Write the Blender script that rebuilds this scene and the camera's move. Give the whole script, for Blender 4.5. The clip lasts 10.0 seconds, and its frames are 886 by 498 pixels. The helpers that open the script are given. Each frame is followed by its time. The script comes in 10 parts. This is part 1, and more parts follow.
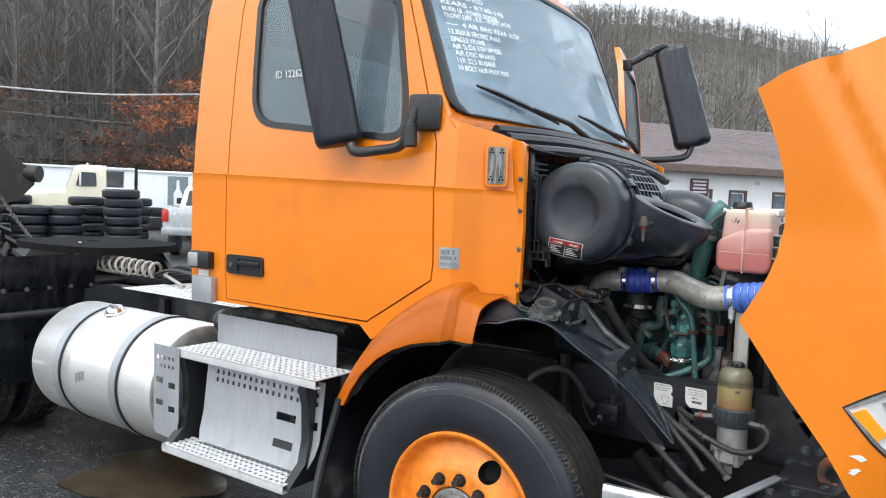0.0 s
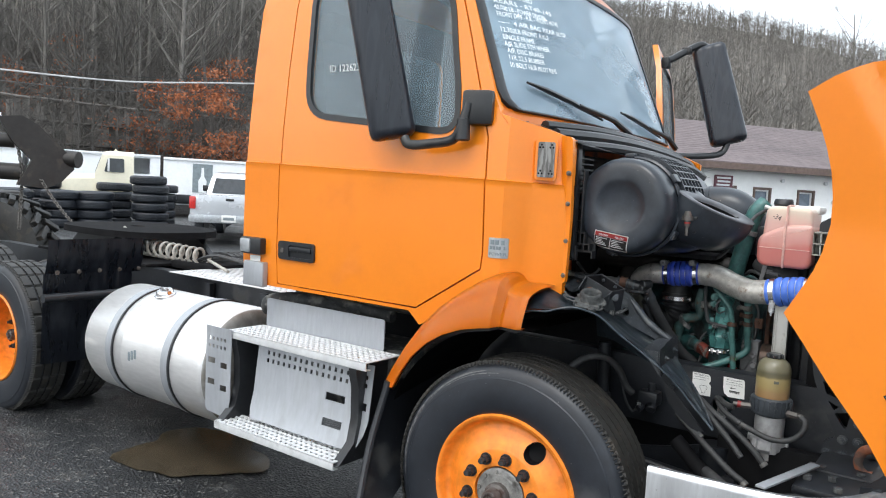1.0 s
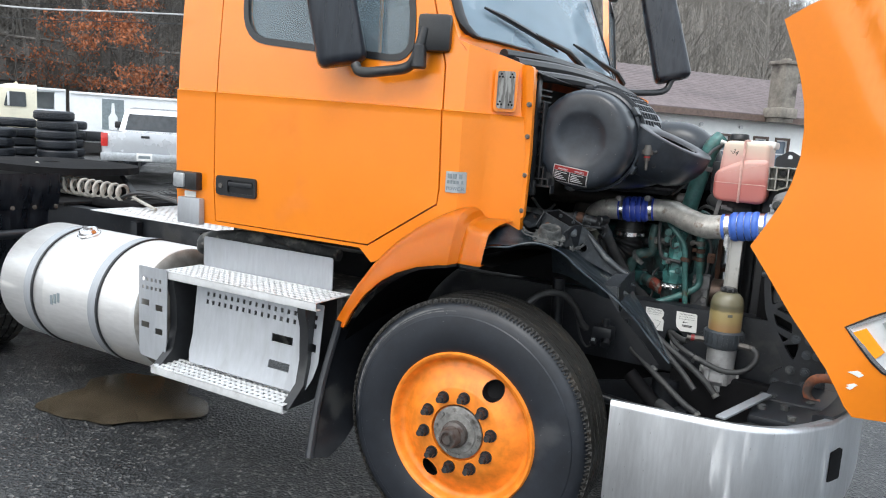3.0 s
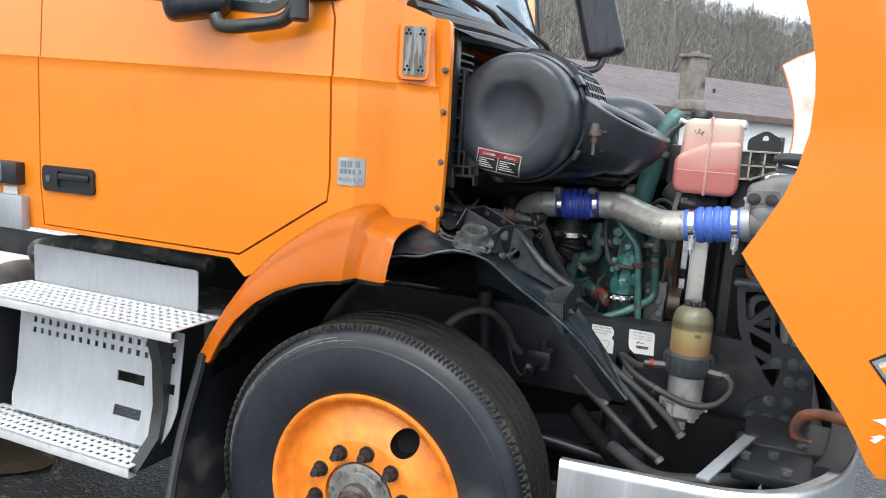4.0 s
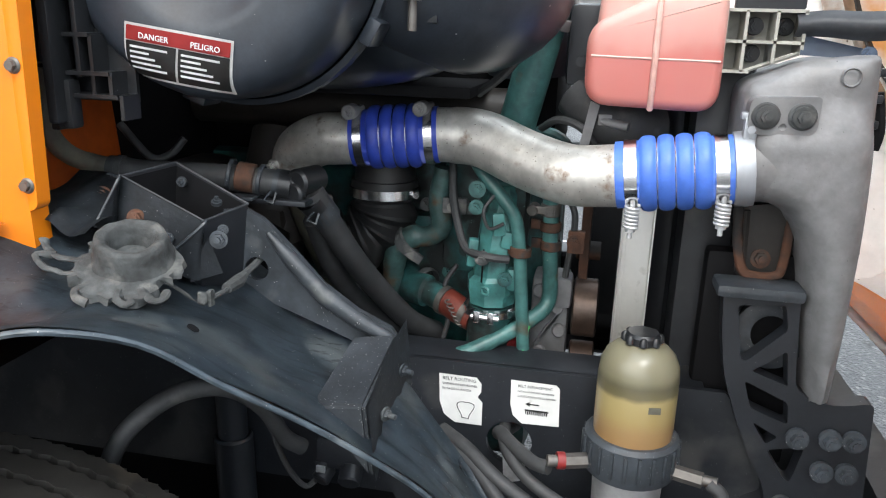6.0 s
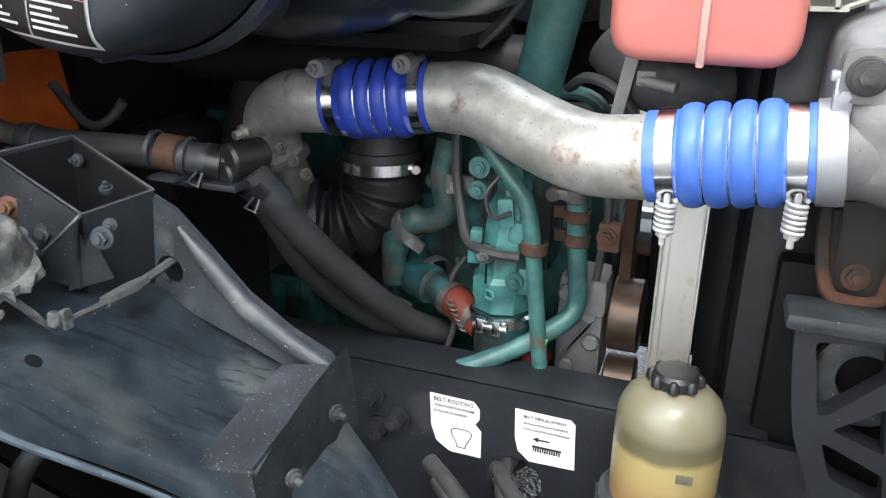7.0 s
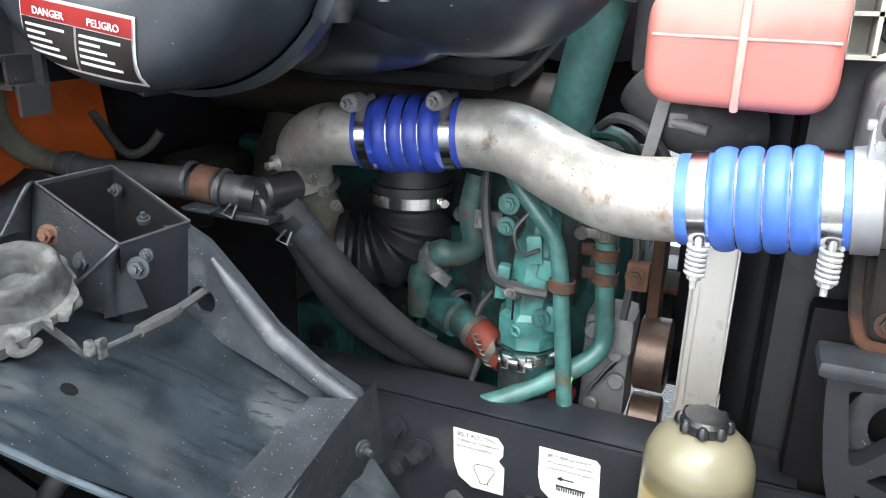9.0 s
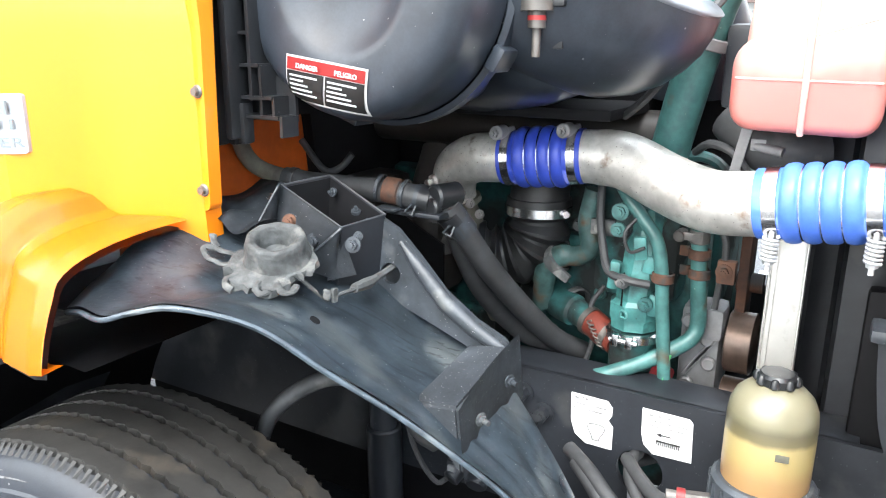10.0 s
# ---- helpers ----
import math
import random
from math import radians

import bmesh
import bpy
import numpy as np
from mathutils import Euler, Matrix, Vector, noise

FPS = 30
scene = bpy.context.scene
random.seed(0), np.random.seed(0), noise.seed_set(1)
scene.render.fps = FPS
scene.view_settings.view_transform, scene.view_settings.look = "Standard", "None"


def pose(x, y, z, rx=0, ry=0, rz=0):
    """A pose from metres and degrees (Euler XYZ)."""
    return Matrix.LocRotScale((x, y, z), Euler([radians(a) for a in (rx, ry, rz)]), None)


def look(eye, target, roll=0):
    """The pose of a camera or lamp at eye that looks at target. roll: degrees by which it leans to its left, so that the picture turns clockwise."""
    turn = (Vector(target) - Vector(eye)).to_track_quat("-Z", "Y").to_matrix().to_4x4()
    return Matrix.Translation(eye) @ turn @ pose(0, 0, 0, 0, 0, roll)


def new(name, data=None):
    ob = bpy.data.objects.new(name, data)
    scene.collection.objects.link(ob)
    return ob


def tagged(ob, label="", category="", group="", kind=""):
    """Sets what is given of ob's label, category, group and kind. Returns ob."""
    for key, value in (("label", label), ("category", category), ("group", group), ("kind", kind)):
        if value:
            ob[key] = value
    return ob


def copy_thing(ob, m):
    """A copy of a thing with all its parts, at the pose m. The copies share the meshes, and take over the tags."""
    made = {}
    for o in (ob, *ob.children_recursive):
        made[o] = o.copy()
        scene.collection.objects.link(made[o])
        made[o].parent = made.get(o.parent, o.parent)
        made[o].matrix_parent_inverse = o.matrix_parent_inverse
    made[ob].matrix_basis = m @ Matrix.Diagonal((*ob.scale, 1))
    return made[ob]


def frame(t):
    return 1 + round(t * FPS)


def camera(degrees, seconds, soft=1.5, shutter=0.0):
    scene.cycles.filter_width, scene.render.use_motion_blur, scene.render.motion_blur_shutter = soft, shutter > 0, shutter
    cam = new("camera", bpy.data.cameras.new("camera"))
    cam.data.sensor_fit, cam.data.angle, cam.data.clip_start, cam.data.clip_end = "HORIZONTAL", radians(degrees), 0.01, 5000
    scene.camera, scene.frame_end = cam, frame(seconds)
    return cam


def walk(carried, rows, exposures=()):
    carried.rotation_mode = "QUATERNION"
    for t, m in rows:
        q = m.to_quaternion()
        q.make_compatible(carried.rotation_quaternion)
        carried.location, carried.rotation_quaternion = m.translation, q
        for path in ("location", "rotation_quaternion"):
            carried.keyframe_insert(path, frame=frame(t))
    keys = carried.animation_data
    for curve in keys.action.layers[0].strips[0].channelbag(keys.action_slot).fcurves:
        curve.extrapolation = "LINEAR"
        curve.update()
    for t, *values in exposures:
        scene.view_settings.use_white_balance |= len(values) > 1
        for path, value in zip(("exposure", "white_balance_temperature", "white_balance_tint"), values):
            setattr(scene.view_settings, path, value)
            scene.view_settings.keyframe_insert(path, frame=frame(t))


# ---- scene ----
cam = camera(61.7, 10.0, 1.1)
PATH = [
    (0, (1.42, -2.14, 1.639), (0.282, -0.501, 1.51), 2.1),
    (0.5, (1.461, -2.208, 1.619), (0.303, -0.583, 1.488), 2.7),
    (1, (1.387, -2.314, 1.633), (0.212, -0.703, 1.48), 3.1),
    (1.5, (1.315, -2.391, 1.608), (0.259, -0.704, 1.415), 4.0),
    (2, (1.305, -2.406, 1.624), (0.293, -0.698, 1.384), 3.9),
    (3.3, (1.159, -2.157, 1.581), (0.203, -0.428, 1.273), 3.9),
    (3.5, (1.107, -2.02, 1.577), (0.197, -0.266, 1.272), 3.7),
    (4, (0.958, -1.696, 1.544), (0.171, 0.118, 1.243), 3.7),
    (4.5, (0.788, -1.366, 1.555), (0.218, 0.526, 1.247), 3.6),
    (5, (0.736, -1.013, 1.51), (0.311, 0.907, 1.147), 3.3),
    (5.5, (0.725, -0.674, 1.517), (0.338, 1.227, 1.032), 2.1),
    (5.7, (0.683, -0.556, 1.519), (0.346, 1.346, 1.002), 1.9),
    (6.8, (0.783, -0.12, 1.507), (0.141, 1.645, 0.821), 0.6),
    (7, (0.803, -0.092, 1.508), (0.132, 1.654, 0.799), 0.4),
    (7.5, (0.819, -0.066, 1.508), (0.123, 1.656, 0.767), 0.2),
    (8, (0.804, -0.067, 1.509), (0.107, 1.659, 0.777), 0.9),
    (8.5, (0.798, -0.074, 1.512), (0.097, 1.651, 0.781), 1.3),
    (9, (0.791, -0.096, 1.522), (0.064, 1.651, 0.875), 1.3),
    (9.5, (0.813, -0.167, 1.511), (-0.066, 1.517, 0.884), 0.3),
    (10, (0.865, -0.383, 1.53), (-0.112, 1.28, 0.999), 0.4),
]
walk(cam, [(t, look(eye, target, roll)) for t, eye, target, roll in PATH],
     [(0, 0.70), (2, 0.72), (3.5, 0.82), (4.5, 1.02), (5.5, 1.22), (7, 1.74), (8.5, 2.05), (9, 2.18), (10, 2.62)])

# ---- light ----
world = bpy.data.worlds.new("world")
scene.world = world
world.use_nodes = True
_wn = world.node_tree
_sky = _wn.nodes.new("ShaderNodeTexSky")
_sky.sky_type = "NISHITA"
_sky.sun_disc = False
_sky.sun_elevation, _sky.sun_rotation = radians(42), radians(200)
_sky.air_density, _sky.dust_density, _sky.ozone_density = 1.2, 6.0, 1.0
_mix = _wn.nodes.new("ShaderNodeMix")
_mix.data_type = "RGBA"
_mix.inputs["Factor"].default_value = 0.8
_mix.inputs["B"].default_value = (8.9, 9.8, 10.6, 1)     # an even cloud layer
_wn.links.new(_sky.outputs[0], _mix.inputs["A"])
_wn.links.new(_mix.outputs["Result"], _wn.nodes["Background"].inputs[0])
_wn.nodes["Background"].inputs[1].default_value = 0.13
sun = new("sun", bpy.data.lights.new("sun", "SUN"))
sun.data.energy, sun.data.angle, sun.data.color = 0.9, radians(25), (1.0, 0.985, 0.96)
sun.matrix_world = look((2, -6, 10), (0, 0, 0))


# ---- materials ----
def mat(name, base, rough=0.5, metal=0.0, var=0.15, scale=4.0, fine=90.0, bump=0.15, dist=0.002, dirt=None, dirt_at=0.55,
        dirt_scale=6.0, coat=0.0, rvar=0.15, rand=0.0, spec=0.5, stretch=None, specks=None, mid=0.20):
    m = bpy.data.materials.new(name)
    m.use_nodes = True
    nt, p = m.node_tree, m.node_tree.nodes["Principled BSDF"]
    N, L = nt.nodes.new, nt.links.new
    tc = N("ShaderNodeTexCoord").outputs["Object"]
    if stretch:
        mp = N("ShaderNodeMapping")
        mp.inputs["Scale"].default_value = stretch
        L(tc, mp.inputs[0])
        tc = mp.outputs[0]

    def noise_at(s, detail=4.0):
        n = N("ShaderNodeTexNoise")
        n.inputs["Scale"].default_value, n.inputs["Detail"].default_value = s, detail
        L(tc, n.inputs["Vector"])
        return n.outputs["Fac"]

    big, small = noise_at(scale), noise_at(fine, 3.0)
    add = N("ShaderNodeMath")
    add.operation = "MULTIPLY_ADD"
    add.inputs[1].default_value = 0.35
    L(small, add.inputs[0]), L(big, add.inputs[2])
    ramp = N("ShaderNodeValToRGB")
    ramp.color_ramp.elements[0].position, ramp.color_ramp.elements[1].position = 0.42, 0.92
    lo, hi = [tuple(min(1, c * f) for c in base) + (1,) for f in (1 - var, 1 + var)]
    ramp.color_ramp.elements[0].color, ramp.color_ramp.elements[1].color = lo, hi
    L(add.outputs[0], ramp.inputs[0])
    col = ramp.outputs[0]
    if mid:                                      # blotches between the large and the fine grain
        mh, mm_ = N("ShaderNodeHueSaturation"), N("ShaderNodeMapRange")
        mm_.inputs["From Min"].default_value, mm_.inputs["From Max"].default_value = 0.30, 0.70
        mm_.inputs["To Min"].default_value, mm_.inputs["To Max"].default_value = 1 - mid, 1 + mid
        L(noise_at(math.sqrt(scale * fine), 6.0), mm_.inputs[0]), L(mm_.outputs[0], mh.inputs["Value"]), L(col, mh.inputs["Color"])
        col = mh.outputs[0]
    if rand:
        info, hsv = N("ShaderNodeObjectInfo"), N("ShaderNodeHueSaturation")
        mr = N("ShaderNodeMapRange")
        mr.inputs["To Min"].default_value, mr.inputs["To Max"].default_value = 1 - rand, 1 + rand
        L(info.outputs["Random"], mr.inputs[0]), L(mr.outputs[0], hsv.inputs["Value"]), L(col, hsv.inputs["Color"])
        col = hsv.outputs[0]
    rr = N("ShaderNodeMapRange")
    rr.inputs["To Min"].default_value, rr.inputs["To Max"].default_value = max(0.02, rough - rvar), min(1, rough + rvar)
    L(big, rr.inputs[0])
    rough_out = rr.outputs[0]
    if dirt:
        d = N("ShaderNodeValToRGB")
        d.color_ramp.elements[0].position, d.color_ramp.elements[1].position = dirt_at, min(1, dirt_at + 0.12)
        L(noise_at(dirt_scale, 6.0), d.inputs[0])
        mx = N("ShaderNodeMix")
        mx.data_type = "RGBA"
        mx.inputs["B"].default_value = (*dirt, 1)
        L(d.outputs[0], mx.inputs["Factor"]), L(col, mx.inputs["A"])
        col = mx.outputs["Result"]
        mm = N("ShaderNodeMath")
        mm.operation = "MAXIMUM"
        sc = N("ShaderNodeMath")
        sc.operation = "MULTIPLY"
        sc.inputs[1].default_value = 0.75
        L(d.outputs[0], sc.inputs[0]), L(sc.outputs[0], mm.inputs[0]), L(rough_out, mm.inputs[1])
        rough_out = mm.outputs[0]
        if metal > 0.5:
            im = N("ShaderNodeMath")
            im.operation = "MULTIPLY_ADD"
            im.inputs[1].default_value, im.inputs[2].default_value = -0.8 * metal, metal
            L(d.outputs[0], im.inputs[0]), L(im.outputs[0], p.inputs["Metallic"])
    if specks:                                   # scattered grit: colour, cells per metre, share
        vo, sepc, near_c, pick, both, sm = (N(k) for k in ("ShaderNodeTexVoronoi", "ShaderNodeSeparateColor", "ShaderNodeMath", "ShaderNodeMath", "ShaderNodeMath", "ShaderNodeMix"))
        vo.inputs["Scale"].default_value = specks[1] * 1.8
        L(tc, vo.inputs["Vector"]), L(vo.outputs["Color"], sepc.inputs[0])
        near_c.operation = "LESS_THAN"
        pick.operation, pick.inputs[1].default_value = "GREATER_THAN", 1 - specks[2]
        both.operation = "MULTIPLY"
        big_c = N("ShaderNodeMath")
        big_c.operation, big_c.inputs[1].default_value = "POWER", 3.0
        half_c = N("ShaderNodeMath")
        half_c.operation, half_c.inputs[1].default_value, half_c.inputs[2].default_value = "MULTIPLY_ADD", 0.22, 0.05
        L(sepc.outputs[1], big_c.inputs[0]), L(big_c.outputs[0], half_c.inputs[0]), L(half_c.outputs[0], near_c.inputs[1])
        L(vo.outputs["Distance"], near_c.inputs[0]), L(sepc.outputs[0], pick.inputs[0])
        L(near_c.outputs[0], both.inputs[0]), L(pick.outputs[0], both.inputs[1])
        sm.data_type = "RGBA"
        sm.inputs["B"].default_value = (*specks[0], 1)
        L(both.outputs[0], sm.inputs["Factor"]), L(col, sm.inputs["A"])
        col = sm.outputs["Result"]
    L(col, p.inputs["Base Color"]), L(rough_out, p.inputs["Roughness"])
    if bump:
        b = N("ShaderNodeBump")
        b.inputs["Strength"].default_value, b.inputs["Distance"].default_value = bump, dist
        L(small, b.inputs["Height"]), L(b.outputs[0], p.inputs["Normal"])
    if not (dirt and metal > 0.5):
        p.inputs["Metallic"].default_value = metal
    p.inputs["Coat Weight"].default_value, p.inputs["Coat Roughness"].default_value = coat, 0.06
    p.inputs["Specular IOR Level"].default_value = spec
    return m


def glass(name, tint=(1, 1, 1), rough=0.0, film_sheen=0.0, dust=(0.45, 0.54, 0.60)):
    m = bpy.data.materials.new(name)
    m.use_nodes = True
    p = m.node_tree.nodes["Principled BSDF"]
    p.inputs["Base Color"].default_value, p.inputs["Roughness"].default_value = (*tint, 1), rough
    p.inputs["Transmission Weight"].default_value, p.inputs["IOR"].default_value = 1.0, 1.45
    if film_sheen:                                     # pale sky reflection painted into the dust and water layer
        nt = m.node_tree
        d, mx, nz, mr = (nt.nodes.new(k) for k in ("ShaderNodeBsdfDiffuse", "ShaderNodeMixShader", "ShaderNodeTexNoise", "ShaderNodeMapRange"))
        d.inputs[0].default_value = (*dust, 1)
        nz.inputs["Scale"].default_value = 2.5
        mr.inputs["To Min"].default_value, mr.inputs["To Max"].default_value = film_sheen * 0.6, film_sheen * 1.4
        nt.links.new(nz.outputs[0], mr.inputs[0]), nt.links.new(mr.outputs[0], mx.inputs[0])
        nt.links.new(p.outputs[0], mx.inputs[1]), nt.links.new(d.outputs[0], mx.inputs[2])
        nt.links.new(mx.outputs[0], nt.nodes["Material Output"].inputs[0])
    return m


ORANGE = mat("orange_paint", (0.80, 0.218, 0.0075), 0.30, 0, 0.04, 1.2, 60, 0.02, 0.001, coat=0.35, rvar=0.06, dirt=(0.75, 0.200, 0.008), dirt_at=0.60, dirt_scale=3.0, mid=0.02)
ORANGE_RIM = mat("orange_rim_paint", (0.78, 0.22, 0.02), 0.42, 0, 0.10, 6, 90, 0.08, dirt=(0.22, 0.10, 0.045), dirt_at=0.70, dirt_scale=14)
# cab orange toned down for the shaded engine bay, with dirt blotches
ORANGE_IN = mat("darkened_firewall_orange", (0.44, 0.078, 0.008), 0.5, 0, 0.2, 5, 60, 0.1, dirt=(0.05, 0.03, 0.02), dirt_at=0.58, dirt_scale=7)
BLACKP = mat("black_plastic", (0.015, 0.016, 0.018), 0.36, 0, 0.3, 4, 220, 0.10, 0.001, dirt=(0.040, 0.042, 0.043), dirt_at=0.62, dirt_scale=5, specks=((0.16, 0.16, 0.16), 160, 0.03))
CLEANER = mat("air_cleaner_plastic", (0.022, 0.027, 0.035), 0.31, 0, 0.35, 3, 260, 0.05, 0.0008, dirt=(0.040, 0.047, 0.056), dirt_at=0.60, dirt_scale=7, rvar=0.06, specks=((0.22, 0.22, 0.21), 110, 0.04))
# grey for the sky's reflection on the intake lip and for the dusty flap
LIPGREY = mat("lip_sheen_and_dust_grey", (0.085, 0.09, 0.10), 0.42, 0, 0.25, 14, 160, 0.15, 0.001, dirt=(0.07, 0.072, 0.075), dirt_at=0.62, dirt_scale=20)
MIRRORP = mat("mirror_housing_plastic", (0.012, 0.015, 0.022), 0.30, 0, 0.3, 4, 420, 0.10, 0.0006, dirt=(0.028, 0.033, 0.042), dirt_at=0.5, dirt_scale=4, stretch=(5, 5, 0.7))
LINERP = mat("splash_liner_plastic", (0.040, 0.054, 0.067), 0.34, 0, 0.35, 7, 160, 0.25, 0.001, mid=0.30, dirt=(0.11, 0.128, 0.135), dirt_at=0.57, dirt_scale=9, rvar=0.16, specks=((0.34, 0.34, 0.33), 190, 0.16))
LATCHM = mat("dusty_latch_steel", (0.034, 0.040, 0.047), 0.46, 0, 0.4, 9, 150, 0.3, 0.0015, mid=0.30, dirt=(0.100, 0.105, 0.104), dirt_at=0.60, dirt_scale=14, specks=((0.34, 0.34, 0.33), 190, 0.22))
DUSTY = mat("dust_caked_metal", (0.060, 0.063, 0.064), 0.75, 0, 0.4, 14, 120, 0.45, 0.003, dirt=(0.21, 0.205, 0.19), dirt_at=0.52, dirt_scale=18)
VENTM = mat("worn_grey_plate", (0.13, 0.125, 0.12), 0.5, 0.4, 0.3, 8, 90, 0.3, 0.002, dirt=(0.30, 0.30, 0.29), dirt_at=0.5, dirt_scale=14, stretch=(6, 6, 0.8))
GRIDM = mat("grey_tank_bracket", (0.34, 0.335, 0.30), 0.55, 0, 0.15, 12, 90, 0.15, 0.001, dirt=(0.16, 0.155, 0.14), dirt_at=0.62, dirt_scale=20)
BLACKM = mat("black_frame_paint", (0.014, 0.016, 0.020), 0.40, 0, 0.3, 3, 120, 0.15, 0.001, dirt=(0.055, 0.055, 0.054), dirt_at=0.60, dirt_scale=6, specks=((0.16, 0.16, 0.155), 140, 0.05))
# near-black plastic, also the colour for the shade in holes and hollows
DARK = mat("near_black_plastic_and_shade", (0.006, 0.006, 0.007), 0.7, 0, 0.2, 6, 90, 0.1, spec=0.15)
RUBBER = mat("tyre_rubber", (0.013, 0.016, 0.022), 0.45, 0, 0.3, 4, 150, 0.18, 0.001, dirt=(0.052, 0.054, 0.058), dirt_at=0.60, dirt_scale=4, specks=((0.16, 0.16, 0.16), 70, 0.05))
TREAD = mat("worn_tread_rubber", (0.019, 0.018, 0.0165), 0.55, 0, 0.3, 9, 120, 0.3, 0.001, dirt=(0.044, 0.037, 0.029), dirt_at=0.56, dirt_scale=12)
HOSE = mat("rubber_hose", (0.036, 0.037, 0.0385), 0.58, 0, 0.25, 10, 150, 0.15, 0.001, dirt=(0.095, 0.092, 0.088), dirt_at=0.62, dirt_scale=16)
ALU = mat("brushed_aluminium", (0.68, 0.70, 0.73), 0.34, 0.9, 0.08, 3, 200, 0.10, 0.0006, mid=0.07, dirt=(0.52, 0.535, 0.55), dirt_at=0.60, dirt_scale=5, stretch=(4, 4, 0.5), specks=((0.25, 0.25, 0.25), 60, 0.06))
STEP = mat("step_aluminium", (0.40, 0.42, 0.45), 0.50, 0.55, 0.06, 3, 120, 0.1, 0.0006, rvar=0.1, mid=0.06, dirt=(0.33, 0.345, 0.365), dirt_at=0.56, dirt_scale=3, stretch=(3, 3, 0.6))
TREADM = mat("grip_tread_aluminium", (0.72, 0.73, 0.74), 0.45, 0.35, 0.08, 6, 120, 0.1, 0.0006, mid=0.08, rvar=0.1, dirt=(0.40, 0.40, 0.39), dirt_at=0.66, dirt_scale=8)
TANKM = mat("polished_tank_aluminium", (0.74, 0.74, 0.74), 0.38, 0.7, 0.06, 2.2, 160, 0.05, 0.0006, mid=0.06, dirt=(0.58, 0.57, 0.55), dirt_at=0.62, dirt_scale=2.5, stretch=(0.6, 3, 3))
TANKEND = mat("dirty_tank_end", (0.34, 0.33, 0.31), 0.5, 0.6, 0.15, 3, 120, 0.08, 0.0006, dirt=(0.17, 0.15, 0.125), dirt_at=0.52, dirt_scale=4)
CHROME = mat("bright_steel", (0.72, 0.72, 0.73), 0.2, 1, 0.05, 4, 120, 0.04, 0.0005, dirt=(0.30, 0.30, 0.30), dirt_at=0.72, dirt_scale=8)
CASTAL = mat("cast_aluminium", (0.20, 0.20, 0.205), 0.58, 0.3, 0.15, 5, 160, 0.35, 0.0012, dirt=(0.19, 0.185, 0.18), dirt_at=0.60, dirt_scale=6, specks=((0.10, 0.10, 0.10), 120, 0.05))
PIPEM = mat("aluminised_pipe", (0.56, 0.545, 0.51), 0.40, 0.6, 0.14, 9, 180, 0.14, 0.0008, mid=0.22, dirt=(0.17, 0.105, 0.065), dirt_at=0.60, dirt_scale=30, specks=((0.085, 0.060, 0.045), 150, 0.42))
RUST = mat("rusted_steel", (0.072, 0.030, 0.016), 0.8, 0, 0.5, 14, 90, 0.4, 0.002, dirt=(0.020, 0.019, 0.019), dirt_at=0.46, dirt_scale=16)
RUSTCLIP = mat("rusty_clip", (0.080, 0.036, 0.021), 0.8, 0, 0.4, 30, 160, 0.3, 0.001, dirt=(0.035, 0.030, 0.027), dirt_at=0.52, dirt_scale=40)
TEAL = mat("engine_teal_paint", (0.024, 0.090, 0.088), 0.42, 0, 0.35, 14, 110, 0.3, 0.0015, mid=0.45, dirt=(0.016, 0.020, 0.019), dirt_at=0.46, dirt_scale=11, specks=((0.16, 0.24, 0.22), 120, 0.06))
GRIMEP = mat("grimy_pipe_paint", (0.040, 0.085, 0.080), 0.5, 0, 0.4, 16, 120, 0.3, 0.001, mid=0.4, dirt=(0.085, 0.050, 0.028), dirt_at=0.54, dirt_scale=22)
TEALP = mat("teal_pipe_paint", (0.048, 0.135, 0.128), 0.42, 0, 0.25, 14, 120, 0.2, 0.001, mid=0.35, dirt=(0.10, 0.055, 0.025), dirt_at=0.60, dirt_scale=14, specks=((0.26, 0.30, 0.27), 130, 0.06))
FILTAL = mat("bright_cast_aluminium", (0.38, 0.38, 0.385), 0.45, 0.4, 0.15, 8, 160, 0.25, 0.001, mid=0.15, dirt=(0.17, 0.165, 0.155), dirt_at=0.62, dirt_scale=14)
HOOKM = mat("worn_orange_hook_paint", (0.26, 0.085, 0.040), 0.6, 0, 0.4, 12, 90, 0.3, 0.001, dirt=(0.07, 0.05, 0.042), dirt_at=0.52, dirt_scale=16)
TANPIPE = mat("grimy_tan_shade", (0.13, 0.125, 0.098), 0.55, 0.1, 0.3, 12, 140, 0.3, 0.001, mid=0.3, dirt=(0.06, 0.052, 0.042), dirt_at=0.55, dirt_scale=18)
BLUEH = mat("blue_silicone_hose", (0.026, 0.055, 0.36), 0.42, 0, 0.15, 10, 240, 0.15, 0.0006, rvar=0.08, mid=0.12, dirt=(0.05, 0.07, 0.20), dirt_at=0.64, dirt_scale=14)
BLUEH2 = mat("bright_blue_silicone_hose", (0.065, 0.165, 0.60), 0.42, 0, 0.12, 10, 240, 0.15, 0.0006, rvar=0.08, mid=0.10, dirt=(0.10, 0.22, 0.55), dirt_at=0.66, dirt_scale=14)
REDHOSE = mat("orange_red_silicone", (0.14, 0.025, 0.014), 0.55, 0, 0.3, 20, 120, 0.2, 0.001, dirt=(0.05, 0.03, 0.025), dirt_at=0.58, dirt_scale=25)
LABELW = mat("white_label", (0.74, 0.74, 0.72), 0.45, 0, 0.06, 12, 80, 0.05, mid=0.06, dirt=(0.45, 0.43, 0.40), dirt_at=0.68, dirt_scale=30)
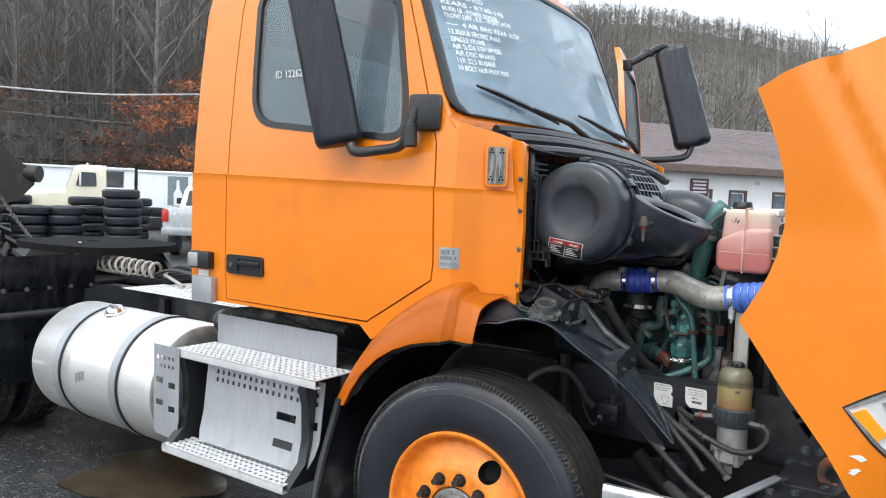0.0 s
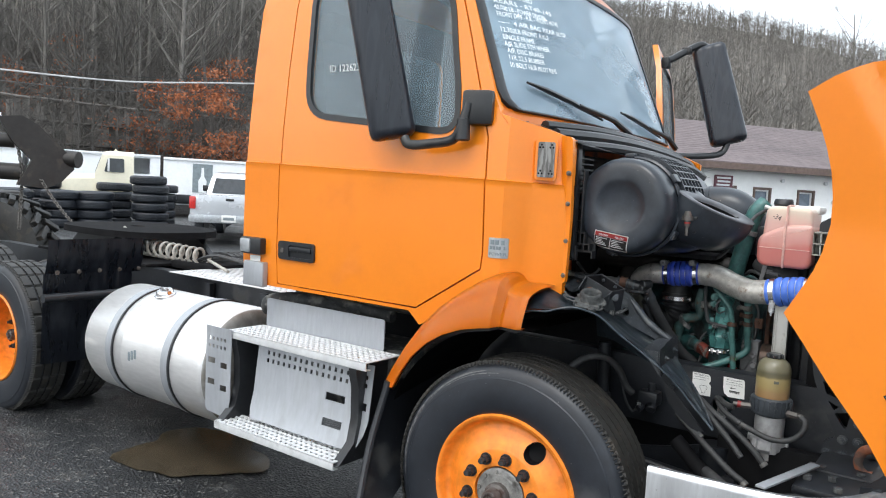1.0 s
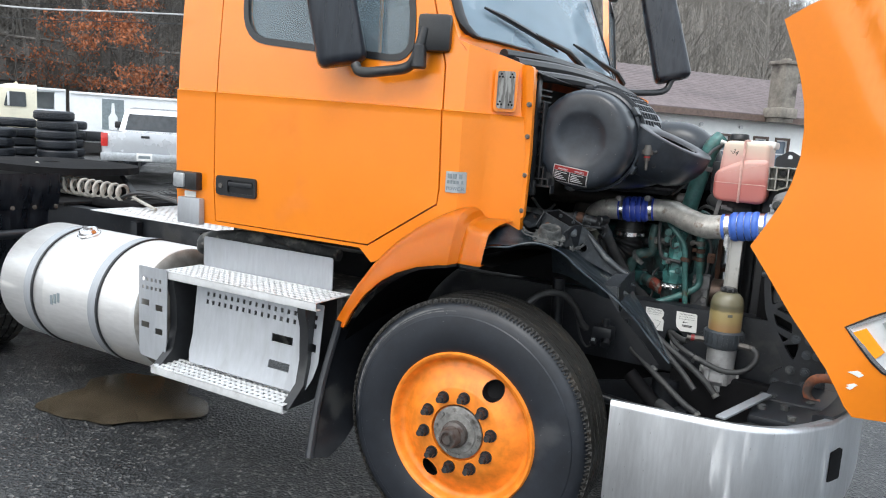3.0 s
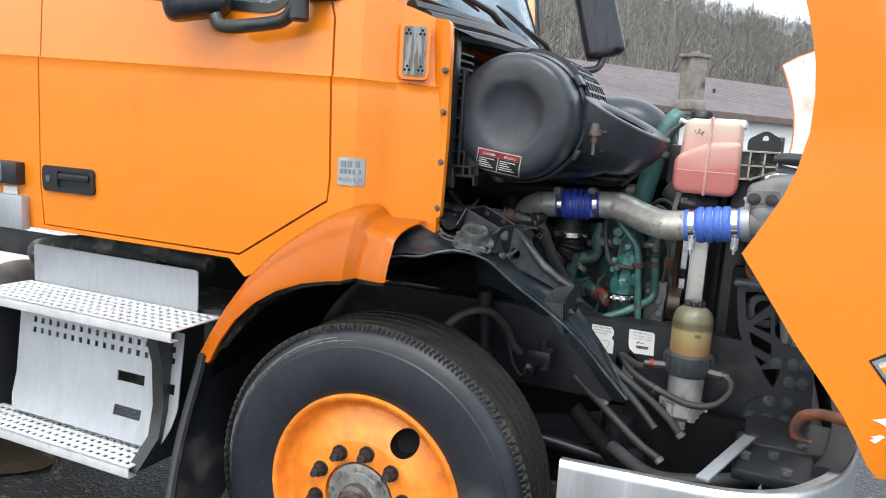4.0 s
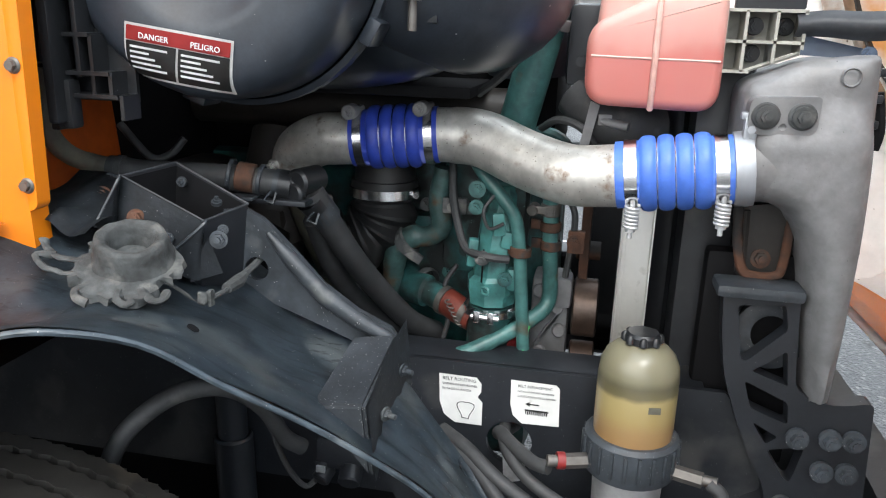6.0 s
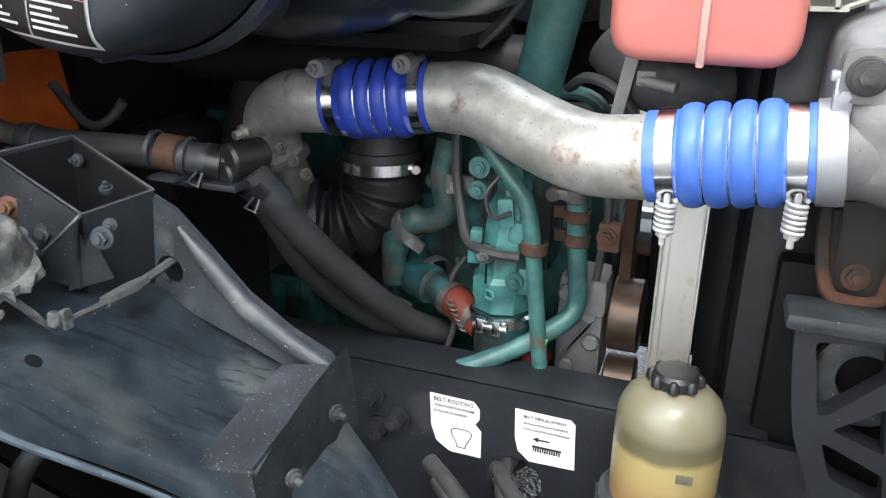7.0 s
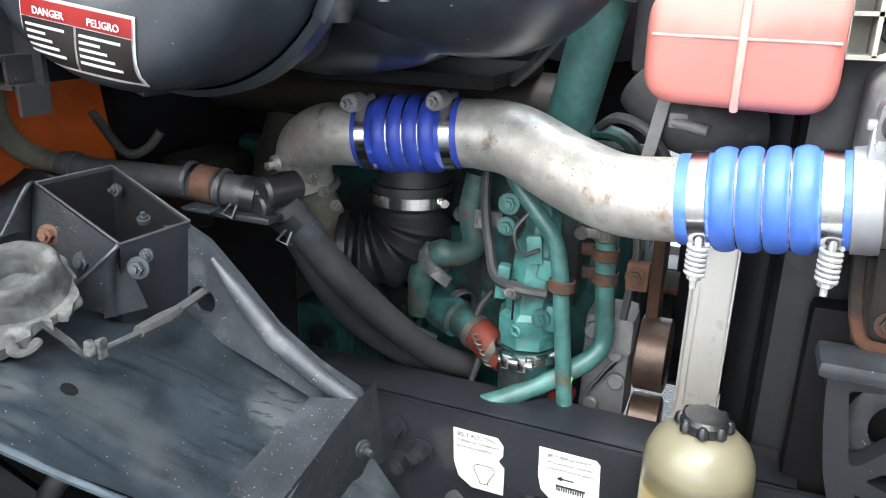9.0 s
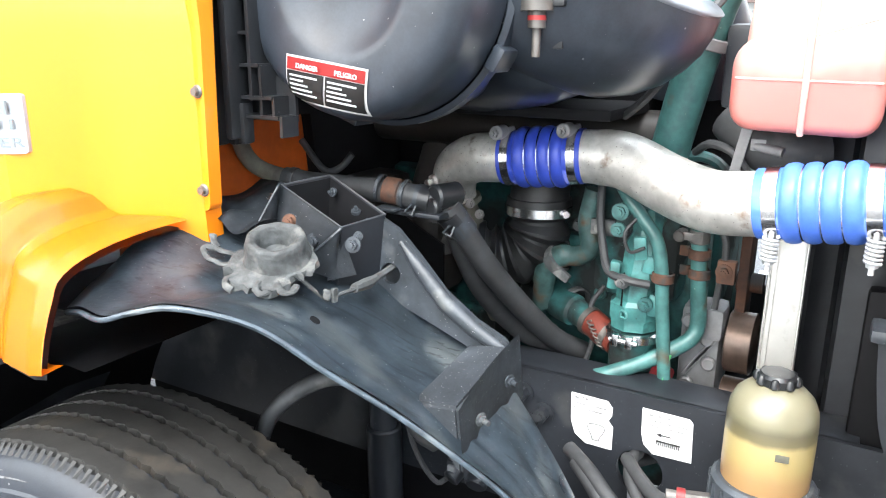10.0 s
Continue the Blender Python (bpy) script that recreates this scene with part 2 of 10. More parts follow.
INK = mat("black_ink", (0.02, 0.02, 0.02), 0.5, 0, 0.05, 5, 60, 0.0)
REDINK = mat("red_print", (0.42, 0.03, 0.03), 0.45, 0, 0.05, 5, 60, 0.0)
REDDARK = mat("dark_red_plastic", (0.20, 0.018, 0.018), 0.45, 0, 0.1, 20, 90, 0.05)
WHITEINK = mat("white_paint_marker", (0.82, 0.84, 0.84), 0.6, 0, 0.05, 9, 60, 0.0)
GREYBADGE = mat("badge_metal", (0.42, 0.44, 0.46), 0.35, 0.6, 0.1, 10, 90, 0.1)
AMBER = mat("amber_lens", (1.0, 0.33, 0.01), 0.15, 0, 0.05, 20, 200, 0.15, 0.001, coat=0.5, mid=0.02)
LENS = mat("headlamp_lens", (0.74, 0.77, 0.80), 0.15, 0.2, 0.1, 8, 120, 0.1, 0.001, coat=0.8, mid=0.06)
REDLENS = mat("red_lens", (0.55, 0.03, 0.025), 0.2, 0, 0.15, 8, 100, 0.05, coat=0.5)
PRIMER = mat("off_white_primer", (0.90, 0.88, 0.85), 0.55, 0, 0.08, 4, 60, 0.15, 0.002, mid=0.06, dirt=(0.46, 0.27, 0.14), dirt_at=0.58, dirt_scale=7, specks=((0.16, 0.10, 0.07), 40, 0.15))
PRIMERO = mat("patchy_primer", (0.88, 0.86, 0.83), 0.55, 0, 0.08, 4, 60, 0.15, 0.002, mid=0.06, dirt=(0.80, 0.36, 0.12), dirt_at=0.585, dirt_scale=3.2, specks=((0.16, 0.10, 0.07), 40, 0.12))
POSTAL = mat("scuffed_aluminium_post", (0.62, 0.61, 0.58), 0.36, 0.75, 0.05, 5, 150, 0.06, 0.0006, mid=0.05, dirt=(0.30, 0.28, 0.25), dirt_at=0.64, dirt_scale=22)
ZINC = mat("matt_zinc_plate", (0.50, 0.51, 0.52), 0.45, 0.35, 0.1, 20, 160, 0.1, 0.0005)
BAFFLE = mat("black_rubber_baffle", (0.020, 0.0215, 0.025), 0.48, 0, 0.2, 6, 120, 0.1, dirt=(0.06, 0.058, 0.055), dirt_at=0.62, dirt_scale=8)
GLASS = glass("cab_glass", (0.50, 0.62, 0.68), 0.0, 0.13)
SCREEN = glass("windscreen_glass", (0.72, 0.84, 0.90), 0.0, 0.40, (0.42, 0.54, 0.64))
INTERIOR = mat("grey_cab_trim", (0.050, 0.052, 0.055), 0.7, 0, 0.15, 5, 90, 0.2)
WHITEP = mat("white_vehicle_paint", (0.72, 0.73, 0.74), 0.3, 0, 0.04, 2, 60, 0.02, coat=0.4, mid=0.03, dirt=(0.5, 0.49, 0.46), dirt_at=0.68)
SILVERP = mat("silver_vehicle_paint", (0.55, 0.57, 0.60), 0.28, 0.35, 0.05, 2, 60, 0.02, coat=0.4, mid=0.03)
CREAM = mat("cream_paint", (0.78, 0.73, 0.58), 0.45, 0, 0.06, 2, 60, 0.05, mid=0.04, dirt=(0.4, 0.34, 0.24), dirt_at=0.68)
TRAILERW = mat("weathered_white_panel", (0.84, 0.86, 0.88), 0.6, 0, 0.06, 1.5, 40, 0.05, mid=0.04, dirt=(0.62, 0.60, 0.57), dirt_at=0.66, dirt_scale=1.5)
DARKGLASS = mat("dark_window_glass", (0.03, 0.035, 0.04), 0.08, 0, 0.1, 2, 30, 0.0)
GREYMARK = mat("grey_trailer_graphic", (0.20, 0.24, 0.26), 0.6, 0, 0.1, 2, 40, 0.0)
BROWNM = mat("brown_greasy_steel", (0.022, 0.019, 0.017), 0.5, 0, 0.4, 4, 60, 0.3, 0.003, dirt=(0.055, 0.042, 0.034), dirt_at=0.6)
GALV = mat("galvanised_chain", (0.14, 0.13, 0.12), 0.5, 0.6, 0.2, 20, 90, 0.2)
WALLW = mat("white_painted_wall", (0.93, 0.93, 0.92), 0.8, 0, 0.05, 0.8, 30, 0.2, 0.004, mid=0.03)
SHINGLE = mat("brown_shingle", (0.135, 0.108, 0.110), 0.85, 0, 0.22, 1.2, 22, 0.5, 0.01, rand=0.06)
# pale blue base colour stands for the sky reflected in the panes
PANEB = mat("pale_reflecting_pane", (0.16, 0.20, 0.25), 0.06, 0, 0.2, 1.5, 30, 0.0, coat=0.6)
TRIMB = mat("brown_trim", (0.13, 0.09, 0.075), 0.7, 0, 0.15, 2, 40, 0.2)
MASON = mat("stained_masonry", (0.21, 0.19, 0.165), 0.9, 0, 0.35, 2.2, 30, 0.5, 0.01, dirt=(0.07, 0.06, 0.055), dirt_at=0.54, dirt_scale=1.6)
SIGN = mat("maroon_sign", (0.13, 0.045, 0.06), 0.6, 0, 0.1, 3, 30, 0.0)
BARK = mat("grey_bark", (0.120, 0.112, 0.102), 0.9, 0, 0.3, 1.2, 12, 0.5, 0.02, rand=0.45)
# paler than the near bark: distance haze put into the colour
BARKFAR = mat("hazed_far_bark", (0.150, 0.140, 0.128), 0.95, 0, 0.3, 0.05, 0.6, 0.0)
LEAFDRY = mat("dry_oak_leaf", (0.27, 0.088, 0.034), 0.8, 0, 0.45, 1.1, 9, 0.0, rand=0.15)
LITTERDARK = mat("darker_leaf_litter", (0.075, 0.062, 0.052), 0.95, 0, 0.45, 0.35, 3.0, 0.5, 0.05, dirt=(0.10, 0.066, 0.044), dirt_at=0.55, dirt_scale=0.6)
# lightened for haze on the far hill; the nearer bank keeps the darker litter
LITTER = mat("leaf_litter", (0.135, 0.122, 0.105), 0.95, 0, 0.45, 0.35, 3.0, 0.5, 0.05, dirt=(0.16, 0.125, 0.098), dirt_at=0.55, dirt_scale=0.6)
PLANKM = mat("weathered_board", (0.115, 0.105, 0.097), 0.9, 0, 0.3, 1.5, 20, 0.4, 0.004, rand=0.5, dirt=(0.06, 0.05, 0.042), dirt_at=0.58, dirt_scale=0.9)
WIREM = mat("cable", (0.45, 0.45, 0.45), 0.6, 0, 0.1, 1, 10, 0.0)
WATER = mat("muddy_water", (0.058, 0.046, 0.031), 0.12, 0, 0.2, 2.5, 30, 0.02, 0.001, rvar=0.02)


def ground_material():
    """Wet dark gravel and worn asphalt: pale grit, damp patches and puddled sheen."""
    m = mat("wet_gravel_asphalt", (0.019, 0.020, 0.0215), 0.40, 0, 0.5, 0.9, 60, 0.8, 0.010, rvar=0.32, dirt=(0.037, 0.037, 0.0365), dirt_at=0.56, dirt_scale=3.5)
    nt, p = m.node_tree, m.node_tree.nodes["Principled BSDF"]
    tc = nt.nodes.new("ShaderNodeTexCoord")
    vo = nt.nodes.new("ShaderNodeTexVoronoi")
    vo.inputs["Scale"].default_value = 70
    nt.links.new(tc.outputs["Object"], vo.inputs["Vector"])
    sep = nt.nodes.new("ShaderNodeSeparateColor")
    nt.links.new(vo.outputs["Color"], sep.inputs[0])
    grit = nt.nodes.new("ShaderNodeValToRGB")
    grit.color_ramp.elements[0].position, grit.color_ramp.elements[1].position = 0.86, 0.97
    nt.links.new(sep.outputs[0], grit.inputs[0])
    mx = nt.nodes.new("ShaderNodeMix")
    mx.data_type = "RGBA"
    mx.inputs["B"].default_value = (0.12, 0.118, 0.113, 1)
    old = p.inputs["Base Color"].links[0].from_socket
    nt.links.new(old, mx.inputs["A"]), nt.links.new(grit.outputs[0], mx.inputs["Factor"]), nt.links.new(mx.outputs["Result"], p.inputs["Base Color"])
    b2 = nt.nodes.new("ShaderNodeBump")
    b2.inputs["Strength"].default_value, b2.inputs["Distance"].default_value = 0.5, 0.012
    nt.links.new(vo.outputs["Distance"], b2.inputs["Height"])
    nt.links.new(p.inputs["Normal"].links[0].from_socket, b2.inputs["Normal"]), nt.links.new(b2.outputs[0], p.inputs["Normal"])
    return m


def streaked(m, turn, dark, pale):
    """Dark wet runs along a slope and loose pale dust over a plastic sheet."""
    nt, p = m.node_tree, m.node_tree.nodes["Principled BSDF"]
    tc, rot, sc = nt.nodes.new("ShaderNodeTexCoord"), nt.nodes.new("ShaderNodeMapping"), nt.nodes.new("ShaderNodeMapping")
    rot.inputs["Rotation"].default_value = turn
    sc.inputs["Scale"].default_value = (11, 120, 90)
    nt.links.new(tc.outputs["Object"], rot.inputs[0]), nt.links.new(rot.outputs[0], sc.inputs[0])
    col = p.inputs["Base Color"].links[0].from_socket
    for space, scale, lo, hi, tint, most in ((sc.outputs[0], 1.0, 0.57, 0.66, dark, 0.75), (tc.outputs["Object"], 11.0, 0.54, 0.75, pale, 0.6), (tc.outputs["Object"], 420.0, 0.66, 0.74, pale, 0.5)):
        nz, mr, mx = nt.nodes.new("ShaderNodeTexNoise"), nt.nodes.new("ShaderNodeMapRange"), nt.nodes.new("ShaderNodeMix")
        nz.inputs["Scale"].default_value, nz.inputs["Detail"].default_value = scale, 5.0
        mr.inputs["From Min"].default_value, mr.inputs["From Max"].default_value, mr.inputs["To Max"].default_value = lo, hi, most
        mx.data_type = "RGBA"
        mx.inputs["B"].default_value = (*tint, 1)
        nt.links.new(space, nz.inputs["Vector"]), nt.links.new(nz.outputs["Fac"], mr.inputs[0]), nt.links.new(mr.outputs[0], mx.inputs["Factor"])
        nt.links.new(col, mx.inputs["A"])
        col = mx.outputs["Result"]
    nt.links.new(col, p.inputs["Base Color"])


streaked(LINERP, (0, radians(-42), radians(-25)), (0.014, 0.019, 0.025), (0.15, 0.165, 0.165))
GROUND = ground_material()


# ---- mesh helpers ----
def finish(bm, angle=38):
    bmesh.ops.recalc_face_normals(bm, faces=bm.faces[:])
    for f in bm.faces:
        f.smooth = True
    for e in bm.edges:
        if len(e.link_faces) != 2 or e.calc_face_angle(0) > radians(angle):
            e.smooth = False


def mesh_of(name, bm, material, angle=38, normals=True):
    if normals:
        finish(bm, angle)
    me = bpy.data.meshes.new(name)
    bm.to_mesh(me)
    bm.free()
    for one in material if isinstance(material, (list, tuple)) else [material]:
        me.materials.append(one)
    return me


def islands(bm):
    """The separate pieces of a mesh, each as a mesh of its own, largest first."""
    seen, out = set(), []
    for f0 in bm.faces:
        if f0 in seen:
            continue
        todo, group = [f0], []
        seen.add(f0)
        while todo:
            f = todo.pop()
            group.append(f)
            for v in f.verts:
                for g in v.link_faces:
                    if g not in seen:
                        seen.add(g)
                        todo.append(g)
        one, at = bmesh.new(), {}
        for f in group:
            for v in f.verts:
                if v not in at:
                    at[v] = one.verts.new(v.co)
            one.faces.new([at[v] for v in f.verts])
        out.append(one)
    bm.free()
    return sorted(out, key=lambda b: -sum(f.calc_area() for f in b.faces))


def shallow(parent):
    """No deeper than thing, part, sub-part."""
    while parent.parent and parent.parent.parent:
        parent = parent.parent
    return parent


def part(name, bm, material, parent=None, label="", angle=38):
    """One mesh object; below parent if there is one."""
    ob = new(name, mesh_of(name, bm, material, angle))
    if parent:
        ob.parent = shallow(parent)
    return tagged(ob, label)


def assembly(name, piece, bm, material, parent, label=""):
    """A part whose loose pieces become parts of their own."""
    bits = islands(bm)
    ob = part(name, bits[0], material, parent, label)
    for b in bits[1:]:
        part(piece, b, material, ob)
    return ob


def thing(name, label, category, group="", kind="", at=(0, 0, 0), turn=0):
    e = new(name)
    e.matrix_world = pose(*at, 0, 0, turn)
    return tagged(e, label, category, group, kind)


def add_box(bm, c, s, bevel=0.0, m=None, seg=2):
    """A box with centre c and size s, edges rounded by bevel."""
    out = bmesh.ops.create_cube(bm, size=1.0)
    vs = out["verts"]
    bmesh.ops.scale(bm, vec=Vector(s), verts=vs)
    if bevel:
        es = list({e for v in vs for e in v.link_edges})
        r = bmesh.ops.bevel(bm, geom=es, offset=bevel, segments=seg, affect="EDGES", profile=0.6)
        vs = list({v for f in r["faces"] for v in f.verts} | {v for v in vs if v.is_valid})
    mm = Matrix.Translation(c) @ (m or Matrix())
    bmesh.ops.transform(bm, matrix=mm, verts=vs)
    return vs


def frame_axes(d):
    d = Vector(d).normalized()
    a = d.cross(Vector((0, 0, 1)) if abs(d.z) < 0.9 else Vector((1, 0, 0))).normalized()
    return a, d.cross(a)


def add_tube(bm, pts, r, n=12, caps=True, flat=1.0):
    """A round tube along pts; r one radius or one for each point."""
    pts = [Vector(p) for p in pts]
    rs = r if isinstance(r, (list, tuple)) else [r] * len(pts)
    rings, a = [], None
    for i, p in enumerate(pts):
        d = (pts[min(i + 1, len(pts) - 1)] - pts[max(i - 1, 0)]).normalized()
        if a is None:
            a, b = frame_axes(d)
        a = (a - d * a.dot(d)).normalized()
        b = d.cross(a)
        rings.append([bm.verts.new(p + rs[i] * (math.cos(t) * a + flat * math.sin(t) * b)) for t in [2 * math.pi * k / n for k in range(n)]])
    for q, w in zip(rings, rings[1:]):
        for k in range(n):
            bm.faces.new((q[k], q[(k + 1) % n], w[(k + 1) % n], w[k]))
    if caps:
        bm.faces.new(rings[0][::-1]), bm.faces.new(rings[-1])


def spline(pts, n=6):
    """A smooth line through pts."""
    p = [Vector(q) for q in pts]
    p = [2 * p[0] - p[1]] + p + [2 * p[-1] - p[-2]]
    out = []
    for i in range(1, len(p) - 2):
        for k in range(n):
            t = k / n
            out.append(0.5 * ((2 * p[i]) + (p[i + 1] - p[i - 1]) * t + (2 * p[i - 1] - 5 * p[i] + 4 * p[i + 1] - p[i + 2]) * t * t
                              + (3 * p[i] - p[i - 1] - 3 * p[i + 1] + p[i + 2]) * t ** 3))
    return out + [p[-2]]


def add_lathe(bm, prof, n=32, m=None, closed=False):
    """Turn a profile of (radius, height) round z; m places it."""
    m = m or Matrix()
    rings = []
    for r, h in prof:
        if r < 1e-5:
            rings.append([bm.verts.new(m @ Vector((0, 0, h)))])
        else:
            rings.append([bm.verts.new(m @ Vector((r * math.cos(2 * math.pi * k / n), r * math.sin(2 * math.pi * k / n), h))) for k in range(n)])
    pairs = list(zip(rings, rings[1:])) + ([(rings[-1], rings[0])] if closed else [])
    for q, w in pairs:
        for k in range(n):
            a, b, c, d = q[k % len(q)], q[(k + 1) % len(q)], w[(k + 1) % len(w)], w[k % len(w)]
            vs = []
            for v in (a, b, c, d):
                if v not in vs:
                    vs.append(v)
            if len(vs) > 2:
                bm.faces.new(vs)


def along(p0, p1):
    """The pose whose z runs from p0 to p1."""
    return Matrix.Translation(p0) @ (Vector(p1) - Vector(p0)).to_track_quat("Z", "Y").to_matrix().to_4x4()


def add_cyl(bm, p0, p1, r, n=20, r1=None, bevel=0.0):
    h = (Vector(p1) - Vector(p0)).length
    r1 = r if r1 is None else r1
    b = min(bevel, h / 2)
    prof = [(0, 0), (r - b, 0), (r, b), (r1, h - b), (r1 - b, h), (0, h)] if b else [(0, 0), (r, 0), (r1, h), (0, h)]
    add_lathe(bm, prof, n, along(p0, p1))


def add_plate(bm, outline, holes=(), thick=0.01, put=None, cuts=(), bend=None):
    """A plate from a 2D outline with holes; put maps (u, v, w) to space, w the depth; cuts: lines (axis, value) along which it may bend."""
    put = put or (lambda u, v, w: (u, w, v))
    fb = bmesh.new()
    edges = []
    for loop in (outline, *holes):
        vs = [fb.verts.new((u, v, 0)) for u, v in loop]
        edges += [fb.edges.new((vs[i], vs[(i + 1) % len(vs)])) for i in range(len(vs))]
    bmesh.ops.triangle_fill(fb, use_beauty=True, use_dissolve=False, edges=edges, normal=(0, 0, 1))
    for ax, val in cuts:
        no = (1, 0, 0) if ax == "u" else (0, 1, 0)
        co = (val, 0, 0) if ax == "u" else (0, val, 0)
        bmesh.ops.bisect_plane(fb, geom=fb.verts[:] + fb.edges[:] + fb.faces[:], dist=1e-6, plane_co=co, plane_no=no)
    fb.verts.index_update()
    a = [bm.verts.new(put(v.co.x, v.co.y, 0.0)) for v in fb.verts]
    b = [bm.verts.new(put(v.co.x, v.co.y, thick)) for v in fb.verts] if thick else None
    for f in fb.faces:
        i = [v.index for v in f.verts]
        bm.faces.new([a[k] for k in i])
        if b:
            bm.faces.new([b[k] for k in reversed(i)])
    if b:
        for e in fb.edges:
            if len(e.link_faces) == 1:
                i, j = e.verts[0].index, e.verts[1].index
                bm.faces.new((a[i], a[j], b[j], b[i]))
    fb.free()


def add_grid(bm, f, nu, nv, thick=0.0):
    """A sheet f(u, v), u and v from 0 to 1."""
    g = [[bm.verts.new(f(i / nu, j / nv)) for j in range(nv + 1)] for i in range(nu + 1)]
    fs = [bm.faces.new((g[i][j], g[i + 1][j], g[i + 1][j + 1], g[i][j + 1])) for i in range(nu) for j in range(nv)]
    if thick:
        bmesh.ops.solidify(bm, geom=fs, thickness=thick)


def circle(cx, cy, r, n=16):
    return [(cx + r * math.cos(2 * math.pi * k / n), cy + r * math.sin(2 * math.pi * k / n)) for k in range(n)]


def rect(x0, y0, x1, y1, r=0.0, n=4):
    if not r:
        return [(x0, y0), (x1, y0), (x1, y1), (x0, y1)]
    out = []
    for cx, cy, s in ((x1 - r, y0 + r, -90), (x1 - r, y1 - r, 0), (x0 + r, y1 - r, 90), (x0 + r, y0 + r, 180)):
        out += [(cx + r * math.cos(radians(s + 90 * k / n)), cy + r * math.sin(radians(s + 90 * k / n))) for k in range(n + 1)]
    return out


def lerp(table, x):
    """Straight-line interpolation in rows of (x, y)."""
    xs, ys = zip(*table)
    return float(np.interp(x, xs, ys))


def add_hexbolt(bm, p, d, r=0.011, h=0.010, washer=True):
    p, d = Vector(p), Vector(d).normalized()
    if washer:
        add_cyl(bm, p, p + d * 0.003, r * 1.5, 14)
    add_cyl(bm, p + d * 0.002, p + d * h, r, 6)
    add_cyl(bm, p + d * (h - 0.001), p + d * (h + 0.004), r * 0.55, 8)


def words(text, size, material, parent, m, name="lettering", depth=0.0008, label=""):
    """Letters as a mesh, their left foot at the pose m, x along the line."""
    cu = bpy.data.curves.new(name, "FONT")
    cu.body, cu.size, cu.extrude, cu.resolution_u = text, size, depth, 2
    tmp = new("lettering_source", cu)
    me = bpy.data.meshes.new_from_object(tmp.evaluated_get(bpy.context.evaluated_depsgraph_get()))
    bpy.data.objects.remove(tmp)
    bpy.data.curves.remove(cu)
    me.materials.clear()
    me.materials.append(material)
    ob = new(name, me)
    ob.parent = shallow(parent)
    ob.matrix_local = m
    return tagged(ob, label)

# ---- the yard and the hills ----
EYE0 = (1.4, -2.3)
CREST = [(-60, 0.06), (-25, 0.10), (-10, 0.135), (4, 0.183), (10, 0.220), (14, 0.240), (20, 0.262), (28, 0.268), (45, 0.285), (60, 0.30), (80, 0.28), (120, 0.15), (180, 0.06)]
START = [(-180, 90), (-20, 80), (20, 62), (34, 48), (46, 37), (75, 36), (110, 60), (180, 90)]


def land(x, y):
    """Ground height: a flat yard with wooded hills behind it."""
    dx, dy = x - EYE0[0], y - EYE0[1]
    r, az = math.hypot(dx, dy), math.degrees(math.atan2(-dx, dy))
    top = max(0.0, lerp(CREST, az) * 205 - 8 + 4.2 * min(1.0, max(0.0, (34 - az) / 8)))
    r0 = lerp(START, az)
    return top * min(1.0, max(0.0, (r - r0) / (205 - r0))) ** 0.95


def wobble(x, y):
    return 0.010 * math.sin(1.7 * x + 0.6 * y) * math.sin(1.1 * y - 0.5 * x)


bm = bmesh.new()
xs = np.concatenate([np.linspace(-420, -74, 36), np.linspace(-70, -12, 40), np.linspace(-11, 12, 70), np.linspace(14, 60, 16), np.linspace(70, 420, 20)])
ys = np.concatenate([np.linspace(-420, -40, 14), np.linspace(-34, -6, 12), np.linspace(-5, 9, 50), np.linspace(10, 70, 44), np.linspace(74, 460, 52)])
verts = [[bm.verts.new((x, y, land(x, y) + (wobble(x, y) if -12 < x < 13 and -6 < y < 10 else 0))) for y in ys] for x in xs]
for i in range(len(xs) - 1):
    for j in range(len(ys) - 1):
        f = bm.faces.new((verts[i][j], verts[i + 1][j], verts[i + 1][j + 1], verts[i][j + 1]))
        c = f.calc_center_median()
        f.material_index = 0 if land(c.x, c.y) < 0.25 else 2 if c.x < -24 and math.hypot(c.x, c.y) < 95 else 1
tagged(new("ground", mesh_of("ground", bm, [GROUND, LITTER, LITTERDARK])), "dark wet gravel and broken asphalt yard rising to leaf-strewn hills", "ground", kind="structure")

bm = bmesh.new()
pts = []
for k in range(48):
    a = 2 * math.pi * k / 48
    r = 1 + 0.13 * math.sin(3 * a + 1) + 0.08 * math.sin(5 * a) + 0.03 * math.sin(11 * a)
    pts.append((-2.28 + 0.43 * r * math.cos(a), 0.34 + 0.38 * r * math.sin(a)))
add_plate(bm, pts, [], 0.0, lambda u, v, w: (u, v, 0.014))
tagged(part("puddle", bm, WATER), "shallow muddy brown puddle under the fuel tank", "puddle", kind="structure")

# low white building with a brown shingle roof
FA, FU, FB = Vector((-6.2, 22.2, 0)), Vector((0.6, 0.8, 0)), Vector((-0.8, 0.6, 0))
house = thing("building", "long low white building with a brown shingle roof", "building")


def facade(s, d, z):
    return FA + FU * s + FB * d + Vector((0, 0, z))


windows = [0.95, 2.35, 4.15, 5.95, 7.0, 9.5, 12.0]
bm = bmesh.new()
add_plate(bm, rect(-7, 0, 24, 3.05), [rect(s - 0.32, 1.25, s + 0.32, 2.30) for s in windows], 0.2, lambda u, v, w: facade(u, w, v))
part("wall", bm, WALLW, house, "white painted wall")
bm = bmesh.new()
add_box(bm, (8.5, 8.8, 1.5), (31, 0.2, 3.0))
add_box(bm, (-6.9, 4.5, 1.5), (0.2, 8.6, 3.0))
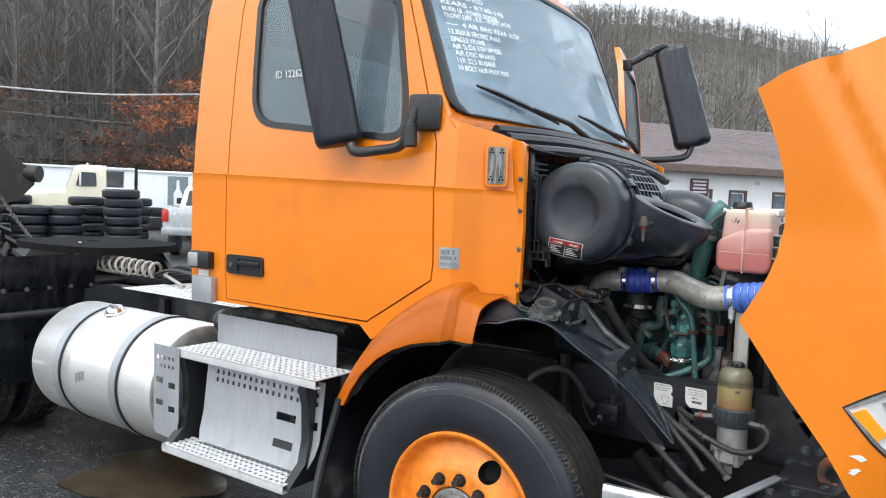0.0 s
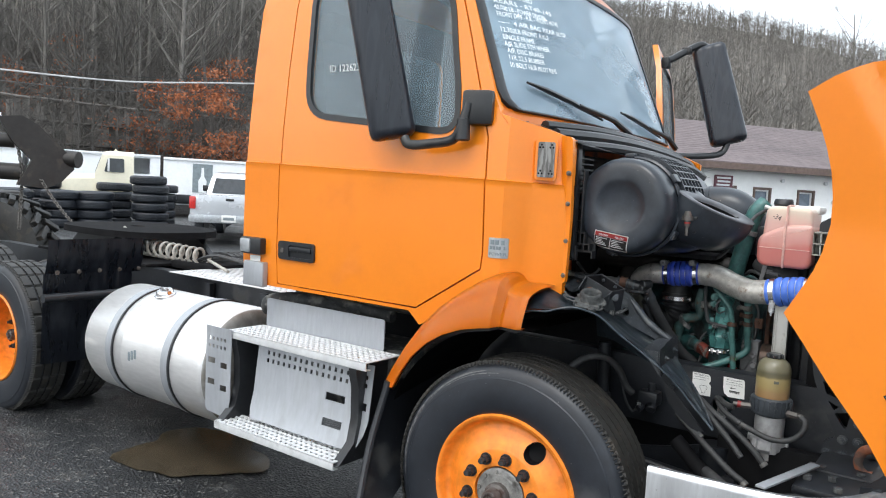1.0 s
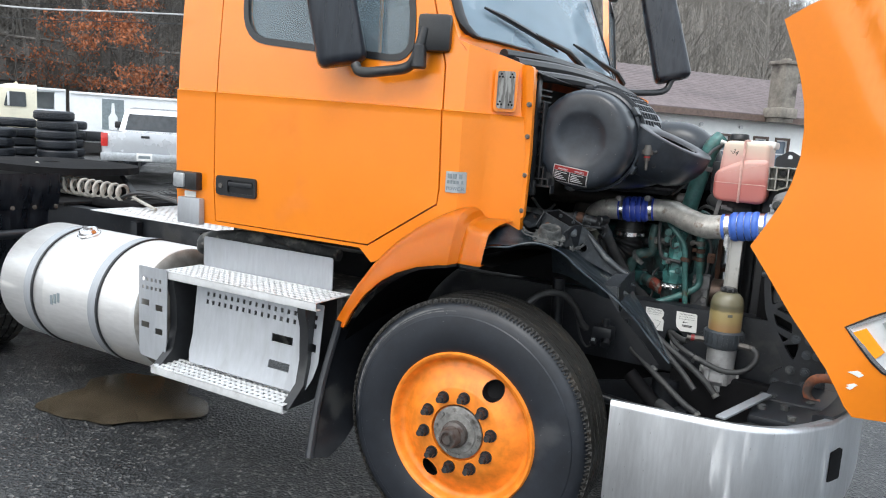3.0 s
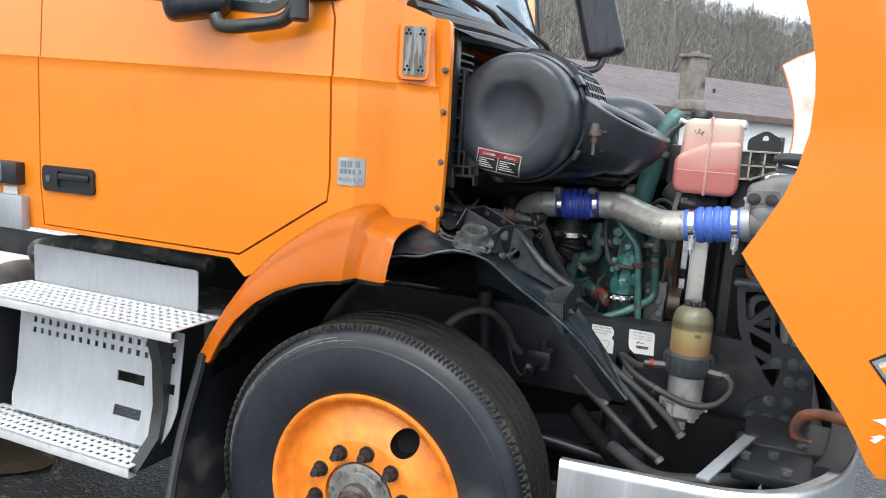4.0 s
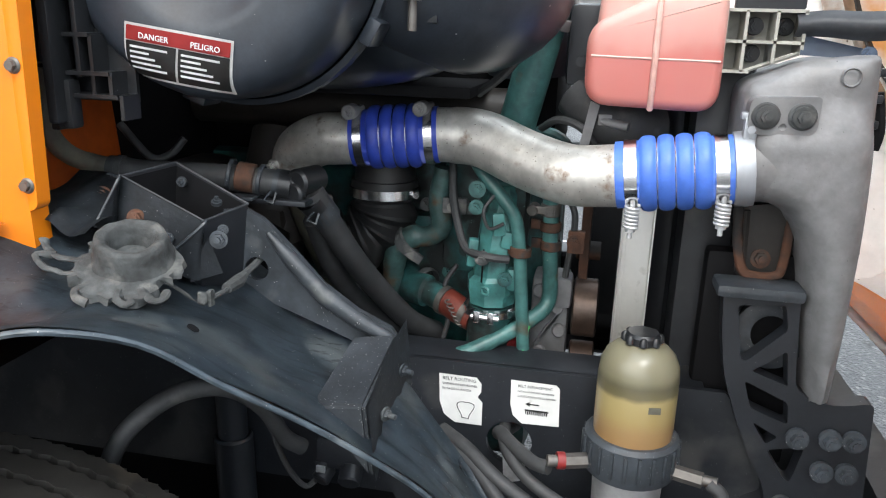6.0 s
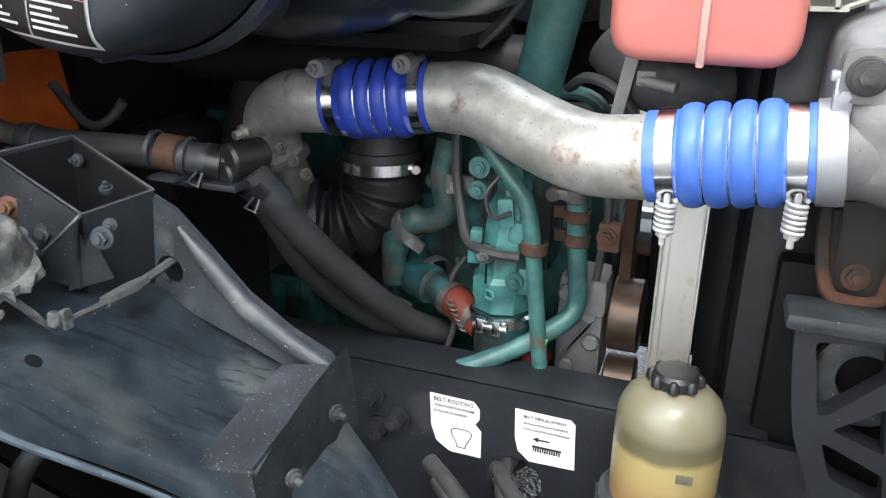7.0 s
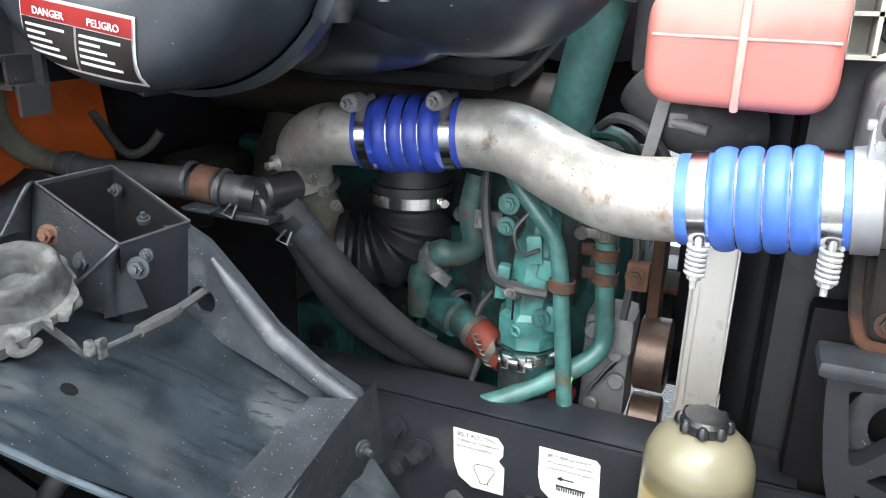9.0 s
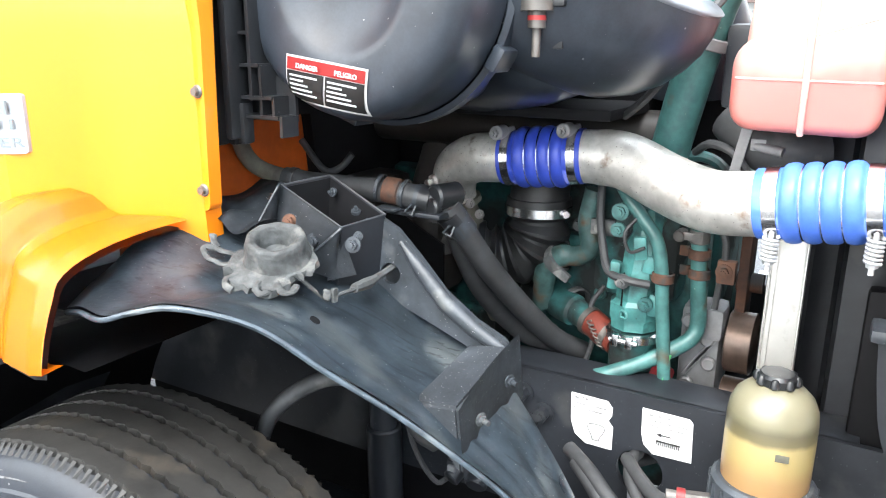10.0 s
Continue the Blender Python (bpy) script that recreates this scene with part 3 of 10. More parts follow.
add_box(bm, (23.9, 4.5, 1.5), (0.2, 8.6, 3.0))
for v in bm.verts:
    v.co = facade(v.co.x, v.co.y, v.co.z)
part("wall", bm, WALLW, house, "white painted wall")
for s in windows:
    bm = bmesh.new()
    add_plate(bm, rect(s - 0.36, 1.20, s + 0.36, 2.36), [rect(s - 0.29, 1.27, s + 0.29, 2.28)], 0.10, lambda u, v, w: facade(u, w - 0.04, v))
    win = part("window", bm, TRIMB, house, "brown-framed window")
    bm = bmesh.new()
    add_plate(bm, rect(s - 0.29, 1.27, s + 0.29, 2.28), [rect(s - 0.24, 1.32, s + 0.24, 1.74), rect(s - 0.24, 1.79, s + 0.24, 2.23)], 0.04, lambda u, v, w: facade(u, w + 0.03, v))
    part("window_sash", bm, WHITEP, win, "white sash")
    bm = bmesh.new()
    add_plate(bm, rect(s - 0.27, 1.29, s + 0.27, 2.26), [], 0.01, lambda u, v, w: facade(u, w + 0.08, v))
    part("pane", bm, PANEB, win)
bm = bmesh.new()
for d0, z0, d1, z1 in ((-0.55, 2.98, 4.6, 4.85), (4.6, 4.85, 9.6, 2.98)):
    vs = [bm.verts.new(facade(s, d, z + h)) for h in (0, 0.12) for s, d, z in ((-7.5, d0, z0), (24.6, d0, z0), (24.6, d1, z1), (-7.5, d1, z1))]
    for f in ((3, 2, 1, 0), (4, 5, 6, 7), (0, 1, 5, 4), (1, 2, 6, 5), (2, 3, 7, 6), (3, 0, 4, 7)):
        bm.faces.new([vs[k] for k in f])
roof_b = part("roof", bm, SHINGLE, house, "brown shingle roof")
for k in range(22):                             # courses of shingles
    bm = bmesh.new()
    d, z = -0.52 + 5.05 * k / 22, 3.10 + 1.86 * k / 22
    p = [bm.verts.new(facade(s, dd, zz)) for s, dd, zz in ((-7.5, d, z + 0.010), (24.6, d, z + 0.010), (24.6, d + 0.235, z + 0.090), (-7.5, d + 0.235, z + 0.090), (-7.5, d, z), (24.6, d, z))]
    bm.faces.new(p[:4]), bm.faces.new((p[4], p[5], p[1], p[0]))
    part("shingle_course", bm, SHINGLE, roof_b)
bm = bmesh.new()
add_plate(bm, rect(-7.5, 2.86, 24.6, 3.06), [], 0.03, lambda u, v, w: facade(u, -0.58 + w, v))
add_plate(bm, rect(-7.5, 0.0, 24.6, 0.5), [], 0.02, lambda u, v, w: facade(u, -0.55 + v, 2.88 + w))
part("eave_board", bm, TRIMB, house, "brown eave board")
bm = bmesh.new()
add_box(bm, (0, 0, 0), (0.62, 0.62, 2.0), 0.01)
add_box(bm, (0, 0, 1.02), (0.78, 0.78, 0.12), 0.02)
add_box(bm, (0, 0, -0.68), (0.80, 0.80, 0.35), 0.06)
add_cyl(bm, (0, 0, 1.05), (0, 0, 1.18), 0.16, 14)
bmesh.ops.transform(bm, matrix=Matrix.Translation((-2.02, 26.3, 3.85)) @ pose(0, 0, 0, 0, 0, 53), verts=bm.verts[:])
part("chimney", bm, MASON, house, "stained masonry chimney")
bm = bmesh.new()
add_plate(bm, rect(0.42, 2.12, 1.12, 2.68, 0.04), [], 0.04, lambda u, v, w: facade(u, -0.06 + w, v))
sign = part("sign", bm, SIGN, house, "maroon sign board")
bm = bmesh.new()
for k in range(4):
    add_plate(bm, rect(0.50 + 0.03 * (k % 2), 2.56 - 0.115 * k, 1.04 - 0.02 * (k % 3), 2.62 - 0.115 * k), [], 0.005, lambda u, v, w: facade(u, -0.067 + w, v))
part("print_bars", bm, WHITEP, sign)
for s, z in ((3.1, 2.62), (4.9, 2.62), (5.3, 2.0)):
    bm = bmesh.new()
    add_cyl(bm, facade(s, 0, z), facade(s, -0.10, z), 0.05, 12, 0.07)
    part("wall_lamp", bm, WHITEP, house, "small white wall lamp")
for s, d in ((8.3, 1.2), (10.2, 2.0)):
    bm = bmesh.new()
    z = 3.1 + d * 0.37
    add_cyl(bm, facade(s, d, z - 0.1), facade(s, d, z + 0.35), 0.06, 12)
    part("roof_vent", bm, BROWNM, house, "roof vent pipe")

# ---- the road tractor ----
MID = 1.16                                   # the truck's middle line
truck = thing("truck", "orange day-cab road tractor standing with its hood tilted forward", "truck")
SIDE = [(0.8, 0.20), (1.13, 0.178), (1.3, 0.165), (1.722, 0.165), (1.727, 0.1625), (1.731, 0.1735), (1.9, 0.182), (2.2, 0.208), (2.5, 0.245), (2.75, 0.31), (2.9, 0.40)]
NOSE = [(-0.24, 0.0), (-0.15, 0.012), (-0.115, 0.05), (-0.075, 0.105), (-0.03, 0.135), (0.03, 0.165), (0.06, 0.18)]


def flank(x, z):
    """How far out the cab's side lies."""
    return lerp(SIDE, z) + lerp(NOSE, x)


def side_put(flip=False):
    def put(u, v, w):
        y = flank(u, v) + w
        sink = max(0.0, 1 - abs(v - 1.73) / 0.125)   # the body crease runs slightly downhill
        return (u, 2 * MID - y if flip else y, v + (0.006 - 0.030 * (u + 1.62)) * sink)
    return put


def rounded(loop, radii, n=7):
    """A polygon with its corners rounded off."""
    out = []
    for i, (x, z) in enumerate(loop):
        p, a, b = Vector((x, z)), Vector(loop[i - 1]), Vector(loop[(i + 1) % len(loop)])
        da, db = a - p, b - p
        s, e = p + da.normalized() * min(radii[i], da.length * 0.48), p + db.normalized() * min(radii[i], db.length * 0.48)
        for k in range(n):
            t = k / (n - 1)
            q = s * (1 - t) ** 2 + p * 2 * t * (1 - t) + e * t * t
            out.append((q.x, q.y))
    return out


DOOR = [(-1.44, 1.135), (-0.56, 1.135), (-0.235, 1.335), (-0.23, 1.40), (-0.243, 1.86), (-0.285, 2.0), (-0.325, 2.12), (-0.375, 2.27), (-0.435, 2.43), (-0.50, 2.58), (-0.56, 2.66), (-1.40, 2.66), (-1.44, 2.62)]
WINDOW = rounded([(-1.283, 1.972), (-0.398, 1.880), (-0.410, 2.06), (-0.49, 2.43), (-0.56, 2.575), (-1.325, 2.575)], [0.13, 0.11, 0.05, 0.06, 0.05, 0.06])


def grown(loop, d):
    cx, cz = sum(p[0] for p in loop) / len(loop), sum(p[1] for p in loop) / len(loop)
    out = []
    n = len(loop)
    for i, (x, z) in enumerate(loop):
        (x0, z0), (x1, z1) = loop[i - 1], loop[(i + 1) % n]
        t = Vector((x1 - x0, z1 - z0)).normalized()
        nn = Vector((t.y, -t.x))
        if nn.dot(Vector((x - cx, z - cz))) < 0:
            nn = -nn
        out.append((x + nn.x * d, z + nn.y * d))
    return out


ZCUT = [("v", z) for z in (1.2, 1.3, 1.5, 1.606, 1.69, 1.722, 1.727, 1.731, 1.745, 1.77, 1.855, 1.9, 2.05, 2.2, 2.35, 2.5, 2.62, 2.75)]
XCUT = [("u", x) for x in (-1.2, -0.9, -0.6, -0.3, -0.24, -0.19, -0.15, -0.13, -0.115, -0.095, -0.075, -0.05, -0.03, 0.0, 0.03)]
CABSIDE = [(-1.70, 1.115), (-0.60, 1.115), (-0.54, 1.06), (-0.40, 1.12), (-0.2, 1.22), (-0.08, 1.25), (0.045, 1.24), (0.055, 1.60), (0.05, 1.865), (-0.05, 1.905),
           (-0.195, 1.955), (-0.235, 2.05), (-0.335, 2.31), (-0.430, 2.55), (-0.485, 2.69), (-0.60, 2.80), (-1.66, 2.80), (-1.70, 2.74)]
for flip in (False, True):
    bm = bmesh.new()
    add_plate(bm, CABSIDE, [grown(DOOR, 0.007)], 0.03, side_put(flip), ZCUT + XCUT)
    part("cab_side", bm, ORANGE, truck, "glossy orange cab side panel")
    bm = bmesh.new()
    add_plate(bm, DOOR, [WINDOW], 0.035, side_put(flip), ZCUT + XCUT[:4])
    door = part("door", bm, ORANGE, truck, "closed orange cab door")
    bm = bmesh.new()                          # rubber round the pane
    seal = side_put(flip)
    add_plate(bm, grown(WINDOW, 0.018), [grown(WINDOW, -0.010)], 0.022, lambda u, v, w: seal(u, v, w - 0.004), ZCUT)
    part("window_seal", bm, BLACKP, door, "black rubber window seal")
    bm = bmesh.new()
    add_plate(bm, grown(WINDOW, -0.004), [], 0.005, lambda u, v, w: seal(u, v, w + 0.012), ZCUT)
    pane = part("window_pane", bm, GLASS, door, "clear side window pane")
    pane.visible_shadow = False
    if not flip:
        handle_door = door

# door handle with its recessed pull and key barrel
bm = bmesh.new()
add_plate(bm, rect(-1.42, 1.262, -1.17, 1.352, 0.018), [rect(-1.345, 1.276, -1.185, 1.336, 0.012)], 0.02, lambda u, v, w: (u, flank(u, v) - 0.012 + w, v))
handle = part("door_handle", bm, BLACKP, handle_door, "black plastic door handle")
bm = bmesh.new()
add_plate(bm, rect(-1.345, 1.276, -1.185, 1.336, 0.012), [], 0.003, lambda u, v, w: (u, flank(u, v) - 0.003 + w, v))
add_box(bm, (-1.265, 0.158, 1.317), (0.15, 0.016, 0.022), 0.005)
part("handle_pull", bm, BLACKM, handle)
bm = bmesh.new()
add_cyl(bm, (-1.387, 0.150, 1.306), (-1.387, 0.166, 1.306), 0.012, 16)
part("key_barrel", bm, GALV, handle)

# marker lamp and wired box behind the door, small sticker
bm = bmesh.new()
add_box(bm, (-1.60, 0.150, 1.312), (0.155, 0.045, 0.085), 0.012)
lamp = part("side_marker_lamp", bm, BLACKP, truck, "grey side marker lamp on the cab corner")
bm = bmesh.new()
add_box(bm, (-1.635, 0.138, 1.312), (0.075, 0.04, 0.07), 0.012)
part("lens", bm, GREYBADGE, lamp)
bm = bmesh.new()
add_box(bm, (-1.585, 0.155, 1.170), (0.15, 0.035, 0.125), 0.006)
part("junction_box", bm, STEP, truck, "grey metal box at the cab's lower corner")
bm = bmesh.new()
add_box(bm, (-1.60, 0.164, 1.246), (0.075, 0.004, 0.03))
add_box(bm, (-1.60, 0.1615, 1.246), (0.055, 0.002, 0.008))
part("sticker", bm, LABELW, truck, "small white sticker")

# cab shell: back wall, roof, floor, firewall, inside
bm = bmesh.new()


def roof(u, v):
    a = math.pi * v
    y = MID - math.cos(a) * (MID - 0.30) * (1 if abs(math.cos(a)) < 0.99 else 1)
    x = -1.69 + u * 1.10 - 0.10 * u * (1 - math.sin(a)) ** 2
    return (x, y, 2.74 + 0.24 * math.sin(a) ** 0.6 * (1 - 0.55 * u ** 3))


add_grid(bm, roof, 14, 24, 0.03)
part("roof", bm, ORANGE, truck, "orange cab roof")
bm = bmesh.new()
add_plate(bm, [(lerp(SIDE, 1.13) + 0.02, 1.115), (lerp(SIDE, 1.5) + 0.01, 1.5), (lerp(SIDE, 1.9) + 0.01, 1.9), (lerp(SIDE, 2.5) + 0.01, 2.5), (0.34, 2.78), (0.7, 2.94),
               (2 * MID - 0.7, 2.94), (2 * MID - 0.34, 2.78), (2 * MID - 0.255, 2.5), (2 * MID - 0.19, 1.9), (2 * MID - 0.175, 1.5), (2 * MID - 0.2, 1.115)],
          [rect(0.55, 2.0, 1.77, 2.5, 0.08)], 0.03, lambda u, v, w: (-1.70 + w, u, v))
part("cab_back", bm, ORANGE, truck, "orange cab rear wall")
bm = bmesh.new()
add_plate(bm, rect(0.53, 1.98, 1.79, 2.52, 0.08), [], 0.006, lambda u, v, w: (-1.688 + w, u, v))
ob = part("rear_window", bm, GLASS, truck, "rear window pane")
ob.visible_shadow = False
bm = bmesh.new()
add_box(bm, (-0.97, MID, 1.14), (1.44, 1.90, 0.05), 0.01)
part("cab_floor", bm, BLACKM, truck)
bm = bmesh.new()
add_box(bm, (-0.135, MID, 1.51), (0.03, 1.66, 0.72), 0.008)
part("firewall", bm, ORANGE_IN, truck, "darkened, dirty orange firewall behind the engine")
# near-black sheet added so that most of the firewall is dark
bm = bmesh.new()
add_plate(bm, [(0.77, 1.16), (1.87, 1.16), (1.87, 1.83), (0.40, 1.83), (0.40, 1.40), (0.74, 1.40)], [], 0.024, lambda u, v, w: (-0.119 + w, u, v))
part("firewall_insulation", bm, DARK, truck, "black sheet added over the firewall")
bm = bmesh.new()
add_box(bm, (-0.26, MID, 1.80), (0.26, 1.80, 0.30), 0.06)
add_box(bm, (-0.55, 1.75, 1.85), (0.25, 0.45, 0.25), 0.05)
dash = part("dashboard", bm, INTERIOR, truck, "grey dashboard")
bm = bmesh.new()
add_lathe(bm, [(0.22 + 0.016 * math.cos(2 * math.pi * k / 10), 0.016 * math.sin(2 * math.pi * k / 10)) for k in range(10)], 36, along((-0.62, 1.72, 1.98), (-0.80, 1.72, 2.12)), True)
add_tube(bm, [(-0.50, 1.72, 1.88), (-0.62, 1.72, 1.98)], 0.03)
add_tube(bm, [(-0.64, 1.52, 2.0), (-0.62, 1.72, 1.98), (-0.64, 1.92, 2.0)], 0.014)
part("steering_wheel", bm, DARK, truck, "black steering wheel")
for y in (0.55, 1.75):
    bm = bmesh.new()
    add_box(bm, (-1.12, y, 1.58), (0.50, 0.50, 0.16), 0.05)
    add_box(bm, (-1.36, y, 2.0), (0.16, 0.48, 0.72), 0.06, pose(0, 0, 0, 0, -8, 0))
    add_box(bm, (-1.42, y, 2.42), (0.12, 0.28, 0.20), 0.05)
    add_box(bm, (-1.12, y, 1.31), (0.36, 0.36, 0.38), 0.03)
    part("seat", bm, INTERIOR, truck, "grey cab seat")


# grey lining inside the cab
bm = bmesh.new()
add_grid(bm, lambda u, v: tuple(Vector(roof(0.02 + 0.93 * u, 0.04 + 0.92 * v)) - Vector((0, 0, 0.06))), 10, 16, 0.01)
part("headliner", bm, INTERIOR, truck, "grey cab headliner")
for flip in (False, True):
    lay = side_put(flip)
    bm = bmesh.new()
    add_plate(bm, [(-1.66, 1.17), (-0.60, 1.17), (-0.26, 1.40), (-0.27, 1.86), (-0.36, 2.20), (-0.47, 2.50), (-0.56, 2.68), (-1.66, 2.70)], [grown(WINDOW, 0.02)], 0.01, lambda u, v, w: lay(u, v, w + 0.045), ZCUT)
    part("side_lining", bm, INTERIOR, truck, "grey inner cab trim")
bm = bmesh.new()
add_plate(bm, [(0.24, 1.17), (2 * MID - 0.24, 1.17), (2 * MID - 0.33, 2.70), (0.33, 2.70)], [rect(0.56, 2.01, 1.76, 2.49, 0.08)], 0.01, lambda u, v, w: (-1.66 + w, u, v))
part("back_lining", bm, INTERIOR, truck, "grey inner cab trim")


# windscreen with its dark border, and the orange frame over it
def screen(u, z, out=0.0):
    y0 = 0.215 + (z - 1.976) * 0.062
    s = 2 * u - 1
    x = -0.124 - 0.396 * (z - 1.976) - 0.0545 * s ** 4 - 0.0233 * s * s
    return Vector((x + out * 0.9, y0 + u * 2 * (MID - y0), z + out * 0.4))


def pane_edge():
    """The pane's outline in (u, z), with wide rounded corners."""
    return rounded([(0.012, 1.972), (0.988, 1.972), (0.988, 2.685), (0.012, 2.685)], [0.075, 0.075, 0.05, 0.05], 9)


def pane_row(v):
    """Left and right end of the pane at height v."""
    z = 1.975 + 0.71 * v
    c = 0.04 * max(0.0, 1 - (z - 1.972) / 0.075) ** 2
    return 0.006 + c, 0.994 - c, z


def pane(u, v):
    a, b, z = pane_row(v ** 1.3)
    return screen(a + (b - a) * u, z)


bm = bmesh.new()
add_grid(bm, pane, 30, 12, 0.006)
windscreen = part("windscreen", bm, SCREEN, truck, "clear curved windscreen with handwritten notes")
windscreen.visible_shadow = False


def ring_at(inset, out):
    pts = []
    for v in np.linspace(0, 1, 14):
        a, b, z = pane_row(v ** 1.5)
        pts.append((a + inset, z))
    top = [(u, 2.685 - inset) for u in np.linspace(0.02, 0.98, 24)]
    right = [(1 - u, z) for u, z in pts[::-1]]
    low = [(u, 1.975 + inset * 0.4) for u in np.linspace(0.95, 0.05, 30)]
    return [screen(u, z, out) for u, z in pts + top + right + low]


bm = bmesh.new()                              # flat black rubber band round the pane
loops = [[bm.verts.new(p) for p in ring_at(i, o)] for i, o in ((-0.008, -0.02), (-0.008, 0.004), (-0.002, 0.010), (0.012, 0.010), (0.017, 0.006), (0.017, -0.002))]
for q, w in zip(loops, loops[1:]):
    for k in range(len(q)):
        bm.faces.new((q[k], q[(k + 1) % len(q)], w[(k + 1) % len(q)], w[k]))
part("windscreen_seal", bm, BLACKP, truck, "black rubber windscreen seal")
bm = bmesh.new()
add_grid(bm, lambda u, v: screen(-0.01 + 1.02 * u, 2.68 + 0.13 * v, 0.004 - 0.06 * v), 20, 4, 0.02)
part("windscreen_header", bm, ORANGE, truck, "orange strip over the windscreen")
bm = bmesh.new()                              # painted corners beside and below the pane


def surround(u, v):
    a, b, z = pane_row(0.0)
    return screen(-0.012 + 1.024 * u, 1.905 + 0.078 * v, -0.006 + 0.03 * (1 - v))


add_grid(bm, surround, 30, 4, 0.012)
part("cowl_strip", bm, ORANGE, truck, "orange strip under the windscreen")
for s in (0, 1):
    bm = bmesh.new()
    add_grid(bm, lambda u, v: screen(abs(s - (-0.014 + 0.05 * u * max(0.0, 1 - v * 3) + 0.022 * u)), 1.95 + 0.76 * v, -0.012), 4, 18, 0.012)
    part("screen_pillar", bm, ORANGE, truck, "orange pillar beside the windscreen")
for y in (0.72, 1.0, 1.32, 1.6):
    bm = bmesh.new()
    add_box(bm, (-0.60, y, 2.87), (0.12, 0.07, 0.05), 0.018)
    part("roof_marker_lamp", bm, AMBER, truck, "amber roof marker lamp")

NOTES = [("12 SPEED", 0.10, 2.470, 0.20, 2.480), ("REARS - RT40-145", 0.044, 2.427, 0.28, 2.457), ("40,000 LB - POWER DIVIDER", 0.043, 2.398, 0.246, 2.422), ("FRONT DIFF - R.R. - WON'T MOVE", 0.045, 2.368, 0.302, 2.416),
         ("-----  4 AIR BAG REAR SUSP.", 0.043, 2.336, 0.335, 2.374), ("12,350LB FRONT AXLE", 0.043, 2.302, 0.232, 2.326), ("SINGLE FRAME", 0.046, 2.270, 0.162, 2.286), ("AIR SLIDE 5TH WHEEL", 0.046, 2.240, 0.222, 2.270),
         ("AIR DISC BRAKES", 0.050, 2.213, 0.186, 2.231), ("11R 22.5 RUBBER", 0.047, 2.183, 0.181, 2.200), ("10 BOLT HUB PILOT RIMS", 0.046, 2.152, 0.226, 2.173)]
for text, u0, z0, u1, z1 in NOTES:
    ob = words(text, 0.030, WHITEINK, windscreen, Matrix(), "handwriting", 0.0002, "white marker handwriting")
    wide = max(v.co.x for v in ob.data.vertices)
    for v in ob.data.vertices:                # lay the letters on the curved pane
        t = v.co.x / wide
        v.co = screen(u0 + (u1 - u0) * t, z0 + (z1 - z0) * t + v.co.y + 0.0015 * math.sin(40 * t + 9 * z0), 0.0135 + v.co.z)
m = Matrix(((1, 0, 0), (0, -0.1, -1), (0, 1, -0.1))).to_4x4()
m.translation = (-1.17, flank(-1.0, 2.17) + 0.004, 2.165)
words("ID 1226231", 0.046, WHITEINK, handle_door, m, "handwriting", 0.0004, "white marker handwriting")

# wipers
for tip, base in ((screen(0.085, 2.095, 0.02), screen(0.51, 1.945, 0.05)), (screen(0.54, 2.07, 0.02), screen(0.93, 1.94, 0.05))):
    bm = bmesh.new()
    t, b = Vector(tip), Vector(base)
    up = Vector((0.02, 0, 0.02))
    add_tube(bm, [b, b + (t - b) * 0.22 + up * 0.9, b + (t - b) * 0.55 + up * 0.5], [0.017, 0.014, 0.008], 8)
    arm = part("wiper", bm, BLACKP, truck, "black windscreen wiper")
    bm = bmesh.new()
    add_tube(bm, [b + (t - b) * 0.30 + up * 0.05, b + (t - b) * 0.62 + up * 0.35, b + (t - b) * 0.85 + up * 0.25, t], [0.005, 0.012, 0.011, 0.005], 6)
    part("wiper_blade", bm, BLACKP, arm)

# black cowl rails and plenum between screen and engine
bm = bmesh.new()
for dx, dz, r in ((0.0, 0.0, 0.022), (0.05, -0.035, 0.026), (0.10, -0.075, 0.022)):
    add_tube(bm, spline([(-0.10 + dx, 0.385, 1.925 + dz), (-0.04 + dx, 0.75, 1.935 + dz), (-0.02 + dx, MID, 1.93 + dz), (-0.03 + dx, 1.7, 1.905 + dz), (-0.05 + dx, 2.0, 1.87 + dz)]), r, 8)
add_grid(bm, lambda u, v: (-0.12 + 0.21 * v, 0.36 + 1.66 * u, 1.93 - 0.085 * v - 0.05 * u), 10, 4, 0.02)
part("cowl_tray", bm, BLACKP, truck, "black plastic cowl tray with rubber seal")
bm = bmesh.new()
for i in range(7):
    add_box(bm, (-0.02, 0.47, 1.80 - 0.022 * i), (0.12, 0.20, 0.006))
add_box(bm, (-0.05, 0.425, 1.622), (0.05, 0.09, 0.496), 0.01)
add_box(bm, (-0.05, 0.545, 1.665), (0.05, 0.148, 0.41), 0.01)
add_box(bm, (0.040, 0.425, 1.595), (0.012, 0.040, 0.42), 0.003)
add_box(bm, (0.075, 0.430, 1.60), (0.007, 0.035, 0.30), 0.002)
for z, x1 in ((1.71, 0.075), (1.66, 0.075), (1.60, 0.075), (1.545, 0.078), (1.50, 0.092), (1.455, 0.115), (1.428, 0.125)):
    add_box(bm, ((0.035 + x1) / 2, 0.430, z), (x1 - 0.035, 0.036, 0.005))
for x, z0, z1 in ((0.092, 1.43, 1.50), (0.115, 1.43, 1.458), (0.128, 1.40, 1.43)):
    add_box(bm, (x, 0.432, (z0 + z1) / 2), (0.005, 0.034, z1 - z0))
add_box(bm, (0.085, 0.448, 1.52), (0.09, 0.006, 0.20))
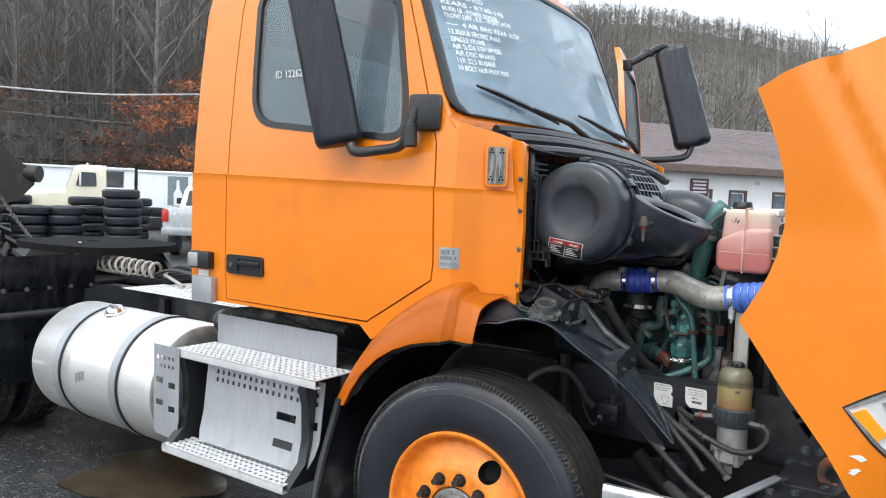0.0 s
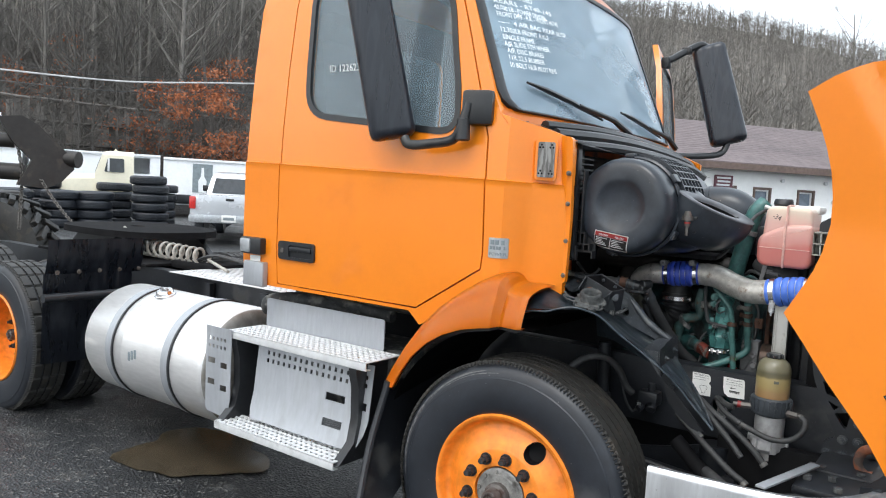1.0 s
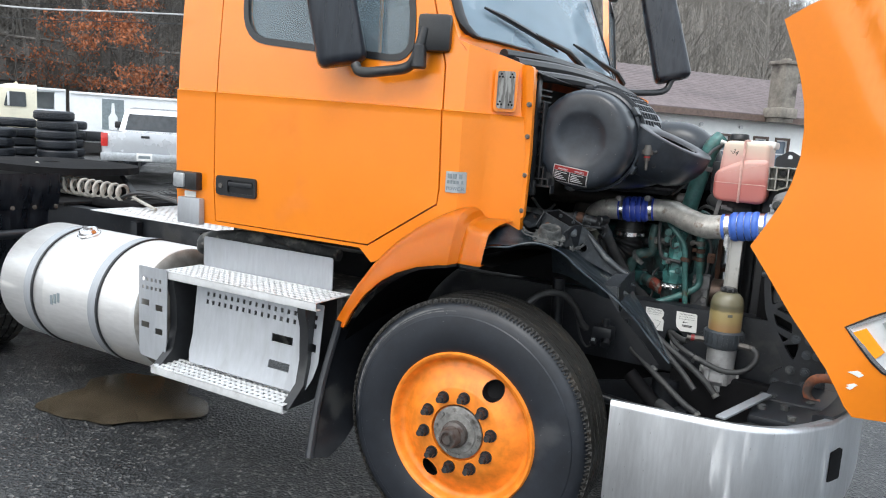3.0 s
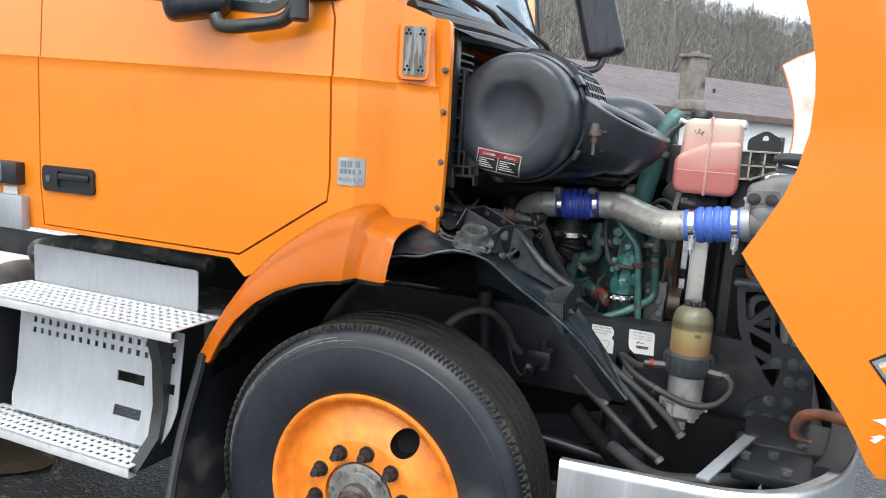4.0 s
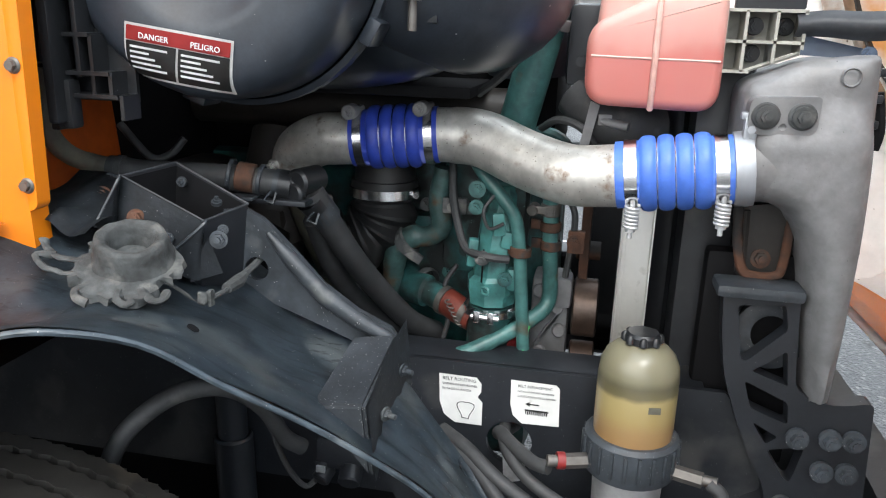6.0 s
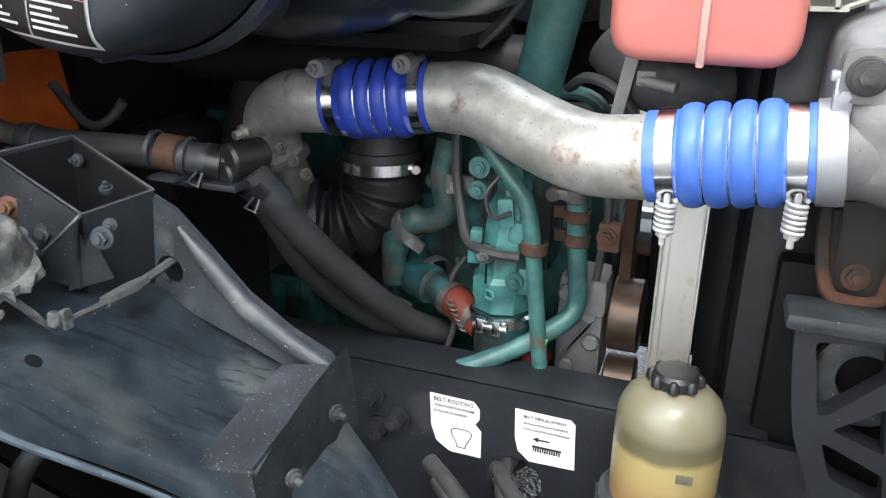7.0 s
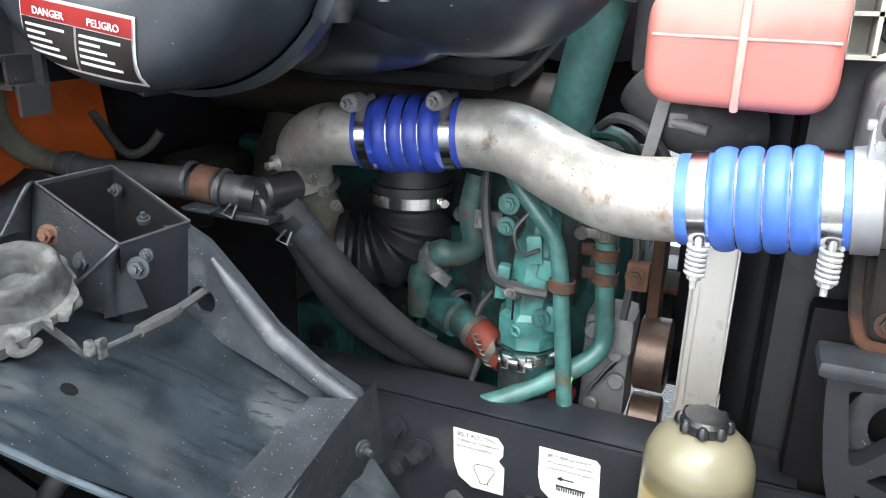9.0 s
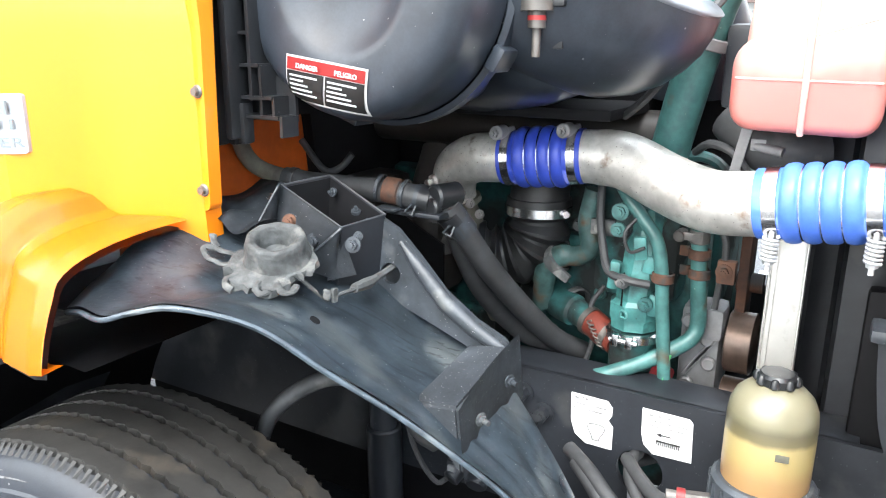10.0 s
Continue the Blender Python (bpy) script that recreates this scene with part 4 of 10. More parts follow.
add_box(bm, (0.056, 0.418, 1.417), (0.016, 0.022, 0.06), 0.005)
assembly("cowl_grille", "grille_rib", bm, BLACKP, truck, "ribbed black plastic bracket beside the air cleaner")

# the flange along the cab's front edge with its screws, and the vented plate
bm = bmesh.new()
add_plate(bm, rounded([(0.018, 1.295), (0.058, 1.300), (0.066, 1.60), (0.070, 1.872), (0.016, 1.878)], [0.01, 0.012, 0.05, 0.02, 0.012]), [], 0.022,
          lambda u, v, w: (u, 0.338 - 0.09 * max(0, v - 1.55) - 0.05 * max(0, v - 1.75) + 0.35 * max(0.0, 0.045 - u) + w, v), [("u", 0.034), ("u", 0.045), ("u", 0.058), ("v", 1.4), ("v", 1.55), ("v", 1.68), ("v", 1.78)])
bmesh.ops.bevel(bm, geom=[e for e in bm.edges if e.calc_face_angle(0) > 1.2 and e.verts[0].co.y < 0.36 and e.verts[1].co.y < 0.36 and max(e.verts[0].co.x, e.verts[1].co.x) > 0.05], offset=0.005, segments=2, affect="EDGES")
part("cab_flange", bm, ORANGE, truck, "orange flange along the cab's front edge", 50)
for x, y, z in ((0.056, 0.310, 1.732), (0.052, 0.328, 1.613), (0.050, 0.336, 1.466), (0.048, 0.336, 1.329)):
    bm = bmesh.new()
    add_cyl(bm, (x, y + 0.012, z), (x, y - 0.001, z), 0.0095, 16, None, 0.002)
    add_cyl(bm, (x, y - 0.001, z), (x, y - 0.006, z), 0.0060, 6)
    part("flange_bolt", bm, GALV, truck, "small dull metal screw")
bm = bmesh.new()
add_box(bm, (0.050, 0.408, 1.625), (0.014, 0.036, 0.46), 0.004)
part("flange_return", bm, BLACKP, truck, "black plastic edge strip behind the flange")
bm = bmesh.new()
a, b = Vector((-0.088, 0.268, 0)), Vector((0.008, 0.306, 0))
tt = (b - a).normalized()
nn = Vector((tt.y, -tt.x, 0))


def vent_put(lift):
    return lambda u, v, w: a + tt * u + nn * (lift - w) + Vector((0, 0, v))


add_plate(bm, rect(0.016, 1.700, 0.103, 1.862, 0.016), [], 0.014, vent_put(0.009))
bmesh.ops.bevel(bm, geom=[e for e in bm.edges if e.calc_face_angle(0) > 1.0], offset=0.003, segments=2, affect="EDGES")
part("vent_surround", bm, ORANGE, truck, "raised orange pad round the vent plate")
bm = bmesh.new()
add_plate(bm, rect(0.027, 1.712, 0.093, 1.850, 0.008), [], 0.006, vent_put(0.015))
vent = part("side_vent_plate", bm, VENTM, truck, "worn grey metal plate with corner holes")
for u in (0.040, 0.080):
    for v in (1.730, 1.832):
        bm = bmesh.new()
        p = a + tt * u + nn * 0.0148 + Vector((0, 0, v))
        for k in range(3):
            d = Vector((0, 0, 0.007)) if k == 0 else Vector((tt.x * 0.006 * (1 if k == 1 else -1), tt.y * 0.006 * (1 if k == 1 else -1), -0.0035))
            add_cyl(bm, p + d, p + d + nn * 0.001, 0.0040, 8)
        part("vent_hole", bm, DARK, vent)

# badge
bm = bmesh.new()
add_plate(bm, rect(-0.199, 1.384, -0.127, 1.464, 0.004), [], 0.006, lambda u, v, w: (u, flank(u, v) - 0.005 + w, v), [("u", x) for x in (-0.18, -0.16, -0.14)])
badge = part("badge", bm, GREYBADGE, truck, "brushed metal engine badge")
bm = bmesh.new()
for i in range(3):
    add_box(bm, (-0.183 + 0.020 * i, flank(-0.183 + 0.020 * i, 1.45) - 0.0055, 1.446), (0.015, 0.003, 0.018))
for i in range(5):
    add_box(bm, (-0.188 + 0.0125 * i, flank(-0.188 + 0.0125 * i, 1.45) - 0.0055, 1.424), (0.009, 0.003, 0.013))
part("badge_bars", bm, GREYMARK, badge)
m = Matrix(((1, 0, 0), (0, 0, -1), (0, 1, 0))).to_4x4()
m.translation = (-0.195, flank(-0.17, 1.4) - 0.007, 1.393)
ob = words("POWER", 0.0190, GREYMARK, badge, m, "badge_lettering", 0.0005)
for v in ob.data.vertices:                    # follow the curved badge
    v.co.z += m.translation.y - flank(-0.195 + v.co.x, 1.4) + 0.0062

# fender flare behind the wheel
ARCH_OUT = [(-0.675, 0.79), (-0.625, 0.88), (-0.565, 0.975), (-0.49, 1.075), (-0.40, 1.165), (-0.30, 1.238), (-0.20, 1.298), (-0.128, 1.330), (-0.100, 1.334), (-0.084, 1.322), (-0.072, 1.300), (-0.058, 1.292), (0.000, 1.290), (0.026, 1.286)]
ARCH_IN = [(-0.585, 0.795), (-0.545, 0.87), (-0.49, 0.945), (-0.42, 1.01), (-0.34, 1.06), (-0.25, 1.095), (-0.16, 1.115), (-0.132, 1.119), (-0.116, 1.122), (-0.102, 1.126), (-0.088, 1.130), (-0.072, 1.131), (-0.004, 1.131), (0.014, 1.132)]
FACE_Y = [0.100, 0.100, 0.100, 0.100, 0.100, 0.100, 0.099, 0.098, 0.099, 0.113, 0.124, 0.117, 0.110, 0.116]


def flare(u, v):
    i = u * (len(ARCH_OUT) - 1)
    k = np.arange(len(ARCH_OUT))
    xo, zo = np.interp(i, k, [p[0] for p in ARCH_OUT]), np.interp(i, k, [p[1] for p in ARCH_OUT])
    xi, zi = np.interp(i, k, [p[0] for p in ARCH_IN]), np.interp(i, k, [p[1] for p in ARCH_IN])
    yf = np.interp(i, k, FACE_Y)
    top = flank(min(xo, 0.02), max(zo, 1.0)) - 0.004
    if v < 0.4:                                # shelf rolling over into the face
        t = v / 0.4
        y = top + (yf - top) * math.sin(t * math.pi / 2)
        w = (0.36 if u < 0.75 else 0.34) * (1 - math.cos(t * math.pi / 2)) ** 1.15
        return (xo + (xi - xo) * w, y, zo + (zi - zo) * w)
    w0 = 0.36 if u < 0.75 else 0.34
    if v < 0.92:
        t = (v - 0.4) / 0.52
        return (xo + (xi - xo) * (w0 + (1 - w0) * t), yf - 0.026 * t - 0.004 * math.sin(t * math.pi), zo + (zi - zo) * (w0 + (1 - w0) * t))
    t = (v - 0.92) / 0.08
    return (xi, yf - 0.026 + 0.03 * t, zi + 0.004 * t)


bm = bmesh.new()
add_grid(bm, flare, 104, 26, 0.008)
part("fender_flare", bm, ORANGE, truck, "orange fender flare over the front wheel", 60)
# black sheet added behind the flare to stop orange bounce on the liner
bm = bmesh.new()
add_grid(bm, lambda u, v: tuple(Vector(flare(u, 0.02 + 0.9 * v)) + Vector((-0.012 * u, 0.013, -0.013))), 52, 20, 0.004)
part("flare_lining", bm, BLACKP, truck, "black sheet added inside the fender flare")
# black flap below the flare
bm = bmesh.new()


def guard(u, v):
    """A hanging flap, its outer edge swinging out towards the ground."""
    return (-0.615 + 0.055 * v - 0.03 * math.sin(math.pi * u) + 0.03 * u, 0.085 - 0.195 * u ** 1.3 + (0.06 + 0.42 * (1 - u) ** 0.55) * v, 0.815 - 0.52 * u)


add_grid(bm, guard, 16, 10, 0.012)
add_tube(bm, [guard(k / 12, 0) for k in range(13)], 0.016, 8)
part("mud_flap", bm, BLACKM, truck, "black plastic splash guard behind the front wheel")


# wheels
def wheel(name, steer, label):
    """A wheel whose axle runs along y, its outer face towards -y, its centre at the origin."""
    w = thing(name, label, "")
    R, half = 0.508, 0.130
    bm = bmesh.new()
    prof = [(0.295, -half + 0.012), (0.305, -half + 0.004), (0.33, -half - 0.004), (0.385, -half - 0.012), (0.438, -half - 0.006), (0.452, -half - 0.004), (0.456, -half), (0.474, -half + 0.004),
            (0.487, -half + 0.012), (0.498, -half + 0.022), (R - 0.002, -half + 0.032)]
    prof = prof + [(r, -h) for r, h in prof[::-1]] + [(0.300, half - 0.035), (0.300, -half + 0.035)]
    add_lathe(bm, prof, 72, pose(0, 0, 0, 90, 0, 0), True)
    tyre = part("tyre", bm, RUBBER, w, "black truck tyre with scuffed sidewall", 30)
    bm = bmesh.new()                           # tread ribs
    edges = [-0.103, -0.067, -0.058, -0.022, -0.013, 0.023, 0.032, 0.067, 0.076, 0.103] if steer else [-0.103, -0.052, -0.040, 0.0, 0.012, 0.052, 0.064, 0.103]
    n = 240
    for a0, a1 in zip(edges[::2], edges[1::2]):
        rows = []
        for k in range(n):
            t = 2 * math.pi * k / n
            zig = 0.0022 * (1 if k % 2 else -1)
            lug = 0.0 if steer or k % 8 else -0.010
            rows.append([bm.verts.new((r * math.cos(t), y, r * math.sin(t))) for r, y in ((R - 0.004, a0 + zig), (R + 0.010 + lug, a0 + zig + 0.001), (R + 0.010 + lug, a1 + zig - 0.001), (R - 0.004, a1 + zig))])
        for k in range(n):
            q, x = rows[k], rows[(k + 1) % n]
            for j in range(3):
                bm.faces.new((q[j], q[j + 1], x[j + 1], x[j]))
    for s in (-1, 1):                          # shoulder teeth
        for k in range(200):
            t = 2 * math.pi * k / 200
            m = Matrix.Rotation(-t, 4, "Y")
            vs = [bm.verts.new(m @ Vector(p)) for p in ((R - 0.008, s * 0.117, -0.0038), (R + 0.006, s * 0.104, -0.0038), (R + 0.006, s * 0.104, 0.0038), (R - 0.008, s * 0.117, 0.0038), (R - 0.005, s * 0.121, 0))]
            bm.faces.new((vs[0], vs[1], vs[2], vs[3])), bm.faces.new((vs[0], vs[4], vs[1])), bm.faces.new((vs[2], vs[4], vs[3])), bm.faces.new((vs[1], vs[4], vs[2]))
    part("tread", bm, TREAD, w, "worn ribbed tread" if steer else "blocky drive tread", 30)
    bm = bmesh.new()
    dish = 1 if steer else -1
    turn_y = Matrix(((1, 0, 0, 0), (0, 0, 1, 0), (0, 1, 0, 0), (0, 0, 0, 1)))
    if steer:
        prof = [(0.312, -0.128), (0.306, -0.139), (0.298, -0.138), (0.291, -0.130), (0.285, -0.112), (0.276, -0.098), (0.264, -0.094), (0.248, -0.101), (0.222, -0.116), (0.196, -0.133), (0.176, -0.143), (0.160, -0.146), (0.112, -0.147), (0.112, -0.127), (0.0, -0.127)]
    else:
        prof = [(0.305, -0.128), (0.298, -0.137), (0.288, -0.134), (0.278, -0.105), (0.262, -0.06), (0.258, 0.02), (0.25, 0.05), (0.20, 0.058), (0.17, 0.045), (0.112, 0.045), (0.112, 0.06), (0.0, 0.06)]
    holes = [(radians(56 + 180 * k), 0.226, 0.040) for k in range(2)] if steer else [(radians(52 + 72 * k), 0.215, 0.034) for k in range(5)]
    rs = sorted({round(r, 4) for r, h in prof if r > 0.1119} | {round(0.172 + 0.0055 * k, 4) for k in range(17)})
    face = [p for p in prof[::-1] if p[0] > 0.1119][1:]
    px, ph = [p[0] for p in face], [p[1] for p in face]
    deep = lambda r: float(np.interp(r, px, ph))

    def off(q, t0, r0):
        """Offset of a point of the disc from a hand hole's centre, along and across the spoke."""
        r = math.hypot(q.x, q.z)
        return ((math.atan2(q.z, q.x) - t0 + math.pi) % (2 * math.pi) - math.pi) * r, r - r0
    na = 160
    g = [[bm.verts.new((r * math.cos(2 * math.pi * a / na), deep(r), r * math.sin(2 * math.pi * a / na))) for r in rs] for a in range(na)]
    fs = [bm.faces.new((g[a][j], g[(a + 1) % na][j], g[(a + 1) % na][j + 1], g[a][j + 1])) for a in range(na) for j in range(len(rs) - 1)]
    cut = [f for f in fs if any(math.hypot(*off(f.calc_center_median(), t0, r0)) < R0 for t0, r0, R0 in holes)]
    edge = {v for f in cut for v in f.verts if any(o not in cut for o in v.link_faces)}
    for v in edge:                             # true up the cut edge to a circle
        for t0, r0, R0 in holes:
            a, b = off(v.co, t0, r0)
            d = math.hypot(a, b)
            if d < R0 * 1.5:
                r, t = r0 + b * R0 / d, t0 + a * R0 / d / math.hypot(v.co.x, v.co.z)
                v.co = (r * math.cos(t), deep(r), r * math.sin(t))
    bmesh.ops.delete(bm, geom=cut, context="FACES")
    add_lathe(bm, prof[-3:], 64, turn_y)
    rim = part("rim", bm, ORANGE_RIM, w, "orange painted steel disc wheel", 50)
    for t0, r0, R0 in holes:                   # dark wells behind the hand holes
        bm = bmesh.new()
        loops = [[bm.verts.new(((r0 + k * math.sin(s)) * math.cos(t0 + k * math.cos(s) / r0), deep(r0 + k * math.sin(s)) + dy, (r0 + k * math.sin(s)) * math.sin(t0 + k * math.cos(s) / r0))) for s in [2 * math.pi * i / 32 for i in range(32)]] for k, dy in ((R0 + 0.001, 0.0008), (R0 + 0.001, 0.012), (R0 + 0.004, 0.05))]
        for p0, p1 in zip(loops, loops[1:]):
            for i in range(32):
                bm.faces.new((p0[i], p0[(i + 1) % 32], p1[(i + 1) % 32], p1[i]))
        bm.faces.new(loops[-1])
        part("hand_hole", bm, DARK, rim)
    bm = bmesh.new()
    y0 = -0.128 if steer else 0.05
    add_lathe(bm, [(0.104, y0), (0.104, y0 - 0.016), (0.098, y0 - 0.020), (0.082, y0 - 0.021), (0.078, y0 - 0.026), (0.050, y0 - 0.028)], 32, turn_y)
    for k in range(10):
        t = radians(28 + 36 * k)
        add_cyl(bm, (0.090 * math.cos(t), y0 - 0.018, 0.090 * math.sin(t)), (0.090 * math.cos(t), y0 - 0.027, 0.090 * math.sin(t)), 0.007, 6)
    hub = part("hub", bm, HUBM, w, "greasy grey hub flange")
    bm = bmesh.new()
    add_lathe(bm, [(0.052, y0 - 0.026), (0.051, y0 - 0.050), (0.044, y0 - 0.056), (0.040, y0 - 0.058), (0.038, y0 - 0.092), (0.033, y0 - 0.100), (0.026, y0 - 0.101), (0.024, y0 - 0.096), (0.0, y0 - 0.096)], 28, turn_y)
    add_lathe(bm, [(0.019, y0 - 0.094), (0.019, y0 - 0.108), (0.0, y0 - 0.110)], 6, turn_y)
    part("centre_cap", bm, CAPM, hub, "grey-brown oily centre cap")
    yn = -0.147 if steer else 0.045
    first = None
    for k in range(10):
        t = radians(9.3 + 36 * k)
        c = Vector((0.145 * math.cos(t), yn, 0.145 * math.sin(t)))
        if first is None:
            bm = bmesh.new()
            add_cyl(bm, (0, 0, 0), (0, -0.006, 0), 0.024, 20)
            add_cyl(bm, (0, -0.005, 0), (0, -0.028, 0), 0.019, 6, 0.018)
            add_cyl(bm, (0, -0.027, 0), (0, -0.046, 0), 0.011, 12)
            first = mesh_of("wheel_nut", bm, BLACKM)
        ob = new("wheel_nut", first)
        ob.parent = w
        ob.location = c
    return w


HUBM = mat("oily_hub_steel", (0.22, 0.215, 0.205), 0.5, 0.3, 0.4, 22, 140, 0.4, 0.002, dirt=(0.055, 0.050, 0.045), dirt_at=0.54, dirt_scale=26)
CAPM = mat("oily_brown_cap", (0.085, 0.074, 0.068), 0.42, 0.2, 0.4, 24, 140, 0.3, 0.002, dirt=(0.045, 0.026, 0.020), dirt_at=0.52, dirt_scale=30)


def scuffs(tyre_parent):
    """Pale kerb scuffs on the outer shoulder of the tyre."""
    rs = random.Random(5)
    for k in range(16):
        a0, da, r = rs.uniform(95, 165), rs.uniform(8, 26), rs.uniform(0.468, 0.484)
        bm = bmesh.new()
        w = rs.uniform(0.0012, 0.0032)
        rows = []
        for j in range(9):
            a, ww = radians(a0 + da * j / 8), w * math.sin(math.pi * (j + 0.5) / 9) * rs.uniform(0.6, 1.3)
            rows.append([bm.verts.new(((r + s * ww) * math.cos(a), -0.1305 + (max(0.0, r + s * ww - 0.456)) * 0.30 - 0.0012, (r + s * ww) * math.sin(a))) for s in (-1, 1)])
        for q, x in zip(rows, rows[1:]):
            bm.faces.new((q[0], q[1], x[1], x[0]))
        part("scuff_mark", bm, SCUFF, tyre_parent)


SCUFF = mat("scuffed_rubber", (0.13, 0.13, 0.132), 0.8, 0, 0.4, 60, 200, 0.3, 0.001, dirt=(0.06, 0.06, 0.06), dirt_at=0.5, dirt_scale=60)
front = wheel("wheel", True, "orange steel front wheel with black tyre")
front.parent = truck
front.matrix_local = pose(-0.036, 0.228, 0.487, 0, 0, 2.3) @ Matrix.Diagonal((0.985, 1, 0.985, 1))
scuffs([o for o in front.children if o.name.startswith("tyre")][0])
far_front = copy_thing(front, pose(-0.036, 2 * MID - 0.228, 0.487, 0, 0, 182.3) @ Matrix.Diagonal((0.985, 1, 0.985, 1)))
rear = wheel("wheel", False, "orange steel drive wheel with black tyre")
rear.parent = truck
rear.matrix_local = pose(-4.02, 0.085, 0.48)
for x in (-4.02, -5.32):
    if x < -5:
        copy_thing(rear, pose(x, 0.085, 0.48))
    copy_thing(rear, pose(x, 0.085 + 0.34, 0.48, 0, 0, 180))
    copy_thing(rear, pose(x, 2 * MID - 0.085, 0.48, 0, 0, 180))
    copy_thing(rear, pose(x, 2 * MID - 0.085 - 0.34, 0.48))

# frame rails
rail_holes = [circle(0.590, 0.835, 0.040, 20)]
for flip in (False, True):
    bm = bmesh.new()

    def rp(u, v, w):
        return (u, 2 * MID - 0.745 - w if flip else 0.745 + w, v)
    add_plate(bm, [(-5.9, 0.70), (0.95, 0.70), (1.02, 0.78), (1.0, 0.90), (0.93, 0.975), (-5.9, 0.975)], [] if flip else rail_holes, 0.012, rp)
    s = -1 if flip else 1
    y = 2 * MID - 0.745 if flip else 0.745
    add_box(bm, (-2.50, y + s * 0.05, 0.968), (6.80, 0.09, 0.014), 0.004)
    add_box(bm, (-2.50, y + s * 0.05, 0.706), (6.80, 0.09, 0.012), 0.004)
    part("frame_rail", bm, BLACKM, truck, "black steel frame rail")
for x in (-5.6, -4.7, -3.4, -2.2, -0.9):
    bm = bmesh.new()
    add_box(bm, (x, MID, 0.84), (0.10, 0.82, 0.20), 0.01)
    part("crossmember", bm, BLACKM, truck, "black frame crossmember")
bm = bmesh.new()
add_tube(bm, [(-0.03, 0.42, 0.49), (-0.02, 0.58, 0.46), (0.0, 0.75, 0.40), (0.0, 1.57, 0.40), (-0.02, 1.76, 0.46), (-0.03, 1.90, 0.49)], 0.06, 10)
part("front_axle", bm, BLACKM, truck, "black front axle beam")
for x in (-4.02, -5.32):
    bm = bmesh.new()
    add_tube(bm, [(x, 0.5, 0.48), (x, 0.9, 0.48), (x, 1.0, 0.48), (x, 1.32, 0.48), (x, 1.42, 0.48), (x, 1.82, 0.48)], [0.07, 0.08, 0.17, 0.17, 0.08, 0.07], 14)
    part("drive_axle", bm, BLACKM, truck, "black drive axle")


# ---- outside of the truck: steps, tank, mirrors, hood, bumper, deck ----
def add_perforated(bm, x0, x1, y0, y1, nx, ny, put, hole=0.55, thick=0.004, border=0.012):
    """A sheet with nx by ny square holes, with real thickness."""
    holes = []
    dx, dy = (x1 - x0 - 2 * border) / nx, (y1 - y0 - 2 * border) / ny
    for i in range(nx):
        for j in range(ny):
            cx, cy = x0 + border + (i + 0.5) * dx, y0 + border + (j + 0.5) * dy
            holes.append((cx - dx * hole / 2, cy - dy * hole / 2, cx + dx * hole / 2, cy + dy * hole / 2))
    xs_ = sorted({x0, x1, *[h[0] for h in holes], *[h[2] for h in holes]})
    ys_ = sorted({y0, y1, *[h[1] for h in holes], *[h[3] for h in holes]})
    open_ = {(round(h[0], 5), round(h[1], 5)) for h in holes}
    grids = [[[bm.verts.new(put(x, y, w)) for y in ys_] for x in xs_] for w in (0.0, thick)]
    solid = lambda i, j: 0 <= i < len(xs_) - 1 and 0 <= j < len(ys_) - 1 and (round(xs_[i], 5), round(ys_[j], 5)) not in open_
    for i in range(len(xs_) - 1):
        for j in range(len(ys_) - 1):
            if not solid(i, j):
                continue
            for g, rev in ((grids[0], 0), (grids[1], 1)):
                f = [g[i][j], g[i + 1][j], g[i + 1][j + 1], g[i][j + 1]]
                bm.faces.new(f[::-1] if rev else f)
            for di, dj, p, q in ((0, -1, (0, 0), (1, 0)), (1, 0, (1, 0), (1, 1)), (0, 1, (1, 1), (0, 1)), (-1, 0, (0, 1), (0, 0))):
                if not solid(i + di, j + dj):
                    a0, a1 = grids[0][i + p[0]][j + p[1]], grids[0][i + q[0]][j + q[1]]
                    b0, b1 = grids[1][i + p[0]][j + p[1]], grids[1][i + q[0]][j + q[1]]
                    bm.faces.new((a0, b0, b1, a1))


steps = thing("cab_steps", "", "")
steps.parent = truck
for name, x0, x1, y0, y1, z, nx, ny in (("upper_tread", -1.626, -0.689, 0.020, 0.255, 0.889, 26, 6), ("lower_tread", -1.584, -0.771, -0.070, 0.085, 0.456, 24, 4)):
    bm = bmesh.new()
    add_perforated(bm, x0, x1, y0, y1, nx, ny, lambda u, v, w: (u, v, z - 0.004 + w), 0.52)
    add_box(bm, ((x0 + x1) / 2, y0 + 0.003, z - 0.017), (x1 - x0, 0.006, 0.034), 0.002)
    add_box(bm, ((x0 + x1) / 2, y0 + 0.018, z - 0.035), (x1 - x0, 0.030, 0.004))
    for i in range(nx):                        # raised grip teeth between the holes
        for j in range(ny + 1):
            cx, cy = x0 + 0.012 + (i + 0.5) * (x1 - x0 - 0.024) / nx, y0 + 0.012 + j * (y1 - y0 - 0.024) / ny
            add_box(bm, (cx, cy, z + 0.001), (0.020, 0.006, 0.003))
    part(name, bm, TREADM, steps, "perforated aluminium step tread")
bm = bmesh.new()
add_plate(bm, rect(-1.61, 0.885, -0.80, 1.033, 0.012), [], 0.005, lambda u, v, w: (u, 0.262 + w, v))
part("kick_plate", bm, STEP, steps, "plain aluminium kick plate")


def riser_y(z):
    return lerp([(0.45, 0.030), (0.52, 0.055), (0.60, 0.075), (0.88, 0.105)], z)


